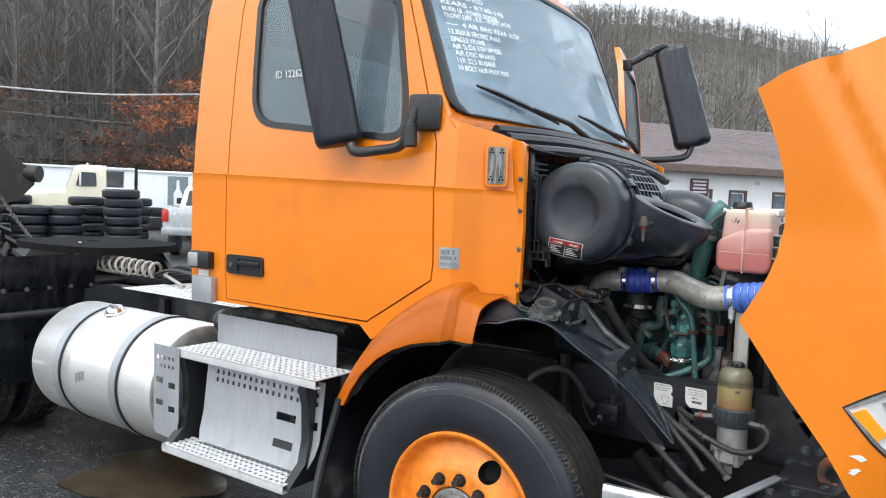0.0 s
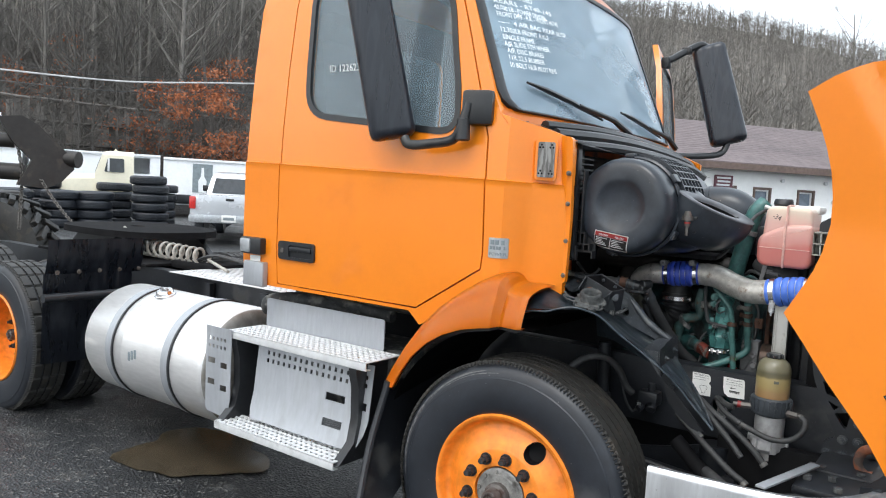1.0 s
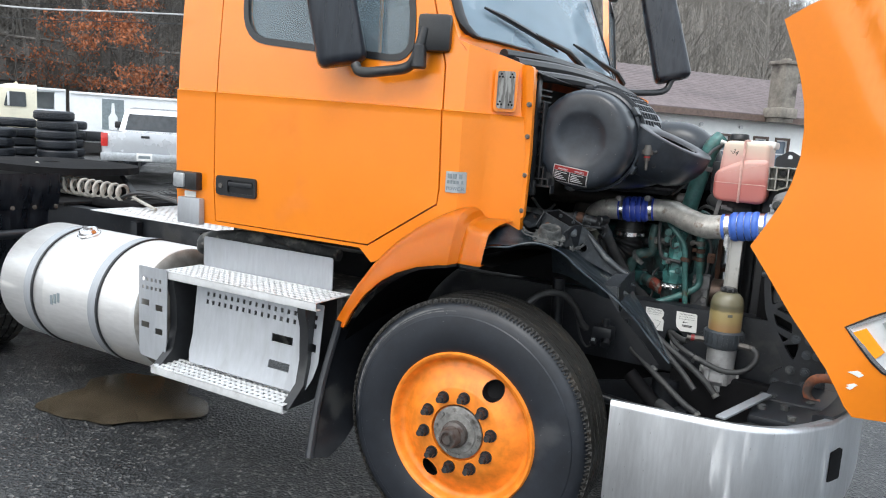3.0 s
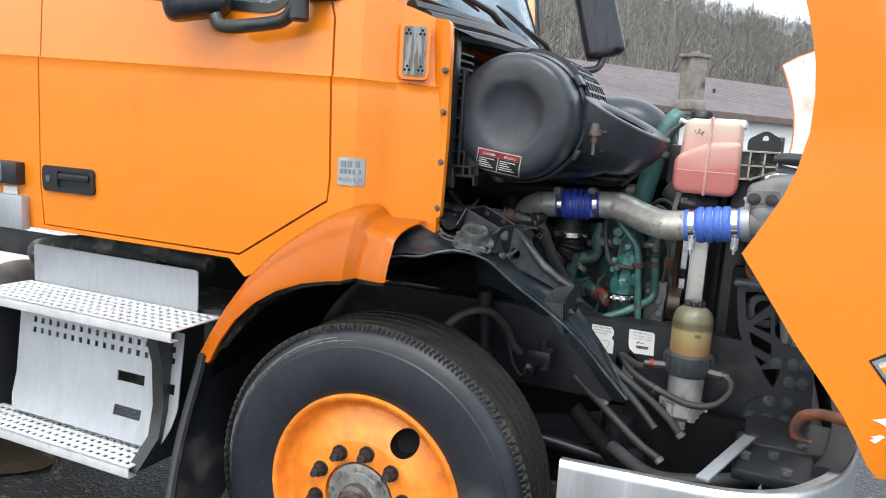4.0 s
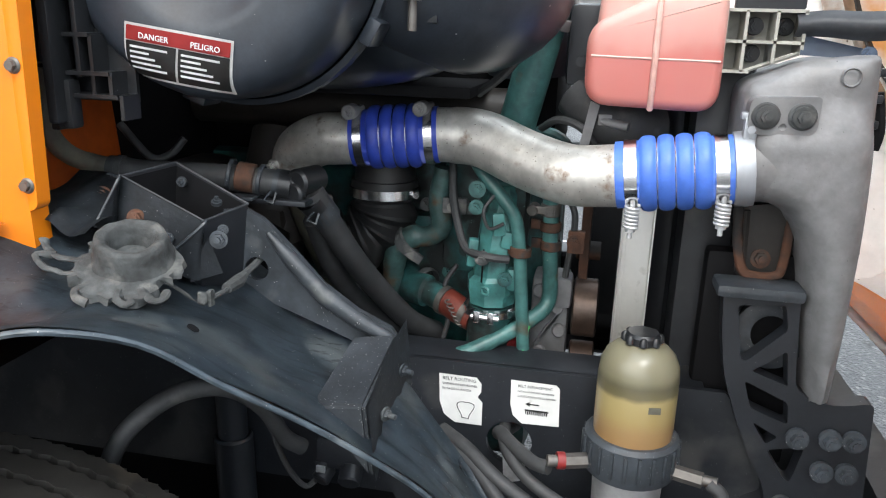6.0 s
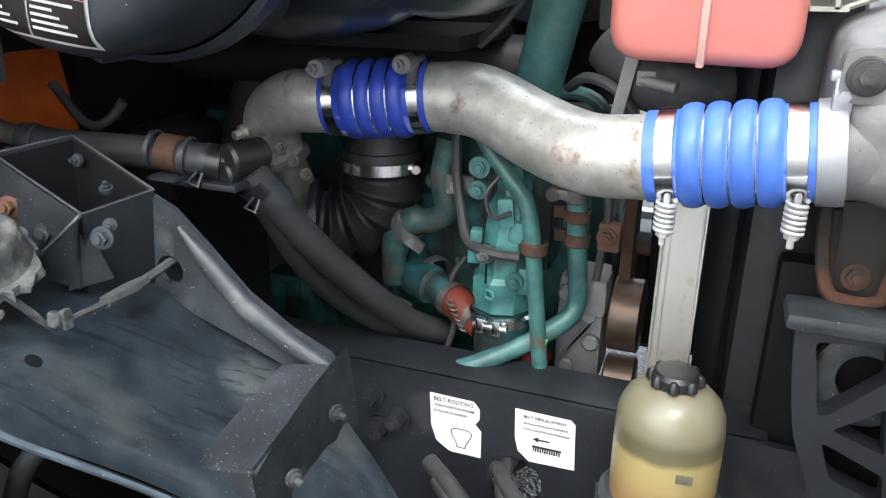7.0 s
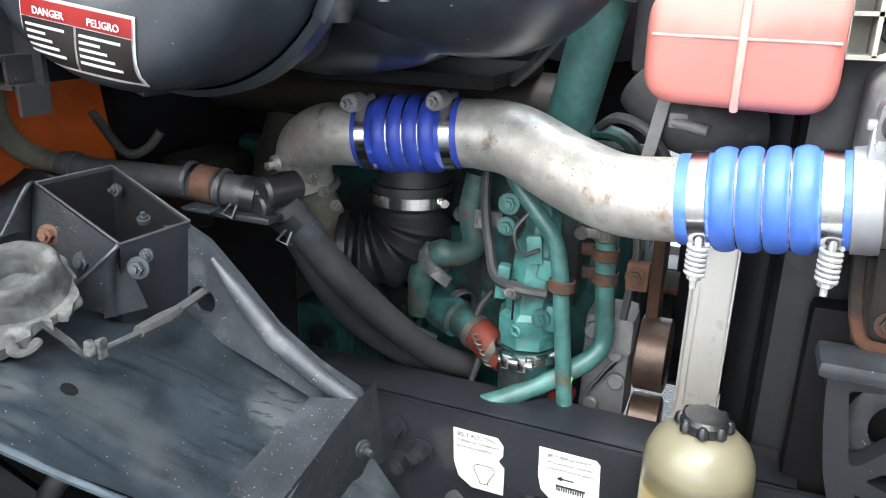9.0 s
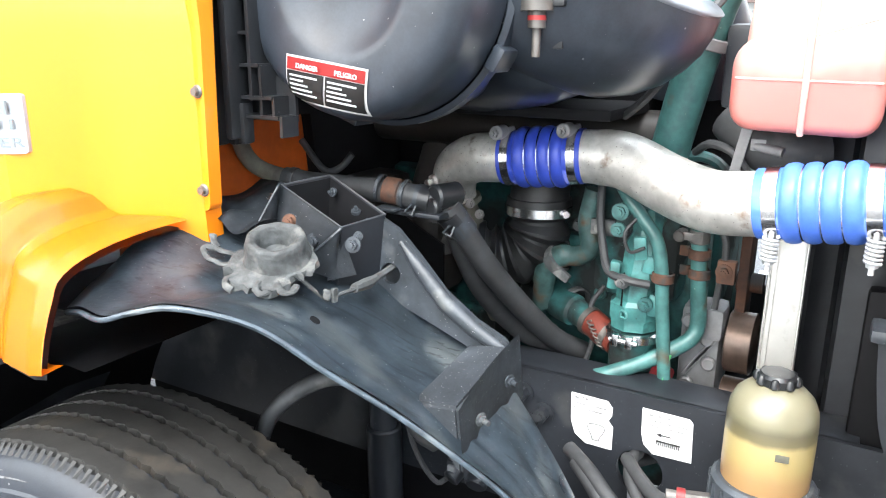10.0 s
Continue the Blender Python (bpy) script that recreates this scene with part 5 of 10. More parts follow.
holes = [rect(-1.40 + 0.038 * i, 0.792 - 0.037 * j, -1.385 + 0.038 * i, 0.812 - 0.037 * j) for i in range(18) for j in range(2)]
holes += [rect(-0.98, 0.66, -0.86, 0.695), rect(-0.98, 0.545, -0.86, 0.58), rect(-0.80, 0.655, -0.73, 0.69)]
bm = bmesh.new()
add_plate(bm, [(-1.47, 0.86), (-1.47, 0.52), (-1.45, 0.475), (-0.76, 0.475), (-0.725, 0.55), (-0.71, 0.62), (-0.71, 0.86)], holes, 0.004, lambda u, v, w: (u, riser_y(v) + w, v), [("v", z) for z in (0.48, 0.5, 0.52, 0.56, 0.6)])
part("riser", bm, STEP, steps, "aluminium riser sheet with slots and square holes")
bm = bmesh.new()
holes = [rect(-1.750 + 0.030 * i, 0.825 - 0.040 * j, -1.735 + 0.030 * i, 0.842 - 0.040 * j) for i in range(5) for j in range(2)]
holes += [rect(-1.755, 0.705, -1.70, 0.735), rect(-1.755, 0.595, -1.70, 0.625), rect(-1.655, 0.690, -1.605, 0.720), rect(-1.655, 0.575, -1.605, 0.605)]
add_plate(bm, [(-1.775, 0.895), (-1.770, 0.475), (-1.755, 0.455), (-1.62, 0.445), (-1.585, 0.49), (-1.575, 0.55), (-1.575, 0.895)], holes, 0.004, lambda u, v, w: (u, 0.012 + w, v))
part("side_riser", bm, STEP, steps, "aluminium cover sheet with slots")
for x in (-1.56, -0.755):
    bm = bmesh.new()
    add_plate(bm, [(0.035, 0.885), (0.24, 0.885), (0.24, 0.50), (0.10, 0.44), (-0.055, 0.44), (-0.02, 0.47), (0.035, 0.52), (0.055, 0.62), (0.05, 0.76), (0.03, 0.83)], [], 0.045, lambda u, v, w: (x - 0.04 + w, u, v))
    part("step_bracket", bm, BLACKP, steps, "curved black step bracket")
bm = bmesh.new()
add_box(bm, (-1.15, 0.45, 0.70), (0.85, 0.42, 0.36), 0.02)
add_tube(bm, spline([(-1.75, 0.40, 0.95), (-1.65, 0.34, 1.0), (-1.45, 0.42, 1.02), (-1.2, 0.5, 0.98)]), 0.045, 14)
add_tube(bm, spline([(-1.62, 0.5, 1.06), (-1.40, 0.46, 1.04), (-0.95, 0.5, 1.0)]), 0.03, 12)
part("battery_box", bm, DUSTY, truck, "dusty box and pipes behind the cab steps")

# fuel tank
tank = thing("fuel_tank", "", "")
tank.parent = truck
bm = bmesh.new()
R = 0.335
L = 1.225
prof = [(0.0, 0.0), (0.12, -0.004), (0.27, 0.012), (0.31, 0.022), (0.328, 0.04), (R, 0.062), (R, 0.45), (R + 0.001, 0.455), (R, 0.46), (R, 0.9), (R, L - 0.062), (0.328, L - 0.04), (0.31, L - 0.022), (0.27, L - 0.012), (0.12, L + 0.004), (0, L)]
add_lathe(bm, prof, 72, along((-3.04, 0.360, 0.605), (-1.7, 0.360, 0.605)))
tb = part("tank_body", bm, TANKM, tank, "round brushed aluminium fuel tank")
bm = bmesh.new()
add_lathe(bm, [(0.322, L - 0.030), (0.312, L - 0.020), (0.27, L - 0.008), (0.12, L + 0.008), (0, L + 0.006)], 64, along((-3.04, 0.360, 0.605), (-1.7, 0.360, 0.605)))
part("tank_end", bm, TANKEND, tank, "dirty dished tank end")
for x in (-2.72, -2.16):
    bm = bmesh.new()
    add_lathe(bm, [(R + 0.002, 0), (R + 0.006, 0.003), (R + 0.006, 0.062), (R + 0.002, 0.065)], 72, along((x - 0.03, 0.36, 0.605), (x + 1, 0.36, 0.605)), True)
    part("tank_strap", bm, STEP, tank, "flat steel tank strap")
    bm = bmesh.new()
    add_lathe(bm, [(R + 0.001, 0), (R + 0.008, 0.002), (R + 0.008, 0.016), (R + 0.001, 0.018)], 72, along((x + 0.034, 0.36, 0.605), (x + 1, 0.36, 0.605)), True)
    part("strap_rubber", bm, BLACKP, tank)
bm = bmesh.new()
d = Vector((0, -0.28, 1)).normalized()
c = Vector((-2.53, 0.36, 0.605)) + d * 0.325
add_cyl(bm, c, c + d * 0.022, 0.062, 28, None, 0.004)
add_cyl(bm, c + d * 0.02, c + d * 0.045, 0.052, 12, 0.048, 0.004)
add_box(bm, c + d * 0.05, (0.07, 0.018, 0.014), 0.004)
part("filler_cap", bm, CHROME, tank, "round metal filler cap")
bm = bmesh.new()
for i in range(3):
    add_box(bm, (-2.50 + 0.03 * i, 0.0235, 0.60 + 0.01 * i), (0.018, 0.003, 0.05))
part("tank_marking", bm, GREYMARK, tank)
bm = bmesh.new()
for x in (-2.72, -2.16):
    add_plate(bm, [(0.36, 0.26), (0.70, 0.30), (0.74, 0.95), (0.70, 0.95), (0.70, 0.605), (0.64, 0.42), (0.50, 0.30)], [], 0.06, lambda u, v, w: (x - 0.03 + w, u, v))
part("tank_bracket", bm, BLACKM, truck)


# mirrors
def mirror(base, top, wide, width, depth, label):
    bm = bmesh.new()
    b, t, w = Vector(base), Vector(top), Vector(wide).normalized()
    up = (t - b)
    h = up.length
    up.normalize()
    w = (w - up * w.dot(up)).normalized()
    n = w.cross(up)
    m = Matrix((w, n, up)).transposed().to_4x4()
    m.translation = (b + t) / 2
    add_box(bm, (0, 0, 0), (width, depth, h), 0.045, None, 6)
    for v in bm.verts:
        v.co.x *= 1 - 0.12 * (v.co.z / h)
        v.co.y += 0.012 * math.cos(2.2 * v.co.z / h) - 0.012
    bmesh.ops.transform(bm, matrix=m, verts=bm.verts[:])
    ob = part("mirror", bm, MIRRORP, truck, label)
    bm = bmesh.new()
    add_box(bm, (0, -depth / 2 - 0.001, 0), (width * 0.86, 0.004, h * 0.92), 0.002)
    bmesh.ops.transform(bm, matrix=m, verts=bm.verts[:])
    part("mirror_glass", bm, CHROME, ob)
    return ob


near_mirror = mirror((-0.665, 0.105, 1.845), (-0.815, -0.005, 2.66), (0.72, 0.68, 0), 0.185, 0.12, "tall black plastic mirror housing")
bm = bmesh.new()
add_box(bm, (-0.285, 0.165, 1.975), (0.13, 0.05, 0.14), 0.02, pose(0, 0, 0, 0, 0, 20))
add_tube(bm, spline([(-0.315, 0.14, 1.99), (-0.33, 0.12, 1.90), (-0.37, 0.12, 1.845), (-0.47, 0.115, 1.828), (-0.57, 0.095, 1.822), (-0.60, 0.095, 1.85)]), 0.02, 10)
add_cyl(bm, (-0.325, 0.125, 1.84), (-0.325, 0.125, 1.93), 0.03, 14, 0.026, 0.006)
part("mirror_arm", bm, BLACKP, near_mirror, "black tubular mirror arm")
far_mirror = mirror((0.028, 2.56, 2.035), (-0.16, 2.57, 2.66), (0.95, 0.3, 0.03), 0.215, 0.12, "tall black plastic mirror housing on the far side")
bm = bmesh.new()
add_tube(bm, spline([(-0.335, 2.33, 2.53), (-0.30, 2.38, 2.56), (-0.24, 2.46, 2.62), (-0.19, 2.53, 2.66), (-0.15, 2.57, 2.64)]), 0.022, 10)
add_box(bm, (-0.335, 2.33, 2.52), (0.05, 0.06, 0.07), 0.012)
add_box(bm, (-0.25, 2.45, 2.61), (0.06, 0.05, 0.045), 0.012)
part("mirror_arm", bm, BLACKP, far_mirror, "black jointed mirror arm")
bm = bmesh.new()
add_tube(bm, spline([(-0.22, 2.16, 1.93), (-0.10, 2.36, 1.94), (-0.01, 2.52, 1.97), (0.02, 2.56, 2.05)]), 0.02, 10)
part("mirror_arm", bm, BLACKP, far_mirror, "black tubular mirror arm")

# the far door stands open
doors = [o for o in truck.children if o.name.startswith("door")]
far_door = [o for o in doors if o is not handle_door][0]
hinge = Matrix.Translation((-0.24, 2 * MID - 0.17, 0))
far_door.matrix_local = hinge @ pose(0, 0, 0, 0, 0, -75) @ hinge.inverted()
far_door["label"] = "orange cab door standing open"

# hood, tilted forward
CROWN = [(0.7, 1.46), (1.1, 1.42), (1.4, 1.36), (1.68, 1.25), (1.79, 1.19), (1.92, 1.13), (2.04, 1.07), (2.3, 0.95)]


def hood_y(x, z):
    q = max(0.0, (x - 1.05) * 0.55 - (z - 1.09) * 0.83)
    turn = max(0.0, (x - 1.05) * 0.55 - (z - 1.09) * 0.30 - 0.12)
    d = max(0.0, x - lerp(CROWN, z))
    tip = max(0.0, z - 1.6) * 0.10
    e = x - lerp(CROWN, z)
    fold = min(1.0, max(0.0, (z - 1.15) / 0.35))
    tip += fold * (0.020 * math.exp(-((e - 0.085) / 0.030) ** 2) - 0.018 * math.exp(-((e - 0.018) / 0.030) ** 2))
    return 0.095 - min(tip, 0.06) + 1.75 * turn ** 1.5 + 0.85 * d ** 1.25 * (1 if q < 0.05 else max(0, 1 - (q - 0.05) * 4))


HOOD = [(0.935, 1.98), (0.955, 1.93), (0.975, 1.88), (0.995, 1.82), (1.012, 1.75), (1.02, 1.68), (1.02, 1.6), (1.005, 1.52), (0.985, 1.46), (0.95, 1.39), (0.915, 1.325),
        (0.98, 1.235), (1.05, 1.135), (1.112, 1.057), (1.162, 0.992), (1.197, 0.935), (1.222, 0.888), (1.245, 0.860), (1.335, 0.855), (1.55, 0.79), (1.78, 1), (1.92, 1.35), (1.95, 1.75),
        (1.88, 2.18), (1.7, 2.32), (1.48, 2.25), (1.24, 2.125), (1.13, 2.06), (1.09, 2.058), (1, 2.02)]
HCUT = [("u", 1.0 + 0.018 * i) for i in range(34)] + [("u", 1.64 + 0.06 * i) for i in range(5)] + [("v", 0.76 + 0.045 * i) for i in range(34)]
LAMP = [(1.193, 1.126), (1.251, 1.166), (1.3, 1.195), (1.34, 1.2), (1.398, 1.172), (1.444, 1.124), (1.45, 1.07), (1.411, 1.021), (1.365, 1.003), (1.324, 0.997), (1.301, 1.006), (1.268, 1.037), (1.231, 1.079)]


def hood_put(flip, off=0.0):
    def put(u, v, w):
        y = hood_y(u, v) + w + off
        return (u, 2 * MID - y if flip else y, v)
    return put


for flip in (False, True):
    bm = bmesh.new()
    add_plate(bm, HOOD, [LAMP], 0.008, hood_put(flip), HCUT)
    hood = part("hood_side", bm, ORANGE, truck, "orange side of the tilted hood with a wheel arch cut-out", 60)
    bm = bmesh.new()
    add_plate(bm, grown(HOOD, -0.006), [LAMP], 0.004, hood_put(flip, 0.010), HCUT)
    part("hood_lining", bm, PRIMERO if flip else PRIMER, hood, "off-white inner face of the hood", 60)
    bm = bmesh.new()
    add_plate(bm, grown(LAMP, -0.004), [], 0.03, hood_put(flip, 0.004), HCUT)
    light = part("headlamp", bm, LENS, hood, "clear headlamp unit", 60)
    bm = bmesh.new()
    add_plate(bm, [(1.217, 1.114), (1.248, 1.132), (1.301, 1.071), (1.281, 1.048)], [], 0.010, hood_put(flip, -0.006))
    part("turn_signal", bm, AMBER, light, "amber turn signal lens")
    bm = bmesh.new()
    add_plate(bm, LAMP, [grown(LAMP, -0.005)], 0.012, hood_put(flip, -0.002), HCUT)
    part("lamp_bezel", bm, BLACKP, light)
    bm = bmesh.new()
    add_plate(bm, grown(LAMP, -0.006), [grown(LAMP, -0.016)], 0.010, hood_put(flip, -0.004), HCUT)
    part("lamp_rim", bm, CHROME, light, "bright lens rim")
    bm = bmesh.new()
    add_plate(bm, [(1.284, 1.153), (1.305, 1.167), (1.334, 1.114), (1.315, 1.104)], [], 0.006, hood_put(flip, -0.001))
    part("lamp_reflector", bm, GREYBADGE, light)
    if not flip:
        bm = bmesh.new()
        for x, z, s in ((1.237, 0.997, 0.02), (1.248, 0.991, 0.014), (1.235, 0.958, 0.016), (1.23, 0.95, 0.012)):
            add_plate(bm, [(x - s, z), (x, z - 0.006), (x + s * 0.8, z + 0.003), (x + 0.2 * s, z + 0.008)], [], 0.001, hood_put(False, -0.0015))
        part("paint_chip", bm, LABELW, hood, "chipped paint")
bm = bmesh.new()
outer = [HOOD[k] for k in range(18, 26)]
K = len(outer) - 1


def hood_front(u, v, off=0.0):
    i = u * K
    x, z = np.interp(i, range(K + 1), [p[0] for p in outer]), np.interp(i, range(K + 1), [p[1] for p in outer])
    y = hood_y(x, z)
    bow = math.sin(math.pi * v) ** 0.7
    return (x + 0.18 * bow * math.sin(math.pi * min(1, u * 0.9 + 0.1)) - off, y + v * 2 * (MID - y), z)


add_grid(bm, hood_front, 24, 24, 0.012)
top = part("hood_top", bm, ORANGE, truck, "orange top of the tilted hood", 60)
bm = bmesh.new()
add_grid(bm, lambda u, v: hood_front(u, v, 0.03), 24, 24, 0.004)
part("hood_lining", bm, PRIMER, top, "off-white inner face of the hood", 60)

# bumper
PROFILE = spline([(0.566, 0.004), (0.74, 0.018), (0.95, 0.045), (1.08, 0.115), (1.17, 0.235), (1.225, 0.36), (1.265, 0.55), (1.29, 0.85), (1.295, MID)], 5)
PROFILE = [(v[0], v[1]) for v in PROFILE]
LOOP = PROFILE + [(x, 2 * MID - y) for x, y in PROFILE[-2::-1]]
bm = bmesh.new()
rows = []
for i, (x, y) in enumerate(LOOP):
    a, b = LOOP[max(0, i - 1)], LOOP[min(len(LOOP) - 1, i + 1)]
    t = Vector((b[0] - a[0], b[1] - a[1])).normalized()
    n = Vector((-t.y, t.x))
    rows.append([bm.verts.new((x + n.x * o, y + n.y * o, z)) for o, z in ((0.035, 0.776), (0.008, 0.780), (0.002, 0.774), (0.0, 0.76), (0.0, 0.62), (0.0, 0.45), (0.008, 0.425), (0.03, 0.42), (0.028, 0.426), (0.012, 0.45), (0.006, 0.76), (0.034, 0.770))])
for q, w in zip(rows, rows[1:]):
    for j in range(12):
        bm.faces.new((q[j], q[(j + 1) % 12], w[(j + 1) % 12], w[j]))
bm.faces.new(rows[0]), bm.faces.new(rows[-1][::-1])
bumper = part("bumper", bm, ALU, truck, "brushed bright metal wrap-round bumper")
# black band added along the inside: shadow and dirt behind the bumper
bm = bmesh.new()
rows = []
for i, (x, y) in enumerate(LOOP):
    if not 0.30 < y < 2 * MID - 0.30:
        continue
    a, b = LOOP[max(0, i - 1)], LOOP[min(len(LOOP) - 1, i + 1)]
    t = Vector((b[0] - a[0], b[1] - a[1])).normalized()
    n = Vector((-t.y, t.x))
    rows.append([bm.verts.new((x + n.x * o, y + n.y * o, z)) for o, z in ((0.040, 0.785), (0.010, 0.790), (0.010, 0.776), (0.036, 0.768), (0.040, 0.50), (0.075, 0.50), (0.075, 0.775))])
for q, w in zip(rows, rows[1:]):
    for j in range(7):
        bm.faces.new((q[j], q[(j + 1) % 7], w[(j + 1) % 7], w[j]))
bm.faces.new(rows[0]), bm.faces.new(rows[-1][::-1])
part("bumper_beam", bm, BLACKM, bumper, "black band added as the bumper's dirty, shaded inside")
for y in (0.335, 2 * MID - 0.335):
    s = 1 if y < MID else -1
    # solid near-black block; its colour stands for the slot's shaded opening
    bm = bmesh.new()
    add_box(bm, (1.2135, y, 0.625), (0.022, 0.075, 0.105), 0.008, pose(0, 0, 0, 0, 0, -24 * s))
    part("bumper_slot", bm, DARK, bumper, "dark slot in the bumper corner")
bm = bmesh.new()
add_box(bm, (0.938, 0.285, 0.772), (0.032, 0.37, 0.008), 0.002, pose(0, 0, 0, 0, 0, -15))
part("bumper_strut", bm, STEP, bumper, "flat aluminium strut")
bm = bmesh.new()
add_box(bm, (1.05, 0.42, 0.735), (0.20, 0.30, 0.03), 0.01)
add_box(bm, (1.10, 0.60, 0.70), (0.26, 0.26, 0.12), 0.02)
add_box(bm, (1.12, MID, 0.62), (0.16, 1.5, 0.20), 0.02)
part("bumper_mount", bm, BLACKM, truck, "black bumper mounting plate")
# near-black plates added to hide the ground and darken the bumper's inside
bm = bmesh.new()
add_box(bm, (0.86, 0.42, 0.47), (0.56, 0.66, 0.02), 0.006)
add_box(bm, (0.82, 0.66, 0.62), (0.42, 0.05, 0.26), 0.01)
part("under_shield", bm, DARK, truck, "dark plates added to fill the bumper's inside")
bm = bmesh.new()
add_tube(bm, spline([(0.60, 0.55, 0.62), (0.74, 0.45, 0.60), (0.88, 0.42, 0.63), (1.02, 0.46, 0.66)]), 0.022, 10)
add_tube(bm, spline([(0.62, 0.40, 0.56), (0.80, 0.32, 0.58), (1.0, 0.30, 0.62), (1.10, 0.36, 0.68)]), 0.014, 8)
part("bumper_loom", bm, HOSE, truck, "black hoses behind the bumper")
for x, y in ((1.05, 0.40), (1.00, 0.50), (1.12, 0.50), (0.98, 0.36), (1.08, 0.30)):
    bm = bmesh.new()
    add_cyl(bm, (x, y, 0.748), (x, y, 0.765), 0.014, 8)
    part("mount_nut", bm, DUSTY, truck, "dusty mounting nut")
bm = bmesh.new()
add_tube(bm, spline([(1.29, 0.50, 0.842), (1.225, 0.525, 0.848), (1.160, 0.538, 0.850), (1.118, 0.550, 0.832), (1.102, 0.558, 0.795), (1.108, 0.560, 0.765), (1.130, 0.560, 0.748), (1.150, 0.560, 0.752)], 6), 0.010, 12, True, 1.6)
part("tow_hook", bm, HOOKM, truck, "curved hinge hook with worn rusty orange paint")

# inner structure of the far hood side: pressed ribs, edge of an opening, bare patches
TANM = mat("rust_stained_primer", (0.42, 0.27, 0.17), 0.6, 0, 0.3, 8, 60, 0.2, 0.001, mid=0.25, dirt=(0.62, 0.58, 0.52), dirt_at=0.55, dirt_scale=9)


def far_lining(x, z, lift=0.0):
    return Vector((x, 2 * MID - hood_y(x, z) - 0.016 - lift, z))


far_hood = [o for o in truck.children if o.name.startswith("hood_side")][-1]
RIB = [(p.x, p.y) for p in spline([(1.27, 2.06, 0), (1.288, 1.965, 0), (1.312, 1.839, 0), (1.344, 1.69, 0), (1.397, 1.54, 0), (1.482, 1.368, 0), (1.58, 1.20, 0)], 6)]
for half, lift, name, material, label in ((0.030, 0.022, "hood_rib", PRIMER, "pressed off-white hood rib"), (0.014, 0.030, "rib_edge", TANM, "rust-stained rib edge")):
    bm = bmesh.new()
    off = 0.0 if name == "hood_rib" else 0.036
    add_grid(bm, lambda u, v: far_lining(RIB[int(round(u * (len(RIB) - 1)))][0] + off + half * (2 * v - 1), RIB[int(round(u * (len(RIB) - 1)))][1], lift * math.sin(math.pi * (0.1 + 0.8 * v)) ** 0.5), len(RIB) - 1, 8, 0.004)
    part(name, bm, material, far_hood, label, 60)
# no hole is cut; the white lining inside this edge stands for bright sky
bm = bmesh.new()
add_tube(bm, [far_lining(p.x, p.y, 0.012) for p in spline([(1.58, 2.02, 0), (1.47, 1.97, 0), (1.40, 1.84, 0), (1.395, 1.71, 0), (1.43, 1.59, 0), (1.48, 1.49, 0), (1.56, 1.36, 0)], 6)], 0.012, 8, True, 0.6)
part("opening_edge", bm, BROWNM, far_hood, "dark rubber edge of the hood opening")
# rear deck, fifth wheel, air line coil, flap
bm = bmesh.new()
add_perforated(bm, -3.0, -1.74, 0.60, 1.75, 24, 22, lambda u, v, w: (u, v, 1.0 + w), 0.5)
part("deck_plate", bm, TREADM, truck, "perforated aluminium deck plate behind the cab")
GREASE = mat("greasy_black_steel", (0.012, 0.012, 0.013), 0.75, 0, 0.4, 5, 60, 0.5, 0.004, spec=0.06, dirt=(0.03, 0.027, 0.024), dirt_at=0.6, dirt_scale=6)
COILM = mat("pale_coil", (0.34, 0.325, 0.29), 0.5, 0, 0.15, 9, 60, 0.1)
fifth = thing("fifth_wheel", "", "")
fifth.parent = truck
bm = bmesh.new()
pts = []
for k in range(28):
    a = 2 * math.pi * k / 28
    pts.append((-4.25 + 0.62 * math.copysign(abs(math.cos(a)) ** 0.75, math.cos(a)), MID + 0.50 * math.copysign(abs(math.sin(a)) ** 0.7, math.sin(a))))
add_plate(bm, pts, [circle(-4.30, MID, 0.06)], 0.05, lambda u, v, w: (u, v, 1.215 - w - 0.03 * max(0, u + 3.9)))
part("top_plate", bm, GREASE, fifth, "greasy black fifth wheel plate")
for y in (0.80, 1.52):
    bm = bmesh.new()
    add_plate(bm, [(-4.75, 0.98), (-3.75, 0.98), (-4.0, 1.17), (-4.5, 1.17)], [], 0.05, lambda u, v, w: (u, y - 0.025 + w, v))
    part("fifth_wheel_mount", bm, BLACKM, fifth)
bm = bmesh.new()
add_box(bm, (-4.25, MID, 0.99), (1.6, 0.9, 0.02), 0.004)
add_box(bm, (-3.2, MID + 0.1, 1.0), (0.5, 0.7, 0.06), 0.02)
part("slide_base", bm, GREASE, fifth)
bm = bmesh.new()
coil = [(-3.98 + 0.84 * k / 150, 0.98 + 0.058 * math.cos(k * 0.42), 1.085 - 0.015 * k / 150 + 0.058 * math.sin(k * 0.42)) for k in range(151)]
add_tube(bm, [(-4.15, 0.95, 1.22)] + coil + [(-3.05, 0.95, 1.06), (-2.7, 0.85, 1.02)], 0.011, 6)
part("air_line_coil", bm, COILM, truck, "coiled grey air line")
bm = bmesh.new()
for i in range(4):
    add_tube(bm, spline([(-3.3, 1.0 + 0.07 * i, 1.02), (-2.95, 0.95 + 0.08 * i, 1.10 - 0.02 * i), (-2.5, 1.0 + 0.1 * i, 1.05), (-1.9, 1.0 + 0.05 * i, 1.06)]), 0.013, 6)
part("cable_bundle", bm, HOSE, truck, "black cables and hoses behind the cab")
bm = bmesh.new()
add_grid(bm, lambda u, v: (-3.36 - 0.05 * v * v, -0.02 + 0.66 * u, 1.20 - 0.24 * v), 6, 6, 0.012)
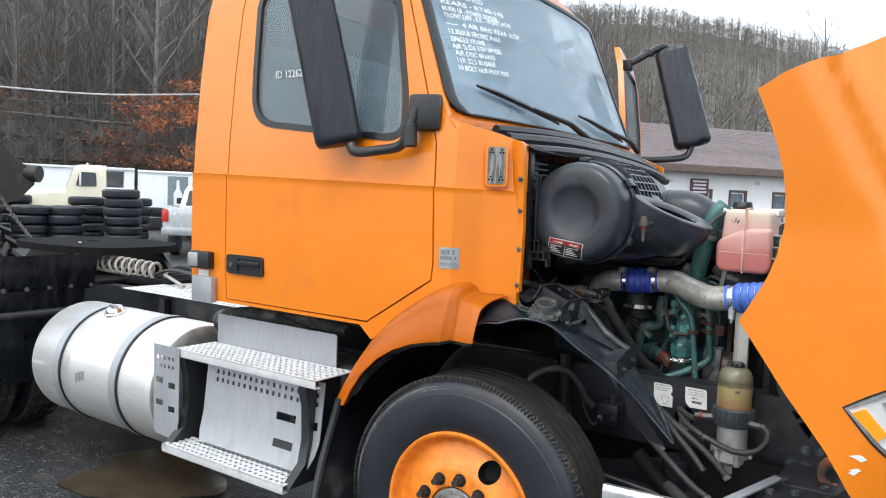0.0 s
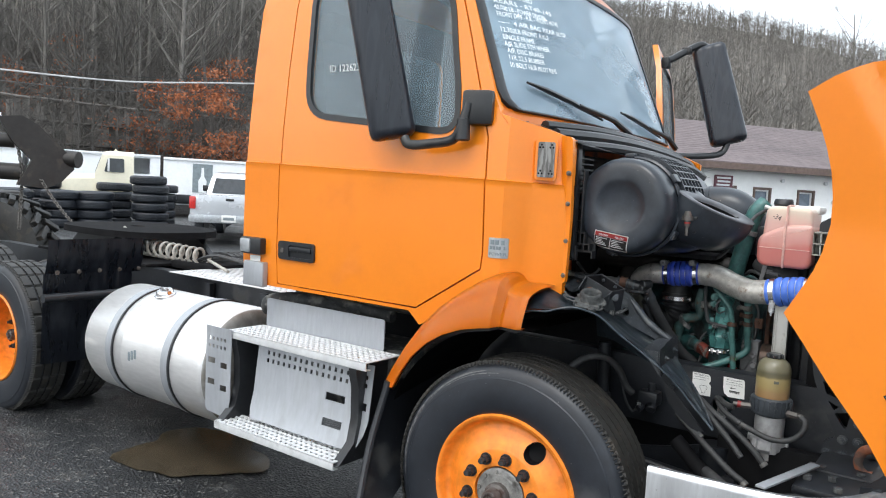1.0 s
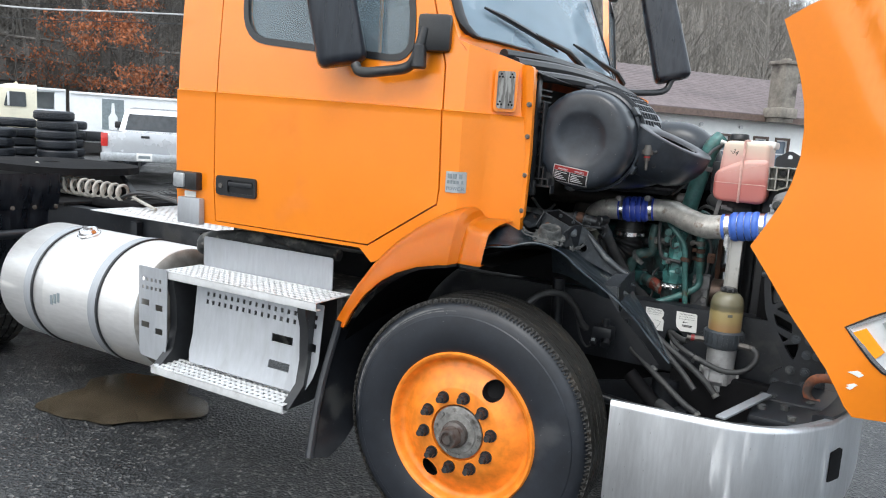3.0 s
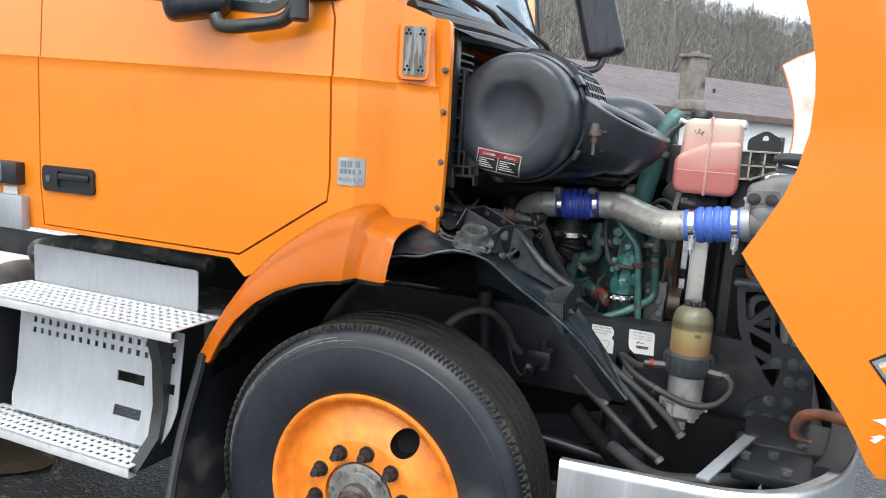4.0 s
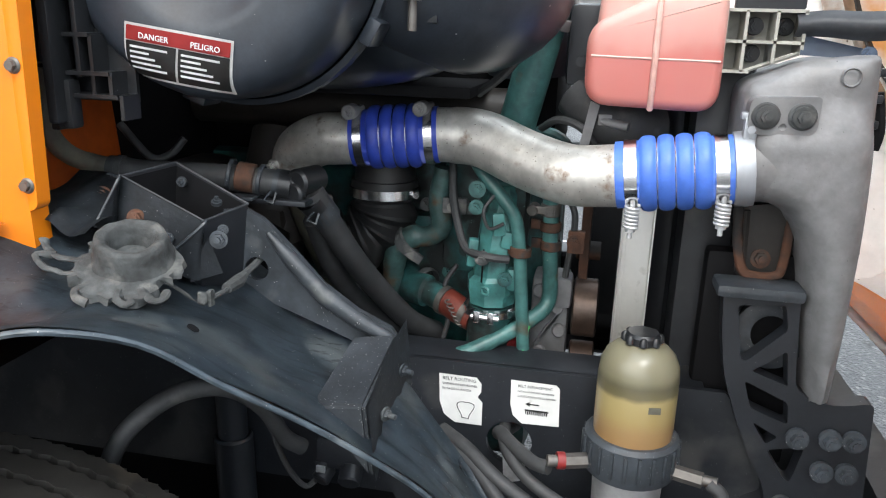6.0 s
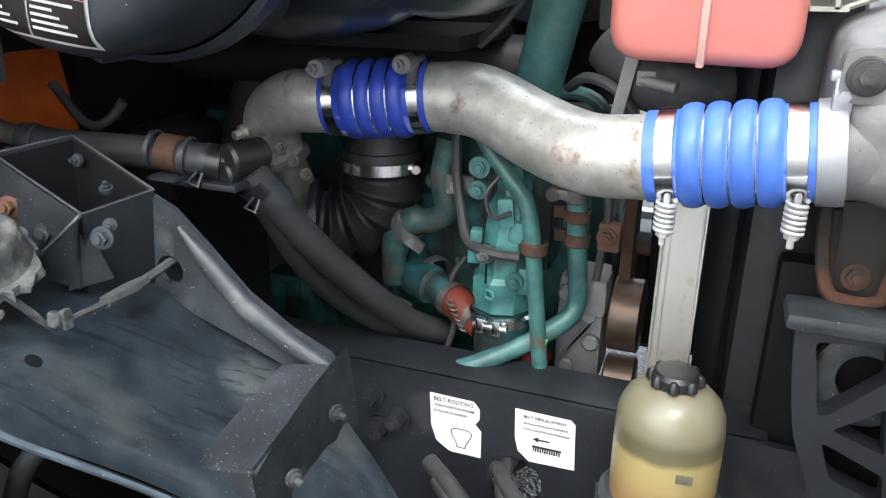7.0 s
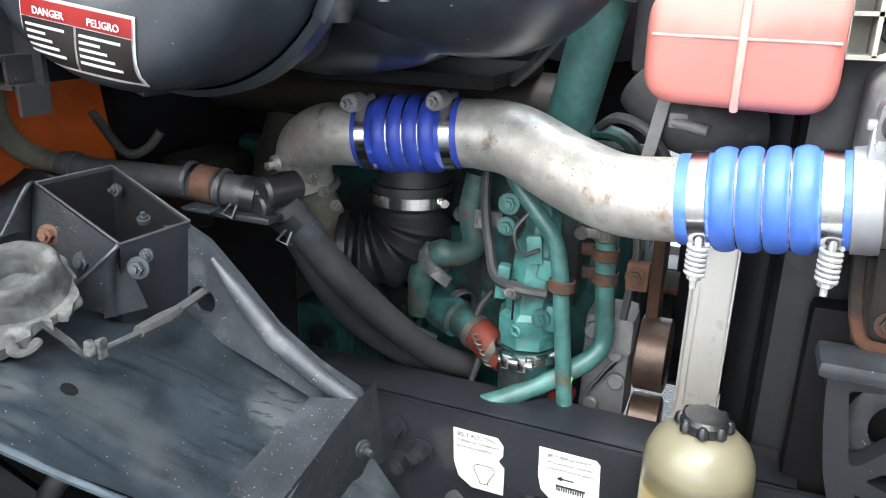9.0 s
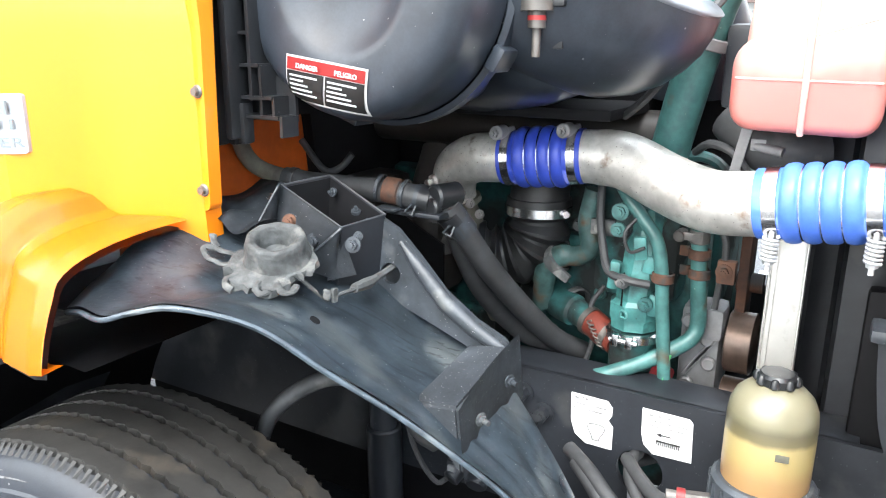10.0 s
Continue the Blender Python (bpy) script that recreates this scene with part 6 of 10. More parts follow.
add_grid(bm, lambda u, v: (-3.40 + 0.03 * math.sin(4 * u) - 0.09 * v, -0.03 + 0.62 * u + 0.03 * v, 0.975 - 0.60 * v), 10, 8, 0.012)
flap = part("quarter_flap", bm, MIRRORP, truck, "black rubber flap ahead of the drive wheels")
for i in range(5):
    bm = bmesh.new()
    add_hexbolt(bm, (-3.345, 0.03 + 0.14 * i, 0.99), (1, 0, 0), 0.010, 0.008)
    part("flap_bolt", bm, GALV, flap)
bm = bmesh.new()
add_tube(bm, [(-3.34, -0.06, 0.83), (-3.34, 0.70, 0.83)], 0.028, 14)
part("flap_bar", bm, BLACKM, flap, "black flap support tube")


# ---- engine bay ----
# air cleaner
AX = Vector((0.225, 0.0, 1.615))
cleaner = thing("air_cleaner", "", "")
cleaner.parent = truck


def lathe_y(prof, n=56, cx=AX.x, cz=AX.z):
    """Turn (radius, y) round an axis that runs along y."""
    bm = bmesh.new()
    add_lathe(bm, prof, n, Matrix(((1, 0, 0, cx), (0, 0, 1, 0), (0, 1, 0, cz), (0, 0, 0, 1))))
    return bm


FACE = [(0.0, 0.4530), (0.030, 0.4525), (0.055, 0.4500), (0.075, 0.4455), (0.088, 0.4405), (0.097, 0.4360), (0.104, 0.4332), (0.112, 0.4322), (0.150, 0.4325), (0.166, 0.4350), (0.177, 0.4410), (0.185, 0.4520), (0.190, 0.470)]
bm = lathe_y(FACE + [(0.192, 0.53), (0.192, 0.545)], 72)
part("cover", bm, CLEANER, cleaner, "round black plastic air cleaner cover")
bm = lathe_y([(0.195, 0.545), (0.203, 0.55), (0.203, 0.572), (0.195, 0.577), (0.186, 0.58), (0.182, 0.62), (0.18, 1.05), (0.16, 1.08), (0, 1.08)])
canister = part("body", bm, CLEANER, cleaner, "black air cleaner canister")
for k in range(9):                             # raised grid on the canister
    a = radians(16 + 9.5 * k)
    bm = bmesh.new()
    add_box(bm, (AX.x + 0.194 * math.cos(a), 0.70, AX.z + 0.194 * math.sin(a)), (0.044, 0.24, 0.005), 0.0, pose(0, 0, 0, 0, -math.degrees(a), 0))
    part("canister_rib", bm, CLEANER, canister)
for y in (0.585, 0.625, 0.665, 0.705, 0.745, 0.785, 0.82):
    bm = bmesh.new()
    arc = [(AX.x + 0.195 * math.cos(radians(a)), y, AX.z + 0.195 * math.sin(radians(a))) for a in range(12, 100, 4)]
    rows = [[bm.verts.new((AX.x + r * math.cos(radians(a)), yy, AX.z + r * math.sin(radians(a)))) for r, yy in ((0.178, y - 0.003), (0.216, y - 0.003), (0.216, y + 0.003), (0.178, y + 0.003))] for a in range(12, 100, 4)]
    for q, w in zip(rows, rows[1:]):
        for j in range(3):
            bm.faces.new((q[j], q[j + 1], w[j + 1], w[j]))
    part("canister_rib", bm, CLEANER, canister)
for a in (35, 95, 150, 250, 330):
    bm = bmesh.new()
    c = Vector((AX.x + 0.205 * math.cos(radians(a)), 0.56, AX.z + 0.205 * math.sin(radians(a))))
    add_box(bm, c, (0.035, 0.05, 0.018), 0.004, pose(0, 0, 0, 0, 90 - a, 0))
    part("cover_clip", bm, CLEANER, canister)
LC, LU, LV = Vector((0.528, 0.650, 1.632)), Vector((0.104, 0.098, -0.050)), Vector((-0.016, 0.060, 0.020))


def lip(r, a, drop=0.0, back=0.0):
    c, s = math.cos(a), math.sin(a)
    c = c * (1.0 if c > 0 else 0.92)
    p = LC + LU * (r * c) + LV * (r * s * (0.85 + 0.15 * c))
    return p + Vector((-0.25 * drop - back, 0.05 * drop, -drop))


def loft(rows):
    for q, w in zip(rows, rows[1:]):
        for k in range(len(q)):
            bm.faces.new((q[k], q[(k + 1) % len(q)], w[(k + 1) % len(q)], w[k]))


ANG = [2 * math.pi * k / 40 for k in range(40)]
bm = bmesh.new()                               # tapering intake snout
loft([[bm.verts.new(lip(r, a, d, b)) for a in ANG] for r, d, b in ((1.14, 0.0, 0), (1.15, 0.010, 0), (1.15, 0.030, 0.002), (1.13, 0.055, 0.008), (1.08, 0.080, 0.018), (0.99, 0.105, 0.030), (0.85, 0.126, 0.045), (0.64, 0.142, 0.060), (0.36, 0.150, 0.070), (0.05, 0.153, 0.075))])
add_tube(bm, spline([(0.26, 0.79, 1.585), (0.35, 0.745, 1.572), (0.43, 0.70, 1.556), (0.50, 0.69, 1.545)], 6), [0.170 - 0.092 * (k / 18) ** 1.3 for k in range(19)], 32)
snout = part("snout", bm, CLEANER, cleaner, "black plastic intake snout", 60)
bm = bmesh.new()
loft([[bm.verts.new(lip(r, a) + Vector((0, 0, h))) for a in ANG] for r, h in ((1.135, -0.004), (1.17, 0.0), (1.15, 0.003), (0.98, 0.003), (0.76, 0.001), (0.70, -0.004), (0.68, -0.012))])
part("intake_lip", bm, LIPGREY, snout, "grey rim of the intake opening, sky sheen painted in", 60)
bm = bmesh.new()
rows = [[bm.verts.new(lip(r, a, d)) for a in ANG] for r, d in ((0.70, 0.004), (0.64, 0.03), (0.56, 0.06))]
loft(rows)
bm.faces.new(rows[-1])
part("intake_throat", bm, DARK, snout)
bm = bmesh.new()
add_tube(bm, spline([(0.34, 1.02, 1.615), (0.42, 1.01, 1.635), (0.50, 1.015, 1.625), (0.555, 1.03, 1.57), (0.565, 1.05, 1.45)], 6), 0.086, 28)
add_lathe(bm, [(0.086, 0), (0.092, 0.002), (0.092, 0.016), (0.086, 0.018)], 32, along((0.405, 1.011, 1.631), (0.43, 1.011, 1.637)), True)
part("intake_elbow", bm, CLEANER, cleaner, "grey-black rubber intake elbow")
bm = bmesh.new()
add_cyl(bm, (0.452, 0.560, 1.610), (0.452, 0.560, 1.590), 0.017, 16)
add_cyl(bm, (0.452, 0.560, 1.592), (0.452, 0.560, 1.574), 0.022, 16)
add_cyl(bm, (0.452, 0.560, 1.576), (0.452, 0.560, 1.552), 0.012, 12)
add_cyl(bm, (0.452, 0.560, 1.553), (0.452, 0.560, 1.515), 0.006, 10)
gauge = part("restriction_gauge", bm, GALV, cleaner, "small metal restriction gauge")
bm = bmesh.new()
add_box(bm, (0.452, 0.585, 1.585), (0.075, 0.05, 0.012), 0.003)
add_box(bm, (0.452, 0.60, 1.55), (0.055, 0.03, 0.05), 0.004)
part("gauge_bracket", bm, BLACKP, gauge)
bm = bmesh.new()
add_cyl(bm, (0.452, 0.560, 1.568), (0.452, 0.560, 1.562), 0.0125, 14)
part("gauge_band", bm, REDINK, gauge)

# warning sticker on the cover
CH = Vector((0.991, 0.0, -0.135))
CV = Vector((0.135, -0.06, 0.989))


def cover_put(dx, dz):
    """A point on the cover's face; it curves back towards its rim."""
    p = Vector((0.197, 0, 1.476)) + CH * dx + CV * dz
    r = math.hypot(p.x - AX.x, p.z - AX.z)
    y = lerp(FACE + [(0.3, 0.5)], r)
    return Vector((p.x, y, p.z))


def sticker_piece(name, x0, z0, x1, z1, off, material, parent, label=""):
    bm = bmesh.new()
    add_grid(bm, lambda u, v: cover_put(x0 + (x1 - x0) * u, z0 + (z1 - z0) * v) + Vector((0, -off, 0)), 10, 6, 0.0006)
    return part(name, bm, material, parent, label)


st = sticker_piece("warning_sticker", -0.071, -0.032, 0.071, 0.032, 0.002, LABELW, cleaner, "red, black and white warning sticker")
sticker_piece("black_field", -0.068, -0.029, -0.0015, 0.011, 0.0034, INK, st)
sticker_piece("black_field", 0.0015, -0.029, 0.068, 0.011, 0.0034, INK, st)
sticker_piece("red_band", -0.068, 0.012, 0.068, 0.029, 0.0034, REDINK, st)
for x0 in (-0.062, 0.006):
    for k in range(5):
        sticker_piece("print_bar", x0, 0.0035 - 0.0062 * k, x0 + 0.050 - 0.008 * ((k * 3) % 4), 0.0062 - 0.0062 * k, 0.0046, WHITEINK, st)
for text, x0 in (("DANGER", -0.050), ("PELIGRO", 0.018)):
    p = cover_put(x0, 0.0155) + Vector((0, -0.006, 0))
    m = Matrix((CH, -CH.cross(CV) * -1, CV)).transposed()
    m = Matrix((CH, CV, CH.cross(CV))).transposed().to_4x4()
    m.translation = p
    words(text, 0.0098, WHITEINK, st, m, "sticker_lettering", 0.0003)

# coolant tank
PINK = bpy.data.materials.new("translucent_coolant_tank")
PINK.use_nodes = True
_n, _l = PINK.node_tree.nodes, PINK.node_tree.links
_p = _n["Principled BSDF"]
_tc, _sep, _rmp, _nz, _ad = _n.new("ShaderNodeTexCoord"), _n.new("ShaderNodeSeparateXYZ"), _n.new("ShaderNodeValToRGB"), _n.new("ShaderNodeTexNoise"), _n.new("ShaderNodeMath")
_l.new(_tc.outputs["Object"], _sep.inputs[0]), _l.new(_tc.outputs["Object"], _nz.inputs["Vector"])
_nz.inputs["Scale"].default_value = 14
_ad.operation = "MULTIPLY_ADD"
_ad.inputs[1].default_value = 0.05
_l.new(_nz.outputs[0], _ad.inputs[0]), _l.new(_sep.outputs["Z"], _ad.inputs[2])
_mr = _n.new("ShaderNodeMapRange")
_mr.inputs["From Min"].default_value, _mr.inputs["From Max"].default_value = 1.41, 1.68
_l.new(_ad.outputs[0], _mr.inputs[0]), _l.new(_mr.outputs[0], _rmp.inputs[0])
_e = _rmp.color_ramp.elements
_e[0].position, _e[0].color = 0.0, (0.47, 0.165, 0.140, 1)
_e[1].position, _e[1].color = 1.0, (0.64, 0.57, 0.46, 1)
_k = _e.new(0.38)
_k.color = (0.50, 0.165, 0.145, 1)
_k = _e.new(0.44)
_k.color = (0.54, 0.245, 0.215, 1)
_k = _e.new(0.75)
_k.color = (0.64, 0.40, 0.35, 1)
_l.new(_rmp.outputs[0], _p.inputs["Base Color"])
_p.inputs["Roughness"].default_value, _p.inputs["Subsurface Weight"].default_value, _p.inputs["Subsurface Radius"].default_value = 0.35, 0.25, (0.03, 0.012, 0.01)

coolant = thing("coolant_tank", "", "")
coolant.parent = truck
def moulded(outline, y0, y1, soft):
    """A blow-moulded box: outline in x and z, edges rounded by soft."""
    bm = bmesh.new()
    c = Vector((sum(p[0] for p in outline) / len(outline), sum(p[1] for p in outline) / len(outline)))
    rows = []
    for k in range(13):
        t = k / 12
        if t < 0.4:
            a = t / 0.4 * math.pi / 2
            y, ins = y0 + soft * (1 - math.sin(a)), soft * (1 - math.cos(math.pi / 2 - a))
            y, ins = y0 + soft * (1 - math.cos(a)), soft * (1 - math.sin(a))
        elif t > 0.6:
            a = (1 - t) / 0.4 * math.pi / 2
            y, ins = y1 - soft * (1 - math.cos(a)), soft * (1 - math.sin(a))
        else:
            y, ins = y0 + soft + (y1 - y0 - 2 * soft) * (t - 0.4) / 0.2, 0.0
        ring = grown(outline, -ins) if ins > 1e-4 else outline
        rows.append([bm.verts.new((x, y, z)) for x, z in ring])
    for q, w in zip(rows, rows[1:]):
        for k in range(len(q)):
            bm.faces.new((q[k], q[(k + 1) % len(q)], w[(k + 1) % len(q)], w[k]))
    bm.faces.new(rows[0][::-1]), bm.faces.new(rows[-1])
    return bm


bm = moulded(rounded([(0.672, 1.418), (0.862, 1.413), (0.857, 1.646), (0.690, 1.650)], [0.035, 0.035, 0.03, 0.03]), 0.764, 0.95, 0.018)
part("tank_shell", bm, PINK, coolant, "milky tank half full of pink coolant", 60)
bm = moulded(rounded([(0.669, 1.416), (0.864, 1.411), (0.862, 1.582), (0.768, 1.578), (0.668, 1.530)], [0.038, 0.038, 0.02, 0.03, 0.03]), 0.747, 0.92, 0.016)
part("tank_belly", bm, PINK, coolant, "", 60)
SEAMM = mat("pale_tank_seam", (0.60, 0.36, 0.31), 0.4, 0, 0.08, 20, 90, 0.05)
bm = bmesh.new()
add_tube(bm, [(0.768, 0.760, 1.648), (0.768, 0.758, 1.600), (0.768, 0.750, 1.575), (0.767, 0.744, 1.56), (0.767, 0.744, 1.43), (0.767, 0.752, 1.413)], 0.0045, 8)
part("tank_seam", bm, SEAMM, coolant)
bm = bmesh.new()
add_tube(bm, [(0.768, 0.758, 1.648), (0.768, 0.80, 1.652), (0.768, 0.94, 1.652)], 0.0045, 8)
part("tank_seam", bm, SEAMM, coolant)
bm = bmesh.new()
add_tube(bm, [(0.676, 0.7478, 1.488), (0.72, 0.7468, 1.487), (0.858, 0.7474, 1.485)], 0.0018, 6)
part("level_line", bm, SEAMM, coolant)
bm = bmesh.new()
add_cyl(bm, (0.725, 0.885, 1.640), (0.725, 0.885, 1.655), 0.034, 20)
add_cyl(bm, (0.725, 0.885, 1.653), (0.725, 0.885, 1.678), 0.038, 14, 0.035, 0.004)
part("filler_cap", bm, BLACKP, coolant, "black screw cap")
bm = bmesh.new()
add_box(bm, (0.80, 0.93, 1.640), (0.13, 0.14, 0.03), 0.012)
add_tube(bm, [(0.70, 0.87, 1.63), (0.665, 0.86, 1.645), (0.655, 0.88, 1.62)], 0.008, 8)
part("tank_neck", bm, LABELW, coolant)
m = Matrix(((0.87, 0.5, 0), (0, 0, -1), (-0.3, 0.95, 0))).to_4x4()
m.translation = (0.716, 0.7495, 1.604)
words("-34", 0.026, INK, coolant, m, "handwriting", 0.0004, "black marker handwriting")
bm = bmesh.new()                               # ribbed grey bracket at the tank's side
for x, z0, z1 in ((0.862, 1.470, 1.557), (0.889, 1.472, 1.557), (0.930, 1.485, 1.557), (0.967, 1.500, 1.557)):
    add_box(bm, (x, 0.795, (z0 + z1) / 2), (0.0045, 0.055, z1 - z0))
for z, x1 in ((1.557, 0.969), (1.514, 0.969), (1.472, 0.90)):
    add_box(bm, ((0.86 + x1) / 2, 0.795, z), (x1 - 0.86, 0.055, 0.0045))
add_tube(bm, [(0.895, 0.78, 1.472), (0.967, 0.78, 1.500)], 0.003, 4)
add_plate(bm, [(0.86, 1.472), (0.897, 1.472), (0.967, 1.50), (0.967, 1.557), (0.86, 1.557)], [], 0.005, lambda u, v, w: (u, 0.820 + w, v))
bracket = assembly("bracket_grid", "bracket_rib", bm, GRIDM, coolant, "ribbed grey plastic bracket")
for x, z in ((0.908, 1.536), (0.950, 1.536), (0.908, 1.497)):
    bm = bmesh.new()
    add_cyl(bm, (x, 0.822, z), (x, 0.812, z), 0.013, 16, None, 0.002)
    add_hexbolt(bm, (x, 0.812, z), (0, -1, 0), 0.008, 0.01)
    part("bracket_bolt", bm, BLACKM, bracket)
bm = bmesh.new()
add_plate(bm, rounded([(0.876, 1.560), (0.972, 1.560), (0.972, 1.598), (0.925, 1.624), (0.876, 1.594)], [0.004, 0.004, 0.012, 0.015, 0.012]), [rounded([(0.915, 1.592), (0.935, 1.592), (0.933, 1.606), (0.920, 1.608)], [0.006] * 4, 4)], 0.014, lambda u, v, w: (u, 0.80 + w, v))
part("hood_stop", bm, BLACKM, truck, "black hood stop bracket")
bm = bmesh.new()


def blade(u, v):
    h = (0.016 + 0.004 * math.sin(2.5 * u)) * (1 if u < 0.8 else math.sqrt(max(0.02, 1 - ((u - 0.8) / 0.2) ** 2)))
    return (0.955 + 0.188 * u, 0.775 - 0.018 * math.sin(math.pi * v) - 0.012 * u, 1.538 + 0.006 * u + h * (2 * v - 1) + 0.002 * math.sin(9 * u))


add_grid(bm, blade, 22, 8, 0.006)
part("rubber_seal_flap", bm, LIPGREY, truck, "dusty rubber seal flap")
bm = bmesh.new()
add_grid(bm, lambda u, v: (0.965 + 0.10 * u, 0.765 + 0.01 * v, 1.512 - 0.012 * u + (0.014 - 0.008 * u) * (2 * v - 1)), 6, 3, 0.008)
add_hexbolt(bm, (1.052, 0.76, 1.502), (0, -1, 0), 0.007, 0.01)
part("flap_clip", bm, mat("blue_grey_clip", (0.06, 0.085, 0.13), 0.5), truck, "blue-grey clip under the seal flap")

# charge air pipe with blue hoses
pipe = thing("charge_air_pipe", "", "")
pipe.parent = truck
bm = bmesh.new()
add_tube(bm, spline([(0.167, 0.857, 1.240), (0.165, 0.850, 1.262), (0.180, 0.835, 1.302), (0.222, 0.818, 1.328), (0.265, 0.810, 1.335), (0.310, 0.810, 1.338)], 6), [0.040 + 0.0045 * min(1, k / 14) for k in range(31)], 28)
add_cyl(bm, (0.150, 0.815, 1.285), (0.142, 0.800, 1.280), 0.012, 14, None, 0.003)
add_cyl(bm, (0.142, 0.800, 1.280), (0.139, 0.790, 1.278), 0.007, 6)
part("elbow_pipe", bm, PIPEM, pipe, "dull metal pipe elbow")
# lower pipe section: its shadow is put into the darker tan
bm = bmesh.new()
add_tube(bm, spline([(0.245, 0.925, 1.00), (0.215, 0.895, 1.09), (0.190, 0.880, 1.16), (0.173, 0.866, 1.215), (0.167, 0.858, 1.245)], 6), 0.034, 24)
add_lathe(bm, [(0.034, 0), (0.046, 0.002), (0.046, 0.012), (0.034, 0.014)], 28, along((0.170, 0.862, 1.228), (0.166, 0.856, 1.25)), True)
part("down_pipe", bm, TANPIPE, pipe, "grimy tan outlet pipe, darkened as in shadow")
for k in range(3):
    bm = bmesh.new()
    add_hexbolt(bm, (0.200 + 0.02 * k, 0.815, 1.262 - 0.018 * k), (0.3, -1, 0.2), 0.006, 0.012)
    part("flange_bolt", bm, GALV, pipe)
PATHP = spline([(0.395, 0.823, 1.345), (0.445, 0.825, 1.349), (0.51, 0.815, 1.347), (0.585, 0.785, 1.323), (0.655, 0.752, 1.309), (0.72, 0.735, 1.314), (0.76, 0.730, 1.320)], 6)
bm = bmesh.new()
add_tube(bm, PATHP, [0.0455] * 8 + [0.047] * (len(PATHP) - 8), 32)
part("s_bend_pipe", bm, PIPEM, pipe, "scuffed metal pipe with an s-bend")


def ribbed_hose(p0, p1, r, ribs, material, label):
    p0, p1 = Vector(p0), Vector(p1)
    L = (p1 - p0).length
    prof = [(r, 0.0), (r, 0.20 * L)]
    for k in range(ribs):
        a = 0.2 + 0.6 * k / ribs
        for s in range(9):
            t = s / 8
            prof.append((r + 0.0065 * math.sin(math.pi * t) ** 0.45, L * (a + 0.6 / ribs * t)))
    prof += [(r, 0.80 * L), (r, L), (r - 0.006, L), (r - 0.006, 0.0)]
    bm = bmesh.new()
    add_lathe(bm, prof, 40, along(p0, p1), True)
    h = part("blue_hose", bm, material, pipe, label, 60)
    for k in range(ribs - 1):                  # wire rings in the valleys
        a = 0.2 + 0.6 * (k + 1) / ribs
        bm = bmesh.new()
        add_lathe(bm, [(r + 0.0012 + 0.0018 * math.cos(2 * math.pi * j / 6), a * L + 0.0018 * math.sin(2 * math.pi * j / 6)) for j in range(6)], 36, along(p0, p1), True)
        part("wire_ring", bm, CHROME, h)
    return h


def band_clamp(p, d, r, width=0.016, label="bright band clamp"):
    d = Vector(d).normalized()
    bm = bmesh.new()
    add_lathe(bm, [(r, 0), (r + 0.0022, 0.001), (r + 0.0022, width - 0.001), (r, width)], 40, along(Vector(p) - d * width / 2, Vector(p) + d), True)
    return part("band_clamp", bm, CHROME, pipe, label)


h1a, h1b = Vector((0.290, 0.809, 1.337)), Vector((0.435, 0.825, 1.349))
ribbed_hose(h1a, h1b, 0.0475, 4, BLUEH, "dark blue ribbed silicone hose")
h2a, h2b = Vector((0.728, 0.733, 1.316)), Vector((0.895, 0.722, 1.338))
ribbed_hose(h2a, h2b, 0.0500, 4, BLUEH2, "bright blue ribbed silicone hose")
for f in (0.10, 0.90):
    d = (h1b - h1a).normalized()
    p = h1a.lerp(h1b, f)
    cl = band_clamp(p, d, 0.0478)
    bm = bmesh.new()
    q = p + Vector((-0.008, -0.040, 0.047))
    add_cyl(bm, q + Vector((0, 0.02, 0)), q + Vector((0.0, -0.012, 0)), 0.0125, 16, None, 0.002)
    add_cyl(bm, q + Vector((0, -0.014, 0)), q + Vector((0.0, -0.021, 0)), 0.0075, 6)
    add_cyl(bm, q + Vector((0, -0.02, 0)), q + Vector((0.0, -0.028, 0)), 0.004, 8)
    add_tube(bm, [p + Vector((0, 0.0, 0.0505)), p + Vector((0, -0.018, 0.0485)), q + Vector((0.004, 0.01, 0.002))], 0.006, 6)
    part("clamp_screw", bm, CASTAL, cl)
for f in (0.13, 0.87):
    d = (h2b - h2a).normalized()
    p = h2a.lerp(h2b, f)
    cl = band_clamp(p, d, 0.0503, 0.020)
    q = p + Vector((0.004, -0.040, -0.034))
    bm = bmesh.new()                           # spring loaded bolt
    add_cyl(bm, q + Vector((0, 0, 0.024)), q + Vector((0, 0, -0.054)), 0.0036, 8)
    add_box(bm, q + Vector((0, 0.004, 0.012)), (0.018, 0.012, 0.014), 0.002)
    add_cyl(bm, q + Vector((-0.013, -0.003, 0.024)), q + Vector((0.013, -0.003, 0.024)), 0.0062, 12, None, 0.001)
    add_box(bm, q + Vector((-0.007, -0.004, 0.033)), (0.005, 0.006, 0.022), 0.001)
    add_box(bm, q + Vector((0.007, -0.004, 0.033)), (0.005, 0.006, 0.022), 0.001)
    add_tube(bm, [q + Vector((0.0092 * math.cos(k * 0.6), 0.0092 * math.sin(k * 0.6), -0.004 - 0.034 * k / 63)) for k in range(64)], 0.0026, 6)
    add_cyl(bm, q + Vector((0, 0, -0.037)), q + Vector((0, 0, -0.044)), 0.0075, 6)
    part("clamp_spring", bm, ZINC, cl)
bm = bmesh.new()
d = (h2b - h2a).normalized()
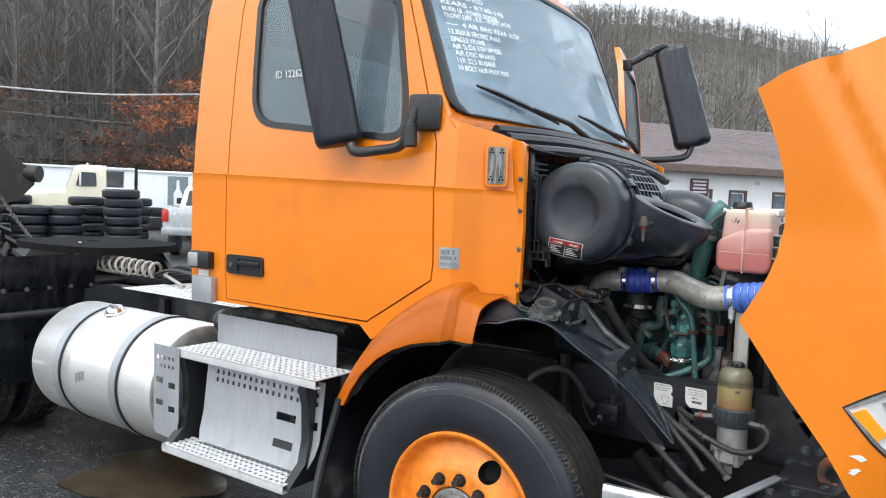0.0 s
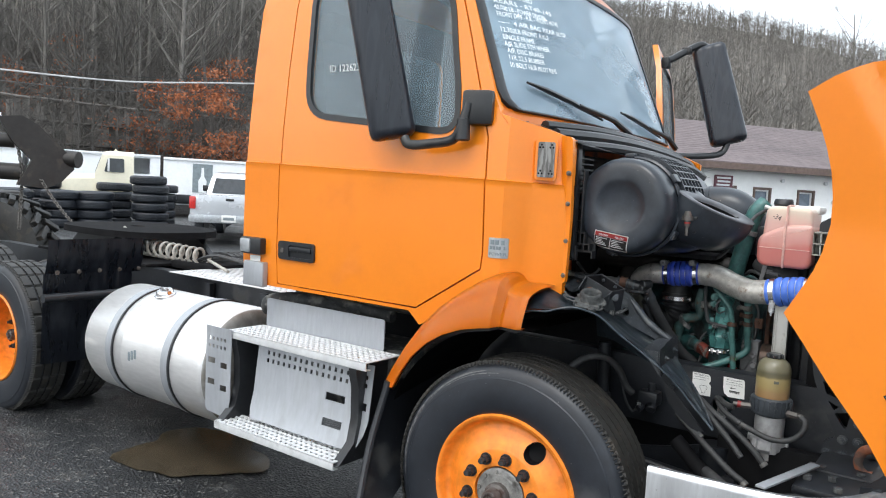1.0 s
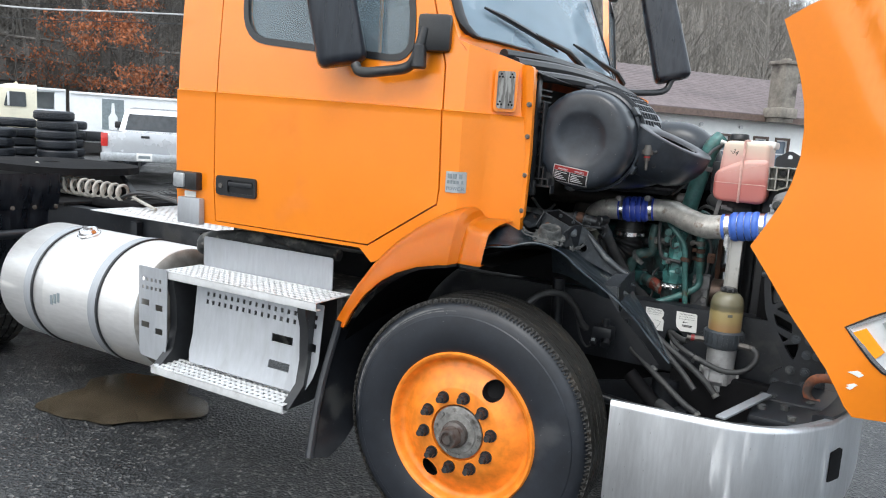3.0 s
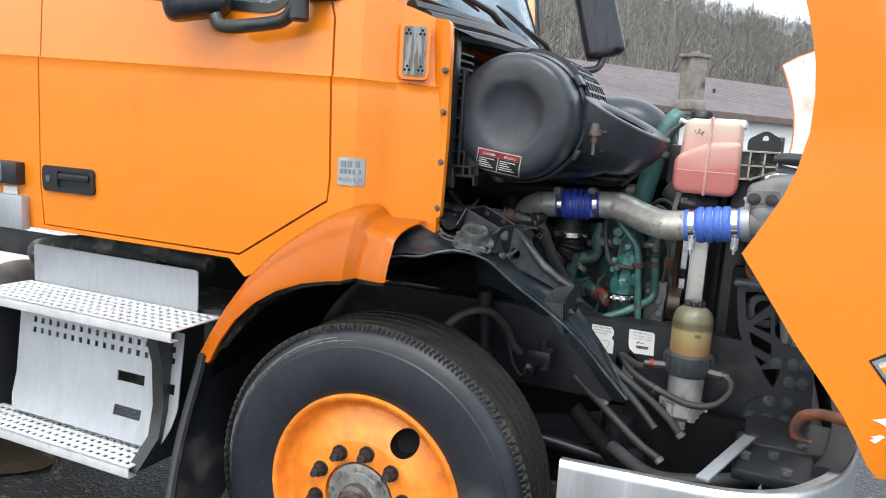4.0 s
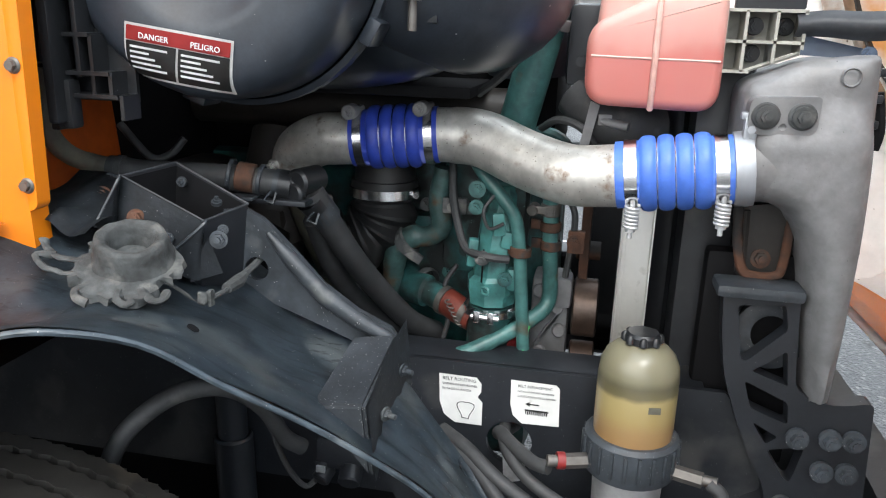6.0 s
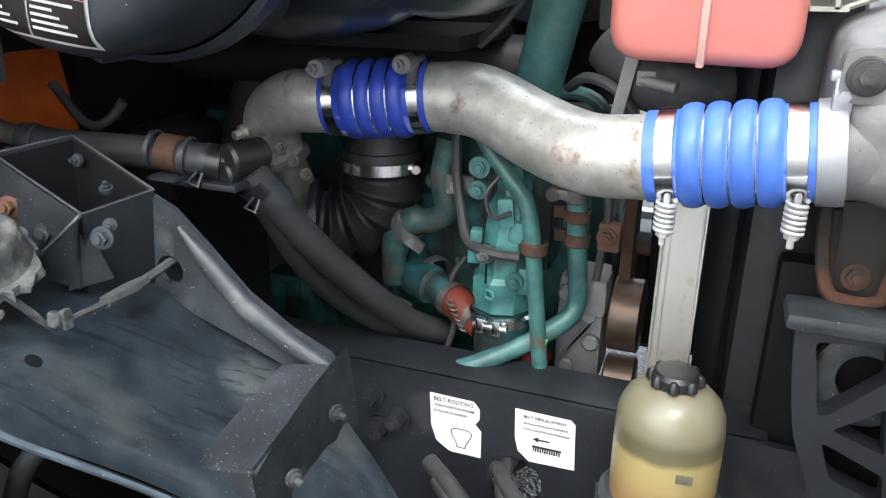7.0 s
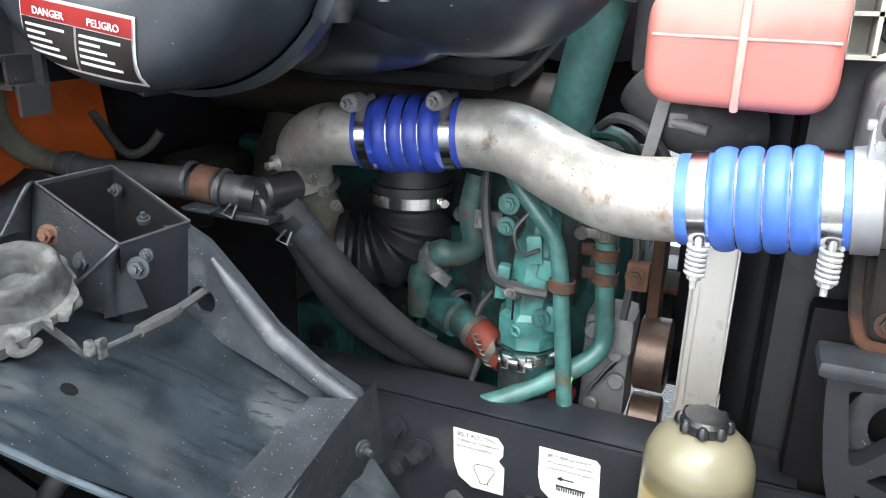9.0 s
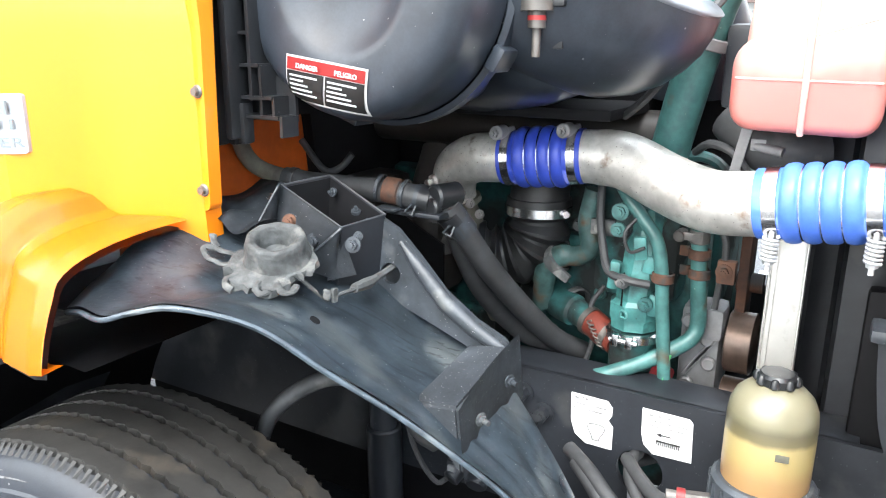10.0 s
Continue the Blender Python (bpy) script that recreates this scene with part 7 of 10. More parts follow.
add_lathe(bm, [(0.049, 0), (0.0535, 0.001), (0.0545, 0.020), (0.0535, 0.026), (0.046, 0.027)], 40, along(h2b - d * 0.006, h2b + d))
add_box(bm, h2b + Vector((0.006, -0.022, 0.056)), (0.018, 0.014, 0.042), 0.003)
add_cyl(bm, h2b + Vector((0.006, -0.028, 0.060)), h2b + Vector((0.006, -0.034, 0.060)), 0.006, 6)
add_box(bm, h2b + Vector((0.006, -0.020, 0.078)), (0.028, 0.014, 0.010), 0.003)
part("port_clamp", bm, STEP, pipe, "wide metal port clamp")

# charge air cooler end casting
cast = thing("cooler_casting", "", "")
cast.parent = truck
bm = bmesh.new()
BODY = rounded([(0.895, 1.29), (0.893, 1.455), (0.975, 1.492), (1.062, 1.503), (1.068, 1.40), (1.080, 1.25), (1.080, 1.12), (1.072, 0.985), (1.040, 0.985), (1.022, 1.10), (1.004, 1.22), (0.965, 1.292)],
               [0.01, 0.018, 0.02, 0.012, 0.02, 0.03, 0.03, 0.012, 0.012, 0.03, 0.05, 0.05], 5)


def edge_gap(x, z):
    best = 9.0
    for i in range(len(BODY)):
        (x0, z0), (x1, z1) = BODY[i - 1], BODY[i]
        dx, dz = x1 - x0, z1 - z0
        q = dx * dx + dz * dz
        t = 0.0 if q < 1e-12 else min(1.0, max(0.0, ((x - x0) * dx + (z - z0) * dz) / q))
        best = min(best, math.hypot(x - x0 - dx * t, z - z0 - dz * t))
    return best


def cast_put(u, v, w):
    """Front face swelling out from its edges; w is nought there."""
    if w > 0.001:
        return (u, 0.735 + w, v)
    t = min(1.0, edge_gap(u, v) / 0.040)
    swell = 0.052 - 0.030 * min(1.0, max(0.0, (v - 1.38) / 0.06))      # flatter towards the top lugs
    return (u, 0.735 - swell * math.sqrt(max(0.0, 1 - (1 - t) ** 2)), v)


add_plate(bm, BODY, [], 0.11, cast_put, [("u", 0.90 + 0.012 * i) for i in range(15)] + [("v", 0.995 + 0.0125 * i) for i in range(41)])
add_tube(bm, spline([(0.880, 0.7225, 1.337), (0.905, 0.724, 1.339), (0.945, 0.734, 1.341), (0.985, 0.76, 1.34)], 4), [0.0445] * 4 + [0.0475] * 5 + [0.050] * 4, 28)
part("casting", bm, CASTAL, cast, "grey cast aluminium cooler end tank", 60)
bm = bmesh.new()
add_plate(bm, rounded([(0.894, 1.392), (0.896, 1.442), (0.985, 1.446), (0.985, 1.392)], [0.02, 0.012, 0.006, 0.02]), [circle(0.9405, 1.404, 0.005, 10)], 0.03, lambda u, v, w: (u, 0.690 + w, v))
part("lug", bm, CASTAL, cast, "machined lug")
for x, z in ((0.9165, 1.418), (0.9630, 1.419)):
    bm = bmesh.new()
    add_cyl(bm, (x, 0.692, z), (x, 0.685, z), 0.0185, 24, None, 0.002)
    add_cyl(bm, (x, 0.685, z), (x, 0.682, z), 0.0145, 24, None, 0.001)
    add_hexbolt(bm, (x, 0.682, z), (0, -1, 0), 0.0095, 0.010)
    part("mount_bolt", bm, DUSTY, cast)
bm = bmesh.new()
add_lathe(bm, [(0.010, 0), (0.012, -0.003), (0.014, 0)], 20, along((1.022, 0.7125, 1.472), (1.022, 0.9, 1.472)))
part("cast_mark", bm, CASTAL, cast)
for k in range(8):
    bm = bmesh.new()
    add_box(bm, (1.074, 0.765, 1.478 - 0.036 * k), (0.014, 0.02, 0.012), 0.003)
    part("edge_bolt", bm, BLACKM, cast)
bm = bmesh.new()
add_tube(bm, spline([(1.075, 0.77, 1.45), (1.085, 0.77, 1.40), (1.082, 0.77, 1.37)]), 0.010, 8)
part("edge_clip", bm, DARK, cast)

# radiator stack, baffles, aluminium post
bm = bmesh.new()
add_box(bm, (1.005, 1.30, 1.10), (0.13, 1.0, 0.74), 0.02)
part("radiator", bm, BAFFLE, truck, "black radiator core")
bm = bmesh.new()
add_box(bm, (0.885, 1.30, 1.13), (0.09, 0.92, 0.80), 0.03)
add_box(bm, (0.775, 1.50, 1.20), (0.16, 0.50, 0.62), 0.03)
part("fan_shroud", bm, BAFFLE, truck, "black fan shroud")
for i, x in enumerate((0.800, 0.832, 0.862, 0.890)):
    bm = bmesh.new()
    add_grid(bm, lambda u, v: (x + 0.036 * u, 0.872 + 0.006 * i + 0.006 * math.sin(3 * u) + 0.012 * u, 0.92 + 0.57 * v), 4, 6, 0.005)
    part("rubber_baffle", bm, BAFFLE, truck, "black rubber side baffle")
bm = bmesh.new()
add_box(bm, (0.7715, 0.808, 1.120), (0.052, 0.024, 0.44), 0.006, None, 3)
post = part("aluminium_post", bm, POSTAL, truck, "scuffed aluminium shroud post")
for x, w in ((0.7475, 0.004), (0.7560, 0.002), (0.7960, 0.003)):
    bm = bmesh.new()
    add_box(bm, (x, 0.7955, 1.120), (w, 0.008, 0.438), 0.002)
    part("post_rib", bm, POSTAL, post)

# support bracket, rusty mount and bolts at the radiator foot
bm = bmesh.new()
gaps = [rounded([(0.923, 1.135), (0.99, 1.141), (0.998, 1.102), (0.948, 1.048), (0.938, 1.047)], [0.006, 0.006, 0.006, 0.008, 0.008], 4),
        rounded([(0.956, 1.031), (1.002, 1.069), (1.011, 1.012)], [0.005, 0.005, 0.005], 4),
        rounded([(0.948, 1.014), (1.015, 0.985), (1.02, 0.948), (0.963, 0.969)], [0.007, 0.007, 0.007, 0.007], 4),
        rounded([(0.97, 0.945), (1.009, 0.925), (0.993, 0.91)], [0.004, 0.004, 0.004], 4),
        rounded([(0.996, 0.901), (1.05, 0.913), (1.038, 0.85), (1.028, 0.853)], [0.008, 0.008, 0.008, 0.008], 4)]
add_plate(bm, rounded([(0.899, 1.165), (0.904, 1.10), (0.917, 1.02), (0.957, 0.915), (0.998, 0.84), (1.006, 0.812), (0.975, 0.795), (0.960, 0.765), (0.955, 0.70), (1.155, 0.70), (1.135, 1.0), (1.085, 0.988), (1.050, 0.992), (1.022, 1.01), (1.014, 1.08), (1.008, 1.165)],
              [0.01, 0.03, 0.02, 0.03, 0.03, 0.012, 0.012, 0.01, 0.01, 0.01, 0.012, 0.02, 0.02, 0.012, 0.02, 0.01], 4), gaps, 0.030, lambda u, v, w: (u, 0.715 + w, v))
bmesh.ops.bevel(bm, geom=[e for e in bm.edges if e.calc_face_angle(0) > 1.2 and e.verts[0].co.y < 0.72 and e.verts[1].co.y < 0.72], offset=0.004, segments=2, affect="EDGES")
foot = part("radiator_bracket", bm, BLACKM, truck, "grey-black cast bracket with triangular openings", 50)
bm = bmesh.new()
add_box(bm, (0.951, 0.735, 1.158), (0.125, 0.065, 0.020), 0.008)
part("bracket_cap", bm, LATCHM, foot)
for x, z in ((1.035, 0.930), (1.082, 0.934), (1.115, 0.936), (1.078, 0.878), (1.113, 0.880), (1.030, 0.810), (1.080, 0.812), (0.982, 0.752), (1.030, 0.752), (1.080, 0.758), (1.122, 0.78)):
    bm = bmesh.new()
    add_cyl(bm, (x, 0.716, z), (x, 0.708, z), 0.0165, 18, None, 0.002)
    add_hexbolt(bm, (x, 0.708, z), (0, -1, 0.05), 0.0115, 0.014)
    part("bracket_bolt", bm, LATCHM, foot)
bm = bmesh.new()
add_box(bm, (0.96, 0.80, 1.02), (0.16, 0.04, 0.36), 0.01)
part("bracket_backing", bm, DARK, truck, "dark plate behind the cast bracket")
bm = bmesh.new()
add_plate(bm, [(0.918, 1.275), (0.99, 1.285), (0.985, 1.17), (0.975, 1.16), (0.93, 1.16), (0.922, 1.17)], [], 0.01, lambda u, v, w: (u, 0.77 + w, v))
add_tube(bm, [(0.925, 0.765, 1.27), (0.93, 0.765, 1.175), (0.945, 0.765, 1.165), (0.97, 0.765, 1.167)], 0.006, 6)
mount = part("rusty_mount", bm, BROWNM, truck, "dark greasy mount plate in a rusty frame")
bm = bmesh.new()
add_tube(bm, spline([(0.912, 0.762, 1.285), (0.918, 0.760, 1.22), (0.930, 0.758, 1.178), (0.950, 0.757, 1.170), (0.975, 0.757, 1.172), (0.986, 0.758, 1.19), (0.990, 0.760, 1.285)]), 0.0050, 8, True, 1.5)
part("mount_frame", bm, RUST, mount, "rusty pressed frame")
bm = bmesh.new()
add_hexbolt(bm, (0.955, 0.768, 1.195), (0, -1, 0.2), 0.010, 0.012)
part("mount_bolt", bm, RUSTCLIP, mount)
bm = bmesh.new()
add_lathe(bm, [(0.045, 0), (0.055, 0.004), (0.055, 0.018), (0.045, 0.022), (0.03, 0.02), (0.03, 0)], 24, along((0.985, 0.775, 1.075), (0.985, 0.70, 1.085)), True)
part("rubber_bushing", bm, LATCHM, truck, "dusty rubber bushing")

# fuel filter
filt = thing("fuel_filter", "", "")
filt.parent = truck
FX, FY = 0.787, 0.672
BOWL = bpy.data.materials.new("amber_filter_bowl")
BOWL.use_nodes = True
_n, _l = BOWL.node_tree.nodes, BOWL.node_tree.links
_p = _n["Principled BSDF"]
_tc, _sep, _rmp, _nz, _ad, _mr = (_n.new(k) for k in ("ShaderNodeTexCoord", "ShaderNodeSeparateXYZ", "ShaderNodeValToRGB", "ShaderNodeTexNoise", "ShaderNodeMath", "ShaderNodeMapRange"))
_l.new(_tc.outputs["Object"], _sep.inputs[0]), _l.new(_tc.outputs["Object"], _nz.inputs["Vector"])
_nz.inputs["Scale"].default_value = 45
_ad.operation = "MULTIPLY_ADD"
_ad.inputs[1].default_value = 0.007
_l.new(_nz.outputs[0], _ad.inputs[0]), _l.new(_sep.outputs["Z"], _ad.inputs[2])
_mr.inputs["From Min"].default_value, _mr.inputs["From Max"].default_value = 0.93, 1.09
_l.new(_ad.outputs[0], _mr.inputs[0]), _l.new(_mr.outputs[0], _rmp.inputs[0])
_e = _rmp.color_ramp.elements
_e[0].position, _e[0].color = 0.0, (0.30, 0.17, 0.07, 1)
_e[1].position, _e[1].color = 1.0, (0.20, 0.185, 0.125, 1)
for at, c in ((0.16, (0.30, 0.19, 0.085, 1)), (0.30, (0.33, 0.25, 0.105, 1)), (0.48, (0.35, 0.28, 0.125, 1)), (0.53, (0.13, 0.110, 0.055, 1)), (0.62, (0.105, 0.094, 0.055, 1)), (0.69, (0.17, 0.155, 0.098, 1))):
    _k = _e.new(at)
    _k.color = c
_l.new(_rmp.outputs[0], _p.inputs["Base Color"])
_p.inputs["Roughness"].default_value, _p.inputs["Coat Weight"].default_value, _p.inputs["Coat Roughness"].default_value = 0.35, 0.4, 0.15
_p.inputs["Subsurface Weight"].default_value, _p.inputs["Subsurface Radius"].default_value = 0.06, (0.01, 0.008, 0.004)
UP = Matrix.Translation((FX, FY, 0))
bm = bmesh.new()
add_lathe(bm, [(0.059, 0.915), (0.0605, 0.945), (0.0605, 1.026), (0.0585, 1.044), (0.052, 1.060), (0.041, 1.071), (0.030, 1.076), (0.024, 1.078), (0.024, 1.084), (0, 1.084)], 40, UP)
part("bowl", bm, BOWL, filt, "amber see-through bowl with yellow fuel", 60)
bm = bmesh.new()
add_lathe(bm, [(0.0, 1.077), (0.024, 1.077), (0.0265, 1.080), (0.0265, 1.090), (0.022, 1.0945), (0.010, 1.095), (0, 1.094)], 32, UP)
for k in range(8):
    a = 2 * math.pi * k / 8
    add_cyl(bm, (FX + 0.0255 * math.cos(a), FY + 0.0255 * math.sin(a), 1.078), (FX + 0.0255 * math.cos(a), FY + 0.0255 * math.sin(a), 1.0925), 0.0068, 10, 0.0058, 0.003)
assembly("knob_cap", "cap_lobe", bm, BLACKP, filt, "black scalloped vent cap")
bm = bmesh.new()
add_lathe(bm, [(0.056, 0.930), (0.066, 0.930), (0.072, 0.924), (0.072, 0.878), (0.069, 0.866), (0.060, 0.860)], 40, UP)
collar = part("collar", bm, LATCHM, filt, "ribbed black collar")
bm = bmesh.new()
add_box(bm, (0.0730, 0, 0), (0.005, 0.006, 0.044), 0.0015)
rib = mesh_of("collar_rib", bm, LATCHM)
for k in range(22):
    ob = new("collar_rib", rib)
    ob.parent = collar
    ob.matrix_local = pose(FX, FY, 0.900, 0, 0, 360 * k / 22)
bm = bmesh.new()
add_lathe(bm, [(0.052, 0.868), (0.054, 0.84), (0.052, 0.78), (0.058, 0.772), (0.064, 0.765), (0.064, 0.735), (0.055, 0.725), (0.040, 0.715), (0.040, 0.69), (0, 0.69)], 32, UP)
head = part("filter_base", bm, FILTAL, filt, "cast aluminium filter head")
for a in range(0, 360, 60):
    bm = bmesh.new()
    add_box(bm, (FX + 0.062 * math.cos(radians(a)), FY + 0.062 * math.sin(radians(a)), 0.75), (0.022, 0.02, 0.05), 0.004, pose(0, 0, 0, 0, 0, a))
    part("filter_lug", bm, FILTAL, head)
for s in (-1, 1):
    bm = bmesh.new()
    add_cyl(bm, (FX + s * 0.06, FY - 0.03, 0.885), (FX + s * 0.105, FY - 0.045, 0.885), 0.012, 6)
    add_cyl(bm, (FX + s * 0.10, FY - 0.043, 0.885), (FX + s * 0.125, FY - 0.05, 0.886), 0.009, 12)
    part("hose_fitting", bm, GALV, filt, "metal hose fitting")
bm = bmesh.new()
add_plate(bm, [(-0.02, -0.008), (0.02, -0.004), (0.02, 0.006), (-0.02, 0.004)], [], 0.001, lambda u, v, w: (FX + 0.012 + u, FY - 0.0615 + 0.004 * (u / 0.02) ** 2 - w, 0.995 + v))
part("bowl_print", bm, TANPIPE, filt)

# belt labels on the rail
def label_plate(name, pts, text, parent_label):
    bm = bmesh.new()
    add_plate(bm, pts, [], 0.0012, lambda u, v, w: (u, 0.7425 + w, v))
    lab = part(name, bm, LABELW, truck, parent_label)
    return lab


lab = label_plate("belt_label", [(0.464, 0.952), (0.529, 0.951), (0.538, 0.940), (0.538, 0.925), (0.532, 0.915), (0.541, 0.905), (0.541, 0.862), (0.494, 0.862), (0.474, 0.876), (0.466, 0.90)], "", "torn white belt routing label")
m0 = Matrix(((1, 0, 0), (0, 0, -1), (0, 1, 0))).to_4x4()
for i, (text, s) in enumerate((("BELT ROUTING", 0.0085), ("CHEMIN DE COURROIES", 0.0055), ("RUTA DE LA BANDA", 0.0055))):
    m = m0.copy()
    m.translation = (0.470, 0.7418, 0.942 - 0.009 * i)
    words(text, s, INK, lab, m, "label_lettering", 0.0002)
bm = bmesh.new()
loop = [(0.512 + 0.012 * math.cos(a) * (1 + 0.4 * math.sin(3 * a)), 0.7415, 0.888 + 0.020 * math.sin(a) * (1 + 0.25 * math.cos(2 * a))) for a in np.linspace(0, 2 * math.pi, 40)]
add_tube(bm, loop, 0.0006, 4, False)
part("belt_drawing", bm, INK, lab)
lab = label_plate("belt_label", [(0.588, 0.955), (0.664, 0.954), (0.670, 0.948), (0.673, 0.878), (0.610, 0.876), (0.594, 0.890), (0.589, 0.91)], "", "white belt replacement label with an arrow")
for i, (text, s) in enumerate((("BELT REPLACEMENT", 0.0065), ("INSTALLATION DES COURROIES", 0.0042), ("COLOCACION DE LA BANDA", 0.0048))):
    m = m0.copy()
    m.translation = (0.600, 0.7418, 0.944 - 0.009 * i)
    words(text, s, INK, lab, m, "label_lettering", 0.0002)
bm = bmesh.new()
for k in range(12):
    add_box(bm, (0.616 + 0.0032 * k, 0.7418, 0.8985 - 0.0012 * (k % 2)), (0.0020, 0.0006, 0.006))
add_box(bm, (0.634, 0.7418, 0.9025), (0.040, 0.0006, 0.003))
add_box(bm, (0.630, 0.7418, 0.914), (0.016, 0.0006, 0.002))
add_plate(bm, [(0.614, 0.914), (0.622, 0.918), (0.622, 0.910)], [], 0.0006, lambda u, v, w: (u, 0.7415 + w, v))
part("belt_drawing", bm, INK, lab)


# hoses by the filter
def hose(name, pts, r, material=None, label="", n=10, parent=None):
    bm = bmesh.new()
    add_tube(bm, spline(pts, 6), r, n)
    return part(name, bm, material or HOSE, parent or truck, label)


hose("fuel_hose", [(0.665, 0.625, 0.872), (0.64, 0.640, 0.868), (0.60, 0.680, 0.872), (0.578, 0.715, 0.870), (0.572, 0.745, 0.850), (0.578, 0.80, 0.825), (0.59, 0.87, 0.80)], 0.0115, label="grey-black rubber fuel hose")
hose("fuel_hose", [(0.900, 0.622, 0.884), (0.918, 0.614, 0.872), (0.916, 0.604, 0.840), (0.880, 0.598, 0.800), (0.810, 0.598, 0.786), (0.712, 0.605, 0.813), (0.64, 0.63, 0.838), (0.597, 0.67, 0.860), (0.583, 0.72, 0.868), (0.580, 0.77, 0.855)], 0.0105, label="grey-black rubber fuel hose")
hose("air_hose", [(0.48, 0.70, 0.87), (0.53, 0.665, 0.86), (0.581, 0.63, 0.838), (0.637, 0.618, 0.807), (0.70, 0.61, 0.768), (0.756, 0.605, 0.724), (0.79, 0.60, 0.69)], 0.0125, label="thick grey hose")
hose("air_hose", [(0.50, 0.68, 0.86), (0.55, 0.64, 0.84), (0.601, 0.60, 0.807), (0.664, 0.585, 0.755), (0.72, 0.57, 0.70)], 0.0115, label="thick grey hose")
hose("air_hose", [(0.45, 0.62, 0.80), (0.56, 0.58, 0.73), (0.68, 0.55, 0.65), (0.74, 0.54, 0.62)], 0.013, label="thick grey hose")
for p, q in (((0.79, 0.60, 0.69), (0.80, 0.598, 0.68)), ((0.74, 0.54, 0.62), (0.752, 0.537, 0.61)), ((0.545, 0.592, 0.745), (0.565, 0.587, 0.733))):
    bm = bmesh.new()
    add_cyl(bm, p, q, 0.0145, 16)
    part("hose_band", bm, DUSTY, truck, "dull hose band")
bm = bmesh.new()
add_cyl(bm, (0.676, 0.627, 0.8855), (0.688, 0.630, 0.885), 0.0135, 14)
part("red_connector", bm, REDDARK, truck, "red hose connector ring")
for (x, z) in ((0.435, 0.93), (0.445, 0.875), (0.475, 0.90)):
    bm = bmesh.new()
    add_hexbolt(bm, (x - 0.06, 0.742, z), (0, -1, 0.0), 0.013, 0.022)
    part("rail_bolt", bm, BLACKM, truck)

bm = bmesh.new()
add_plate(bm, rounded([(0.585, 0.852), (0.612, 0.856), (0.625, 0.835), (0.622, 0.800), (0.590, 0.790)], [0.005] * 5, 4), [circle(0.600, 0.836, 0.006, 10)], 0.004, lambda u, v, w: (u, 0.69 + w, v))
part("hose_bracket", bm, ZINC, truck, "small plain metal hose bracket")
bm = bmesh.new()
add_lathe(bm, [(0.0118, 0), (0.0140, 0.001), (0.0140, 0.009), (0.0118, 0.010)], 16, along((0.690, 0.608, 0.820), (0.712, 0.605, 0.813)), True)
add_box(bm, (0.697, 0.605, 0.802), (0.012, 0.010, 0.016), 0.002)
part("cable_tie", bm, BLACKP, truck, "black cable tie round the fuel hose")

# heater hoses across the bay
hose("heater_pipe", [(-0.094, 0.55, 1.45), (-0.094, 0.55, 1.385), (-0.086, 0.55, 1.350), (-0.060, 0.553, 1.325), (-0.020, 0.562, 1.312), (0.02, 0.568, 1.308)], 0.0145, TANPIPE, "grimy bent heater pipe", 14)
bm = bmesh.new()
add_lathe(bm, [(0.0195, 0), (0.0215, 0.001), (0.0215, 0.009), (0.0195, 0.010)], 20, along((0.006, 0.5665, 1.3065), (0.05, 0.575, 1.302)), True)
add_box(bm, (0.011, 0.545, 1.297), (0.010, 0.006, 0.012), 0.002)
part("hose_clamp", bm, DUSTY, truck, "dusty hose clamp")
hose("heater_hose", [(-0.006, 0.565, 1.3075), (0.02, 0.569, 1.305), (0.05, 0.575, 1.302), (0.18, 0.588, 1.301), (0.285, 0.612, 1.290)], 0.0195, label="thick grey heater hose", n=14)
bm = bmesh.new()
add_lathe(bm, [(0.0195, 0), (0.022, 0.002), (0.022, 0.026), (0.0195, 0.028)], 20, along((0.185, 0.588, 1.305), (0.215, 0.594, 1.300)), True)
part("hose_clip", bm, RUSTCLIP, truck, "rusty hose clip")
bm = bmesh.new()
for d in (-0.011, 0.031):
    add_lathe(bm, [(0.0215, 0), (0.0235, 0.001), (0.0235, 0.006), (0.0215, 0.007)], 20, along((0.185 + d, 0.588 + 0.2 * d, 1.305 - 0.16 * d), (0.215 + d, 0.594 + 0.2 * d, 1.300 - 0.16 * d)), True)
add_box(bm, (0.200, 0.585, 1.277), (0.040, 0.045, 0.005), 0.002)
part("clip_bracket", bm, LATCHM, truck, "black hose clip bracket")
for p, q, r in (((0.290, 0.632, 1.262), (0.300, 0.650, 1.236), 0.0225), ((0.238, 0.600, 1.296), (0.252, 0.603, 1.293), 0.0215)):
    bm = bmesh.new()
    add_cyl(bm, p, q, r, 18)
    add_tube(bm, [Vector(p) + Vector((0.004, -0.022, -0.008)), Vector(p) + Vector((-0.004, -0.030, -0.020)), Vector(p) + Vector((0.010, -0.030, -0.024)), Vector(p) + Vector((0.012, -0.022, -0.010))], 0.002, 5)
    part("spring_clamp", bm, LATCHM, truck, "spring hose clamp")
bm = bmesh.new()
add_box(bm, (0.245, 0.60, 1.272), (0.10, 0.05, 0.008), 0.002)
part("hose_rest", bm, BLACKM, truck)
bm = bmesh.new()
for p, q, r in (((0.245, 0.602, 1.294), (0.262, 0.606, 1.291), 0.0225), ((0.283, 0.622, 1.272), (0.290, 0.634, 1.258), 0.0235)):
    add_cyl(bm, p, q, r, 18)
add_cyl(bm, (0.275, 0.590, 1.300), (0.292, 0.640, 1.30), 0.020, 18, None, 0.004)
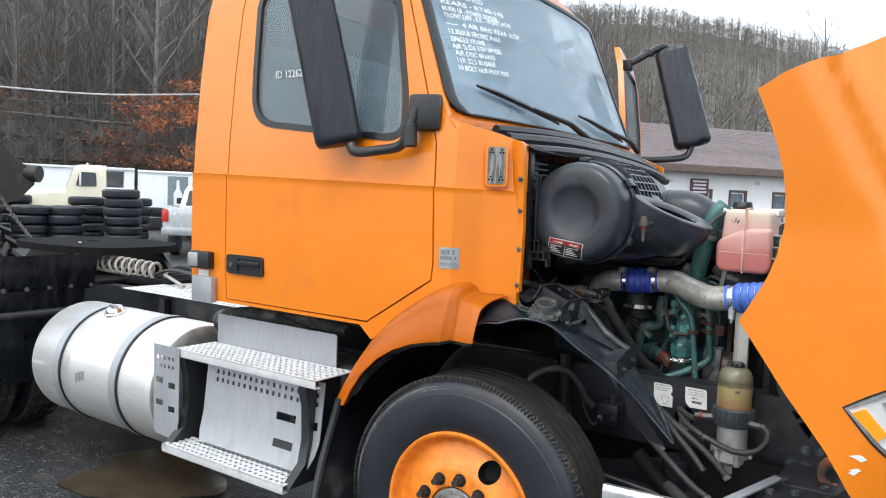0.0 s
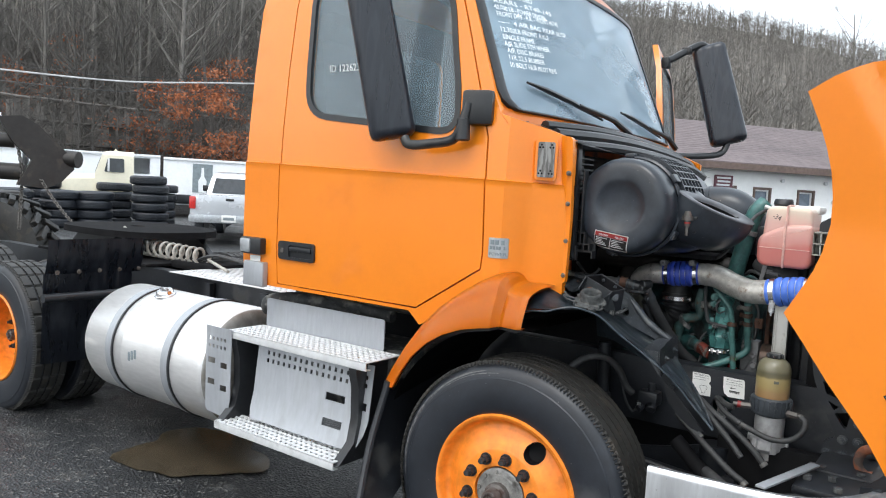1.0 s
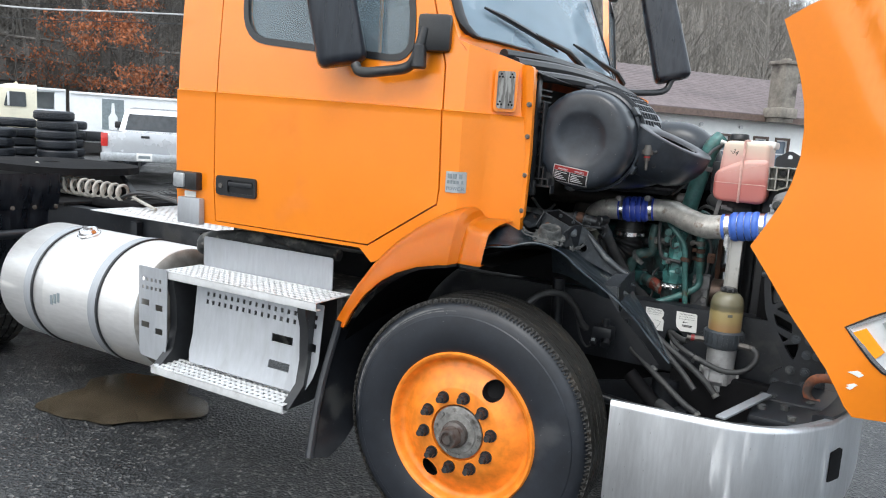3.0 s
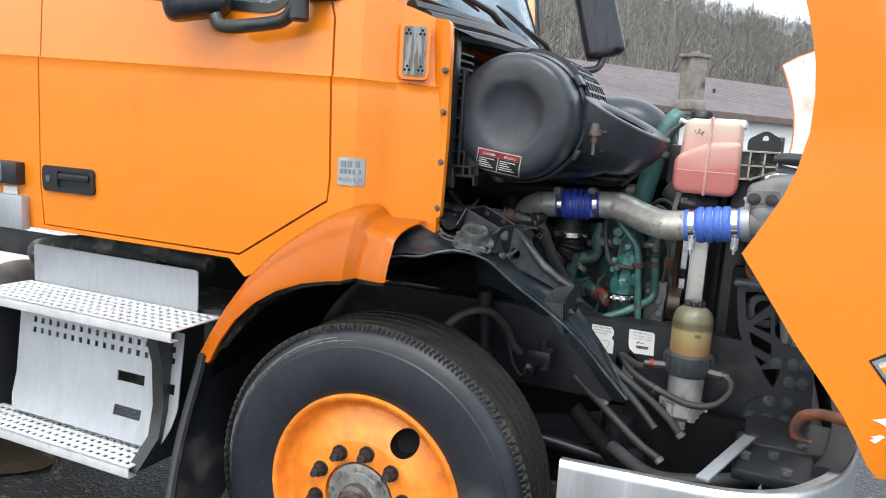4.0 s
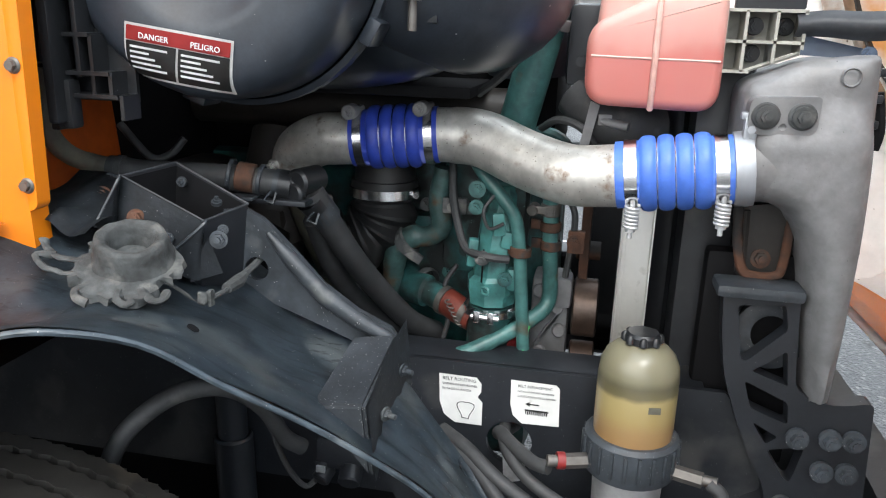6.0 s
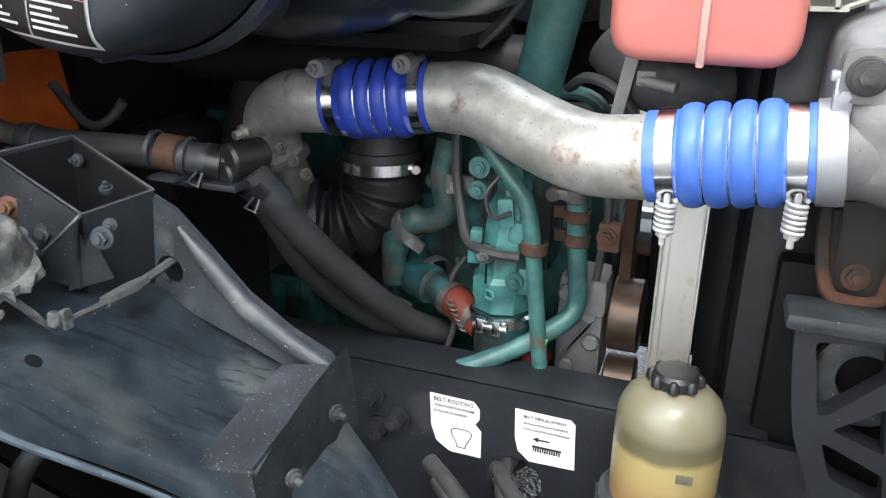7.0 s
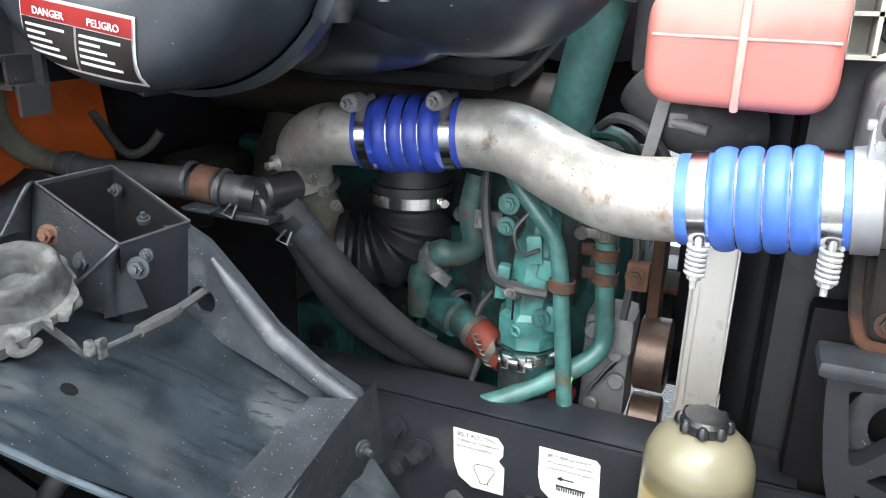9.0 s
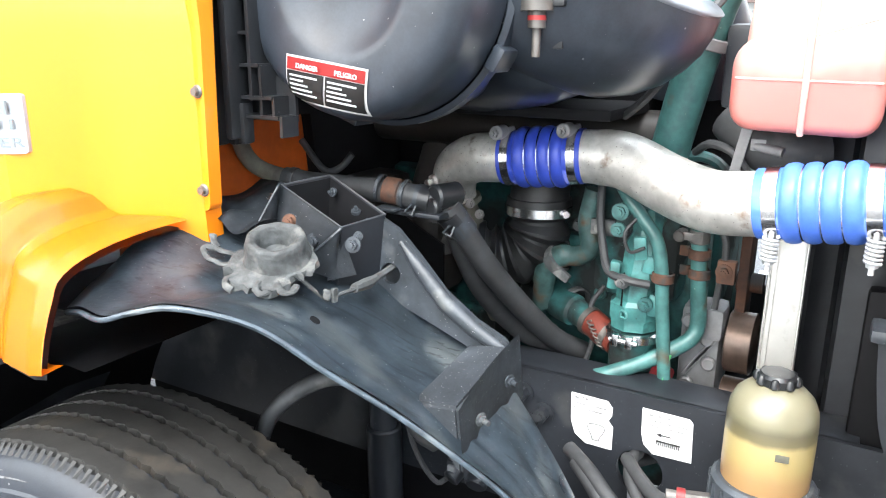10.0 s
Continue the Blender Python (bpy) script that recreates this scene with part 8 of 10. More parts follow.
add_cyl(bm, (0.272, 0.585, 1.284), (0.276, 0.597, 1.284), 0.015, 16, None, 0.003)
part("hose_tee", bm, BLACKP, truck, "black plastic hose tee")
hose("coolant_hose", [(0.285, 0.618, 1.285), (0.300, 0.648, 1.235), (0.325, 0.71, 1.15), (0.36, 0.80, 1.05), (0.385, 0.865, 0.99), (0.42, 0.915, 0.955)], 0.0205, label="thick diagonal grey coolant hose", n=14)
hose("coolant_hose", [(0.275, 0.66, 1.23), (0.285, 0.73, 1.12), (0.31, 0.81, 1.03), (0.35, 0.88, 0.97), (0.38, 0.92, 0.95)], 0.0185, label="thick diagonal grey coolant hose", n=14)
hose("vent_pipe", [(-0.05, 0.66, 1.36), (0.0, 0.66, 1.31), (0.03, 0.67, 1.315), (0.05, 0.68, 1.34)], 0.0065, HOSE, "bent black vent pipe")

TEALB = mat("clean_teal_paint", (0.046, 0.165, 0.156), 0.42, 0, 0.22, 16, 110, 0.25, 0.0012, mid=0.3, dirt=(0.022, 0.055, 0.052), dirt_at=0.54, dirt_scale=18, specks=((0.02, 0.03, 0.03), 120, 0.08))

# engine
engine = thing("engine", "", "")
engine.parent = truck
bm = bmesh.new()
add_box(bm, (0.20, 1.28, 1.02), (0.86, 0.52, 0.50), 0.04)
add_box(bm, (0.20, 1.28, 0.70), (0.80, 0.40, 0.22), 0.05)
add_box(bm, (0.40, 1.03, 1.02), (0.24, 0.10, 0.30), 0.02)
add_box(bm, (0.50, 1.0, 1.18), (0.16, 0.12, 0.22), 0.02)
add_box(bm, (0.20, 1.01, 1.0), (0.20, 0.08, 0.10), 0.015)
for k in range(6):
    add_box(bm, (0.16 + 0.03 * k, 0.972, 0.985), (0.010, 0.02, 0.07), 0.002)
part("engine_block", bm, TEAL, engine, "grimy teal green engine block")
bm = bmesh.new()
add_box(bm, (0.20, 1.30, 1.36), (0.84, 0.50, 0.22), 0.03)
add_box(bm, (0.20, 1.27, 1.50), (0.80, 0.40, 0.10), 0.04)
part("cylinder_head", bm, DARK, engine, "near-black cylinder head")
bm = bmesh.new()                               # exhaust side, dark
for k in range(5):
    add_cyl(bm, (-0.02 + 0.13 * k, 0.98, 1.37), (-0.02 + 0.13 * k, 1.06, 1.37), 0.035, 14)
add_tube(bm, [(-0.08, 0.97, 1.375), (0.55, 0.97, 1.375)], 0.045, 14)
add_tube(bm, spline([(0.10, 0.93, 1.32), (0.10, 0.88, 1.22), (0.12, 0.87, 1.12)]), 0.05, 14)
add_box(bm, (0.05, 0.88, 1.12), (0.20, 0.12, 0.16), 0.03)
add_box(bm, (-0.02, 0.85, 1.22), (0.10, 0.14, 0.12), 0.03)
assembly("exhaust_manifold", "manifold_branch", bm, BROWNM, engine, "dark greasy exhaust manifold")
BELLOWM = mat("black_bellows_rubber", (0.016, 0.016, 0.0165), 0.5, 0, 0.4, 10, 150, 0.2, 0.001, mid=0.3, dirt=(0.045, 0.043, 0.040), dirt_at=0.60, dirt_scale=14)
bm = bmesh.new()                               # turbo inlet bellows
add_lathe(bm, [(0.05, 0.0), (0.062, 0.002), (0.064, 0.022), (0.056, 0.026)], 32, along((0.312, 0.925, 1.250), (0.312, 0.925, 1.2)))
add_cyl(bm, (0.312, 0.925, 1.24), (0.314, 0.935, 1.33), 0.057, 28)
c0 = spline([(0.312, 0.925, 1.232), (0.310, 0.925, 1.185), (0.290, 0.918, 1.145), (0.245, 0.900, 1.125), (0.200, 0.878, 1.128)], 8)
add_tube(bm, c0, [0.058 + 0.008 * math.sin(i * 1.05) for i in range(len(c0))], 28)
bel = part("bellows", bm, BELLOWM, engine, "black rubber bellows hose")
bm = bmesh.new()
add_lathe(bm, [(0.0645, 0.0), (0.0668, 0.001), (0.0668, 0.018), (0.0645, 0.019)], 36, along((0.312, 0.925, 1.236), (0.312, 0.925, 1.2)), True)
add_cyl(bm, (0.372, 0.905, 1.226), (0.380, 0.895, 1.226), 0.007, 8)
part("bellows_clamp", bm, CHROME, bel)
bm = bmesh.new()
add_lathe(bm, [(0.066, 0.0), (0.069, 0.002), (0.069, 0.014), (0.05, 0.018)], 32, along((0.215, 0.885, 1.127), (0.17, 0.862, 1.130)))
part("bellows_flange", bm, BLACKP, bel)

TM = Matrix.Translation((0.533, 0.853, 0)) @ pose(0, 0, 0, 0, 0, 14)
bm = bmesh.new()                               # faceted thermostat housing tower
rings = []
for rx, ry, z, dx in ((0.042, 0.040, 1.052, 0), (0.043, 0.041, 1.068, 0), (0.047, 0.044, 1.074, 0.001), (0.047, 0.044, 1.098, 0.001), (0.039, 0.039, 1.106, 0.002), (0.040, 0.040, 1.150, 0.004), (0.035, 0.036, 1.166, 0.005), (0.034, 0.034, 1.205, 0.008), (0.026, 0.028, 1.222, 0.010), (0.025, 0.026, 1.250, 0.012), (0.014, 0.016, 1.266, 0.014)):
    rings.append([bm.verts.new(TM @ Vector((dx + rx * math.cos(a), ry * math.sin(a), z))) for a in [math.pi * (2 * k + 1) / 8 for k in range(8)]])
for q, w in zip(rings, rings[1:]):
    for k in range(8):
        bm.faces.new((q[k], q[(k + 1) % 8], w[(k + 1) % 8], w[k]))
bm.faces.new(rings[0][::-1]), bm.faces.new(rings[-1])
bmesh.ops.bevel(bm, geom=[e for e in bm.edges if e.calc_face_angle(0) > 0.4], offset=0.0035, segments=2, affect="EDGES")
tower = part("pump_tower", bm, TEALB, engine, "teal painted faceted coolant housing", 30)
for c, s, tilt in (((0.500, 0.822, 1.150), (0.018, 0.02, 0.050), 6), ((0.575, 0.835, 1.105), (0.030, 0.030, 0.040), 4), ((0.545, 0.812, 1.205), (0.022, 0.012, 0.040), -6), ((0.560, 0.830, 1.175), (0.026, 0.024, 0.030), 10)):
    bm = bmesh.new()
    add_box(bm, c, s, 0.005, pose(0, 0, 0, 0, tilt, 12))
    part("housing_boss", bm, TEALB, tower)
bm = bmesh.new()
add_tube(bm, [(0.522, 0.8085, 1.16), (0.521, 0.8085, 1.13), (0.520, 0.8095, 1.10)], 0.0016, 5)
part("casting_seam", bm, DARK, tower)
bm = bmesh.new()
add_tube(bm, spline([(0.522, 0.805, 1.082), (0.533, 0.800, 1.081), (0.533, 0.801, 1.091), (0.522, 0.805, 1.092), (0.522, 0.805, 1.082)], 4), 0.0025, 6, False)
part("lifting_eye", bm, TEALB, tower)
bm = bmesh.new()
add_cyl(bm, (0.507, 0.835, 1.262), (0.505, 0.818, 1.262), 0.014, 14, None, 0.002)
add_hexbolt(bm, (0.505, 0.818, 1.262), (0, -1, 0), 0.010, 0.008)
part("plug", bm, TEALP, tower, "pale plug")
bm = bmesh.new()
add_tube(bm, [(0.532, 0.857, 1.05), (0.531, 0.860, 1.0), (0.525, 0.866, 0.955)], [0.041, 0.041, 0.037], 20)
part("lower_neck", bm, TEAL, tower)
bm = bmesh.new()
add_lathe(bm, [(0.045, 0), (0.050, 0.003), (0.050, 0.015), (0.045, 0.018)], 28, along((0.533, 0.856, 1.030), (0.533, 0.855, 1.2)), True)
add_cyl(bm, (0.505, 0.807, 1.038), (0.555, 0.803, 1.038), 0.0055, 8)
add_box(bm, (0.515, 0.806, 1.038), (0.012, 0.012, 0.022), 0.002)
add_box(bm, (0.54, 0.804, 1.038), (0.012, 0.012, 0.022), 0.002)
part("vee_clamp", bm, CHROME, tower, "bright vee-band clamp")
bm = bmesh.new()
add_tube(bm, spline([(0.438, 0.888, 1.032), (0.455, 0.880, 1.028), (0.475, 0.870, 1.020), (0.500, 0.862, 1.012)]), 0.026, 20)
red = part("red_sleeve", bm, REDHOSE, engine, "orange-red silicone sleeve")
for p, q in (((0.436, 0.889, 1.0325), (0.447, 0.8837, 1.030)), ((0.480, 0.869, 1.020), (0.491, 0.865, 1.016))):
    bm = bmesh.new()
    add_cyl(bm, p, q, 0.0280, 24)
    part("sleeve_clamp", bm, GALV, red)
bm = bmesh.new()
add_tube(bm, [(0.452 + 0.005 * math.cos(k * 0.9) + 0.0006 * k, 0.846 + 0.005 * math.sin(k * 0.9), 1.048 - 0.0011 * k) for k in range(44)], 0.0016, 5)
part("clamp_spring", bm, GALV, red)
bm = bmesh.new()
add_tube(bm, spline([(0.440, 0.887, 1.032), (0.412, 0.902, 1.038), (0.385, 0.915, 1.04), (0.360, 0.935, 1.04), (0.345, 0.965, 1.05)], 6), [0.025] * 8 + [0.031] * 17, 18)
part("water_elbow", bm, TEAL, engine, "teal water elbow")
bm = bmesh.new()
add_tube(bm, spline([(0.332, 0.915, 1.035), (0.336, 0.908, 1.08), (0.346, 0.903, 1.122), (0.372, 0.900, 1.145), (0.405, 0.900, 1.150), (0.428, 0.900, 1.170), (0.422, 0.898, 1.22), (0.432, 0.898, 1.28)]), [0.020] * 7 + [0.022] * 14 + [0.019] * 22, 16)
part("heater_pipe", bm, GRIMEP, engine, "grimy teal heater pipe")
bm = bmesh.new()
add_lathe(bm, [(0.022, 0), (0.028, 0.002), (0.029, 0.020), (0.022, 0.022)], 22, along((0.352, 0.902, 1.128), (0.372, 0.900, 1.143)), True)
add_box(bm, (0.378, 0.885, 1.115), (0.04, 0.012, 0.018), 0.004, pose(0, 0, 0, 0, 30, 0))
part("pipe_clamp", bm, DUSTY, engine, "grimy pipe clamp")
bm = bmesh.new()
add_tube(bm, spline([(0.480, 0.86, 1.325), (0.510, 0.83, 1.290), (0.541, 0.818, 1.258), (0.570, 0.814, 1.222), (0.581, 0.816, 1.175), (0.587, 0.822, 1.10), (0.593, 0.828, 1.03), (0.598, 0.835, 0.96)]), 0.0115, 14)
part("coolant_tube", bm, TEALP, engine, "slim teal coolant tube with rust spots")
bm = bmesh.new()
add_tube(bm, spline([(0.626, 0.866, 1.250), (0.630, 0.872, 1.17), (0.634, 0.880, 1.10), (0.635, 0.884, 1.062), (0.628, 0.876, 1.040), (0.605, 0.858, 1.022), (0.55, 0.825, 0.992), (0.49, 0.803, 0.964), (0.452, 0.815, 0.950)]), 0.0140, 16)
part("coolant_tube", bm, TEALP, engine, "bent teal coolant tube")
for x, y, z in ((0.629, 0.871, 1.185), (0.631, 0.874, 1.150), (0.584, 0.819, 1.150)):
    bm = bmesh.new()
    add_lathe(bm, [(0.016, 0), (0.0185, 0.002), (0.0185, 0.016), (0.016, 0.018)], 18, Matrix.Translation((x, y, z)), True)
    add_box(bm, (x - 0.025, y + 0.01, z + 0.009), (0.02, 0.008, 0.018), 0.002)
    part("tube_clip", bm, RUSTCLIP, engine, "rusty tube clip")
bm = bmesh.new()
add_cyl(bm, (0.627, 0.867, 1.214), (0.627, 0.866, 1.236), 0.0172, 20, None, 0.002)
add_cyl(bm, (0.600, 0.872, 1.226), (0.596, 0.850, 1.224), 0.0105, 14, None, 0.002)
add_box(bm, (0.612, 0.853, 1.226), (0.020, 0.006, 0.014), 0.002)
for k in range(5):
    add_box(bm, (0.618 + 0.0042 * k, 0.8495, 1.226), (0.0016, 0.002, 0.013))
part("hose_clamp", bm, GALV, engine, "small worm-drive clamp")
bm = bmesh.new()
add_box(bm, (0.675, 0.87, 1.17), (0.03, 0.02, 0.04), 0.004)
add_hexbolt(bm, (0.672, 0.86, 1.172), (0, -1, 0), 0.009, 0.01)
part("clip_bracket", bm, RUSTCLIP, engine)
bm = bmesh.new()
add_tube(bm, spline([(0.515, 0.965, 1.20), (0.54, 0.93, 1.30), (0.568, 0.90, 1.41), (0.60, 0.885, 1.54), (0.625, 0.88, 1.62), (0.655, 0.90, 1.66)]), 0.033, 18)
part("upper_tube", bm, TEALP, engine, "thick teal upper coolant tube")
bm = bmesh.new()
add_lathe(bm, [(0.035, 0), (0.038, 0.002), (0.038, 0.018), (0.035, 0.02)], 24, along((0.60, 0.885, 1.53), (0.61, 0.883, 1.56)), True)
part("upper_tube_clamp", bm, CASTAL, engine)
hose("cable", [(0.45, 0.88, 1.30), (0.455, 0.865, 1.24), (0.468, 0.85, 1.19), (0.49, 0.82, 1.155), (0.53, 0.80, 1.150), (0.565, 0.81, 1.145)], 0.0075, HOSE, "black wiring loom", 8, engine)
hose("cable", [(0.535, 0.81, 1.255), (0.52, 0.80, 1.23), (0.53, 0.80, 1.20), (0.555, 0.80, 1.21)], 0.003, HOSE, "thin black wire", 6, engine)
hose("green_wire", [(0.605, 0.83, 1.02), (0.598, 0.825, 0.985), (0.60, 0.826, 0.945)], 0.003, mat("green_wire", (0.10, 0.55, 0.16), 0.5), "thin bright green wire", 6, engine)
bm = bmesh.new()
add_tube(bm, spline([(0.50, 0.93, 0.955), (0.54, 0.90, 0.962), (0.585, 0.88, 0.945)]), 0.030, 14)
part("red_housing", bm, mat("red_plastic", (0.30, 0.015, 0.02), 0.45), engine, "dark red plastic housing")
bm = bmesh.new()
add_box(bm, (0.635, 0.955, 1.00), (0.07, 0.08, 0.17), 0.012)
add_box(bm, (0.65, 0.93, 1.06), (0.05, 0.06, 0.06), 0.012)
for x, z in ((0.615, 1.06), (0.655, 0.985), (0.62, 0.94), (0.65, 1.03)):
    add_cyl(bm, (x, 0.918, z), (x, 0.904, z), 0.013, 12, None, 0.003)
for k in range(5):
    add_box(bm, (0.625 + 0.008 * k, 0.912, 0.975 + 0.012 * k), (0.006, 0.014, 0.05), 0.001, pose(0, 0, 0, 0, 30, 0))
assembly("accessory_casting", "casting_boss", bm, CASTAL, engine, "raw grey aluminium accessory casting")
BELT = mat("brown_pulley", (0.085, 0.058, 0.045), 0.35, 0.5, 0.2, 20, 120, 0.1)
for c, r in (((0.70, 0.955, 1.02), 0.056), ((0.70, 0.935, 0.915), 0.042)):
    bm = bmesh.new()
    prof = [(0.0, 0), (r - 0.006, 0), (r, 0.003)]
    for k in range(6):
        prof += [(r - 0.0006, 0.006 + 0.006 * k), (r, 0.009 + 0.006 * k)]
    prof += [(r, 0.044), (r - 0.006, 0.047), (0, 0.047)]
    add_lathe(bm, prof, 36, along((c[0] - 0.024, c[1], c[2]), (c[0] + 1, c[1], c[2])))
    part("belt_pulley", bm, BELT, engine, "brown-stained steel belt pulley")
bm = bmesh.new()
add_cyl(bm, (0.675, 1.0, 1.12), (0.72, 1.0, 1.12), 0.018, 14)
add_box(bm, (0.69, 0.99, 1.12), (0.018, 0.07, 0.24), 0.004)
part("belt_guard", bm, RUST, engine)
bm = bmesh.new()                               # upper radiator hose and its strap
add_tube(bm, spline([(0.655, 0.90, 1.42), (0.70, 0.875, 1.385), (0.745, 0.87, 1.375), (0.79, 0.89, 1.38)]), 0.040, 18)
part("radiator_hose", bm, HOSE, engine, "black radiator hose")
bm = bmesh.new()
add_cyl(bm, (0.700, 0.838, 1.384), (0.742, 0.825, 1.378), 0.0075, 10)
add_box(bm, (0.705, 0.842, 1.386), (0.022, 0.02, 0.018), 0.002)
add_plate(bm, [(0.665, 1.33), (0.68, 1.33), (0.695, 1.41), (0.68, 1.415)], [], 0.008, lambda u, v, w: (u, 0.83 + w, v))
part("hose_strap", bm, CASTAL, engine, "metal hose strap and screw")
for k, (x, y, z) in enumerate(((0.495, 0.935, 1.26), (0.475, 0.935, 1.20), (0.42, 0.93, 1.18), (0.47, 0.93, 1.12), (0.39, 0.94, 1.20), (0.66, 0.925, 1.30), (0.60, 0.925, 1.31), (0.68, 0.92, 1.27),
                               (0.505, 0.812, 1.232), (0.560, 0.812, 1.108), (0.520, 0.805, 1.145), (0.30, 0.965, 1.10), (0.25, 0.965, 1.05), (0.35, 0.965, 1.15), (0.43, 0.972, 1.06), (0.30, 0.965, 1.00))):
    bm = bmesh.new()
    add_cyl(bm, (x, y + 0.004, z), (x, y - 0.002, z), 0.013, 14)
    add_hexbolt(bm, (x, y, z), (0, -1, 0), 0.0085, 0.012)
    part("block_bolt", bm, (TEAL, DUSTY, TEALP)[k % 3], engine)
for pts, r in (([(0.20, 0.93, 1.10), (0.24, 0.90, 1.06), (0.30, 0.90, 1.02), (0.36, 0.92, 0.99)], 0.006), ([(0.46, 0.90, 1.10), (0.44, 0.89, 1.06), (0.45, 0.88, 1.0), (0.44, 0.87, 0.95)], 0.005),
               ([(0.62, 0.88, 1.30), (0.66, 0.87, 1.24), (0.67, 0.87, 1.20), (0.66, 0.88, 1.10)], 0.006),
               ([(0.60, 0.90, 1.36), (0.63, 0.86, 1.38), (0.67, 0.84, 1.37), (0.70, 0.85, 1.33)], 0.007)):
    hose("cable", pts, r, HOSE, "black wiring loom", 8, engine)
bm = bmesh.new()                               # small brackets and clips by the coolant tubes
add_box(bm, (0.455, 0.885, 1.215), (0.045, 0.012, 0.03), 0.004)
add_cyl(bm, (0.452, 0.88, 1.215), (0.452, 0.868, 1.215), 0.009, 10)
part("tube_bracket", bm, DUSTY, engine, "small grimy tube bracket")
bm = bmesh.new()
add_lathe(bm, [(0.0325, 0), (0.0355, 0.002), (0.0355, 0.014), (0.0325, 0.016)], 22, along((0.385, 0.94, 1.041), (0.41, 0.926, 1.038)), True)
part("elbow_clamp", bm, DUSTY, engine)
bm = bmesh.new()
add_box(bm, (0.10, 0.985, 0.93), (0.26, 0.06, 0.12), 0.012)
for k in range(9):
    add_box(bm, (-0.01 + 0.027 * k, 0.953, 0.93), (0.008, 0.012, 0.10), 0.002)
assembly("oil_cooler_cover", "cover_rib", bm, TEAL, engine, "ribbed grimy teal cover low on the block")
bm = bmesh.new()
add_box(bm, (0.62, 0.96, 1.29), (0.14, 0.06, 0.08), 0.02)
add_tube(bm, [(0.60 + 0.05 * math.cos(a), 0.928, 1.31 + 0.04 * math.sin(a)) for a in np.linspace(0, math.pi, 12)], 0.010, 8)
part("front_cover", bm, TEAL, engine, "teal front cover")
hose("overflow_hose", [(0.665, 0.86, 1.63), (0.64, 0.80, 1.60), (0.60, 0.77, 1.53), (0.55, 0.78, 1.46), (0.50, 0.82, 1.42)], 0.007, HOSE, "thin black overflow hose", 8)
bm = bmesh.new()
add_box(bm, (0.665, 0.90, 1.50), (0.06, 0.06, 0.13), 0.012)
add_cyl(bm, (0.66, 0.868, 1.475), (0.66, 0.858, 1.475), 0.009, 8)
part("relay_box", bm, BLACKM, truck, "black relay box behind the coolant tank")
bm = bmesh.new()
add_box(bm, (0.30, 0.86, 1.425), (0.40, 0.22, 0.02), 0.008)
part("cleaner_tray", bm, DARK, truck, "black tray under the air cleaner")


# ---- splash liner, hood latch and running gear ----
LIN_OUT = [(-0.02, 0.155, 1.19), (0.035, 0.138, 1.205), (0.10, 0.122, 1.213), (0.145, 0.13, 1.228), (0.20, 0.15, 1.238), (0.27, 0.20, 1.213), (0.33, 0.25, 1.152), (0.40, 0.30, 1.090), (0.46, 0.33, 1.040), (0.52, 0.37, 0.975), (0.58, 0.40, 0.90), (0.65, 0.415, 0.825)]
LIN_IN = [(-0.02, 0.58, 1.27), (0.04, 0.58, 1.265), (0.10, 0.58, 1.25), (0.145, 0.58, 1.225), (0.20, 0.58, 1.19), (0.26, 0.58, 1.145), (0.33, 0.575, 1.105), (0.40, 0.545, 1.095), (0.458, 0.505, 1.062), (0.506, 0.50, 1.005), (0.58, 0.47, 0.925), (0.648, 0.43, 0.832)]
so, si = spline(LIN_OUT, 5), spline(LIN_IN, 5)
bm = bmesh.new()
NL = len(so) - 1


def liner(u, v):
    k = min(NL, int(round(u * NL)))
    a, b = so[k], si[k]
    p = a.lerp(b, v)
    sag = -0.022 * math.sin(math.pi * v) * min(1, 3 * u) * (1 - u)
    rib = 0.004 * math.sin(38 * u) * math.sin(math.pi * v) if u < 0.3 else 0.0
    rise = 0.055 * math.sin(math.pi * min(1, v * 1.1)) ** 0.8 * max(0.0, 1 - 4.5 * u)
    fold = 0.010 * math.exp(-((v - 0.5) / 0.16) ** 2) * max(0.0, min(1.0, (u - 0.68) * 9))
    ripple = 0.0035 * math.sin(31 * v + 9 * u) * math.sin(17 * u + 5 * v)
    return p + Vector((sag * 0.4 + 0.6 * fold, -fold, sag + rib + rise + ripple + 0.006 * math.exp(-v * 30)))


add_grid(bm, liner, NL, 22, 0.006)
add_tube(bm, so, 0.0038, 6)
lin = part("splash_liner", bm, LINERP, truck, "dusty black plastic splash liner over the front wheel", 60)
ua, vb = min(((a / NL, b / 60) for a in range(NL) for b in range(60)), key=lambda q: (liner(*q) - Vector((0.256, 0.309, 1.16))).length)
hole = liner(ua, vb)
slope = (liner(ua + 1 / NL, vb) - hole).cross(liner(ua, vb + 0.02) - hole).normalized()
slope *= 1 if slope.z > 0 else -1
bm = bmesh.new()
add_cyl(bm, hole - slope * 0.004, hole + slope * 0.0008, 0.0075, 16)
part("drain_hole", bm, DARK, lin)
bm = bmesh.new()                               # the inner drop towards the rail
add_grid(bm, lambda u, v: si[int(round((0.15 + 0.45 * u) * NL))] + Vector((0.01 * v, 0.04 * v * (1 - u), -0.20 * v * (1 - 0.5 * u))), 36, 4, 0.005)
part("liner_skirt", bm, LINERP, lin)
bm = bmesh.new()                               # dark rear sheet below the liner's end
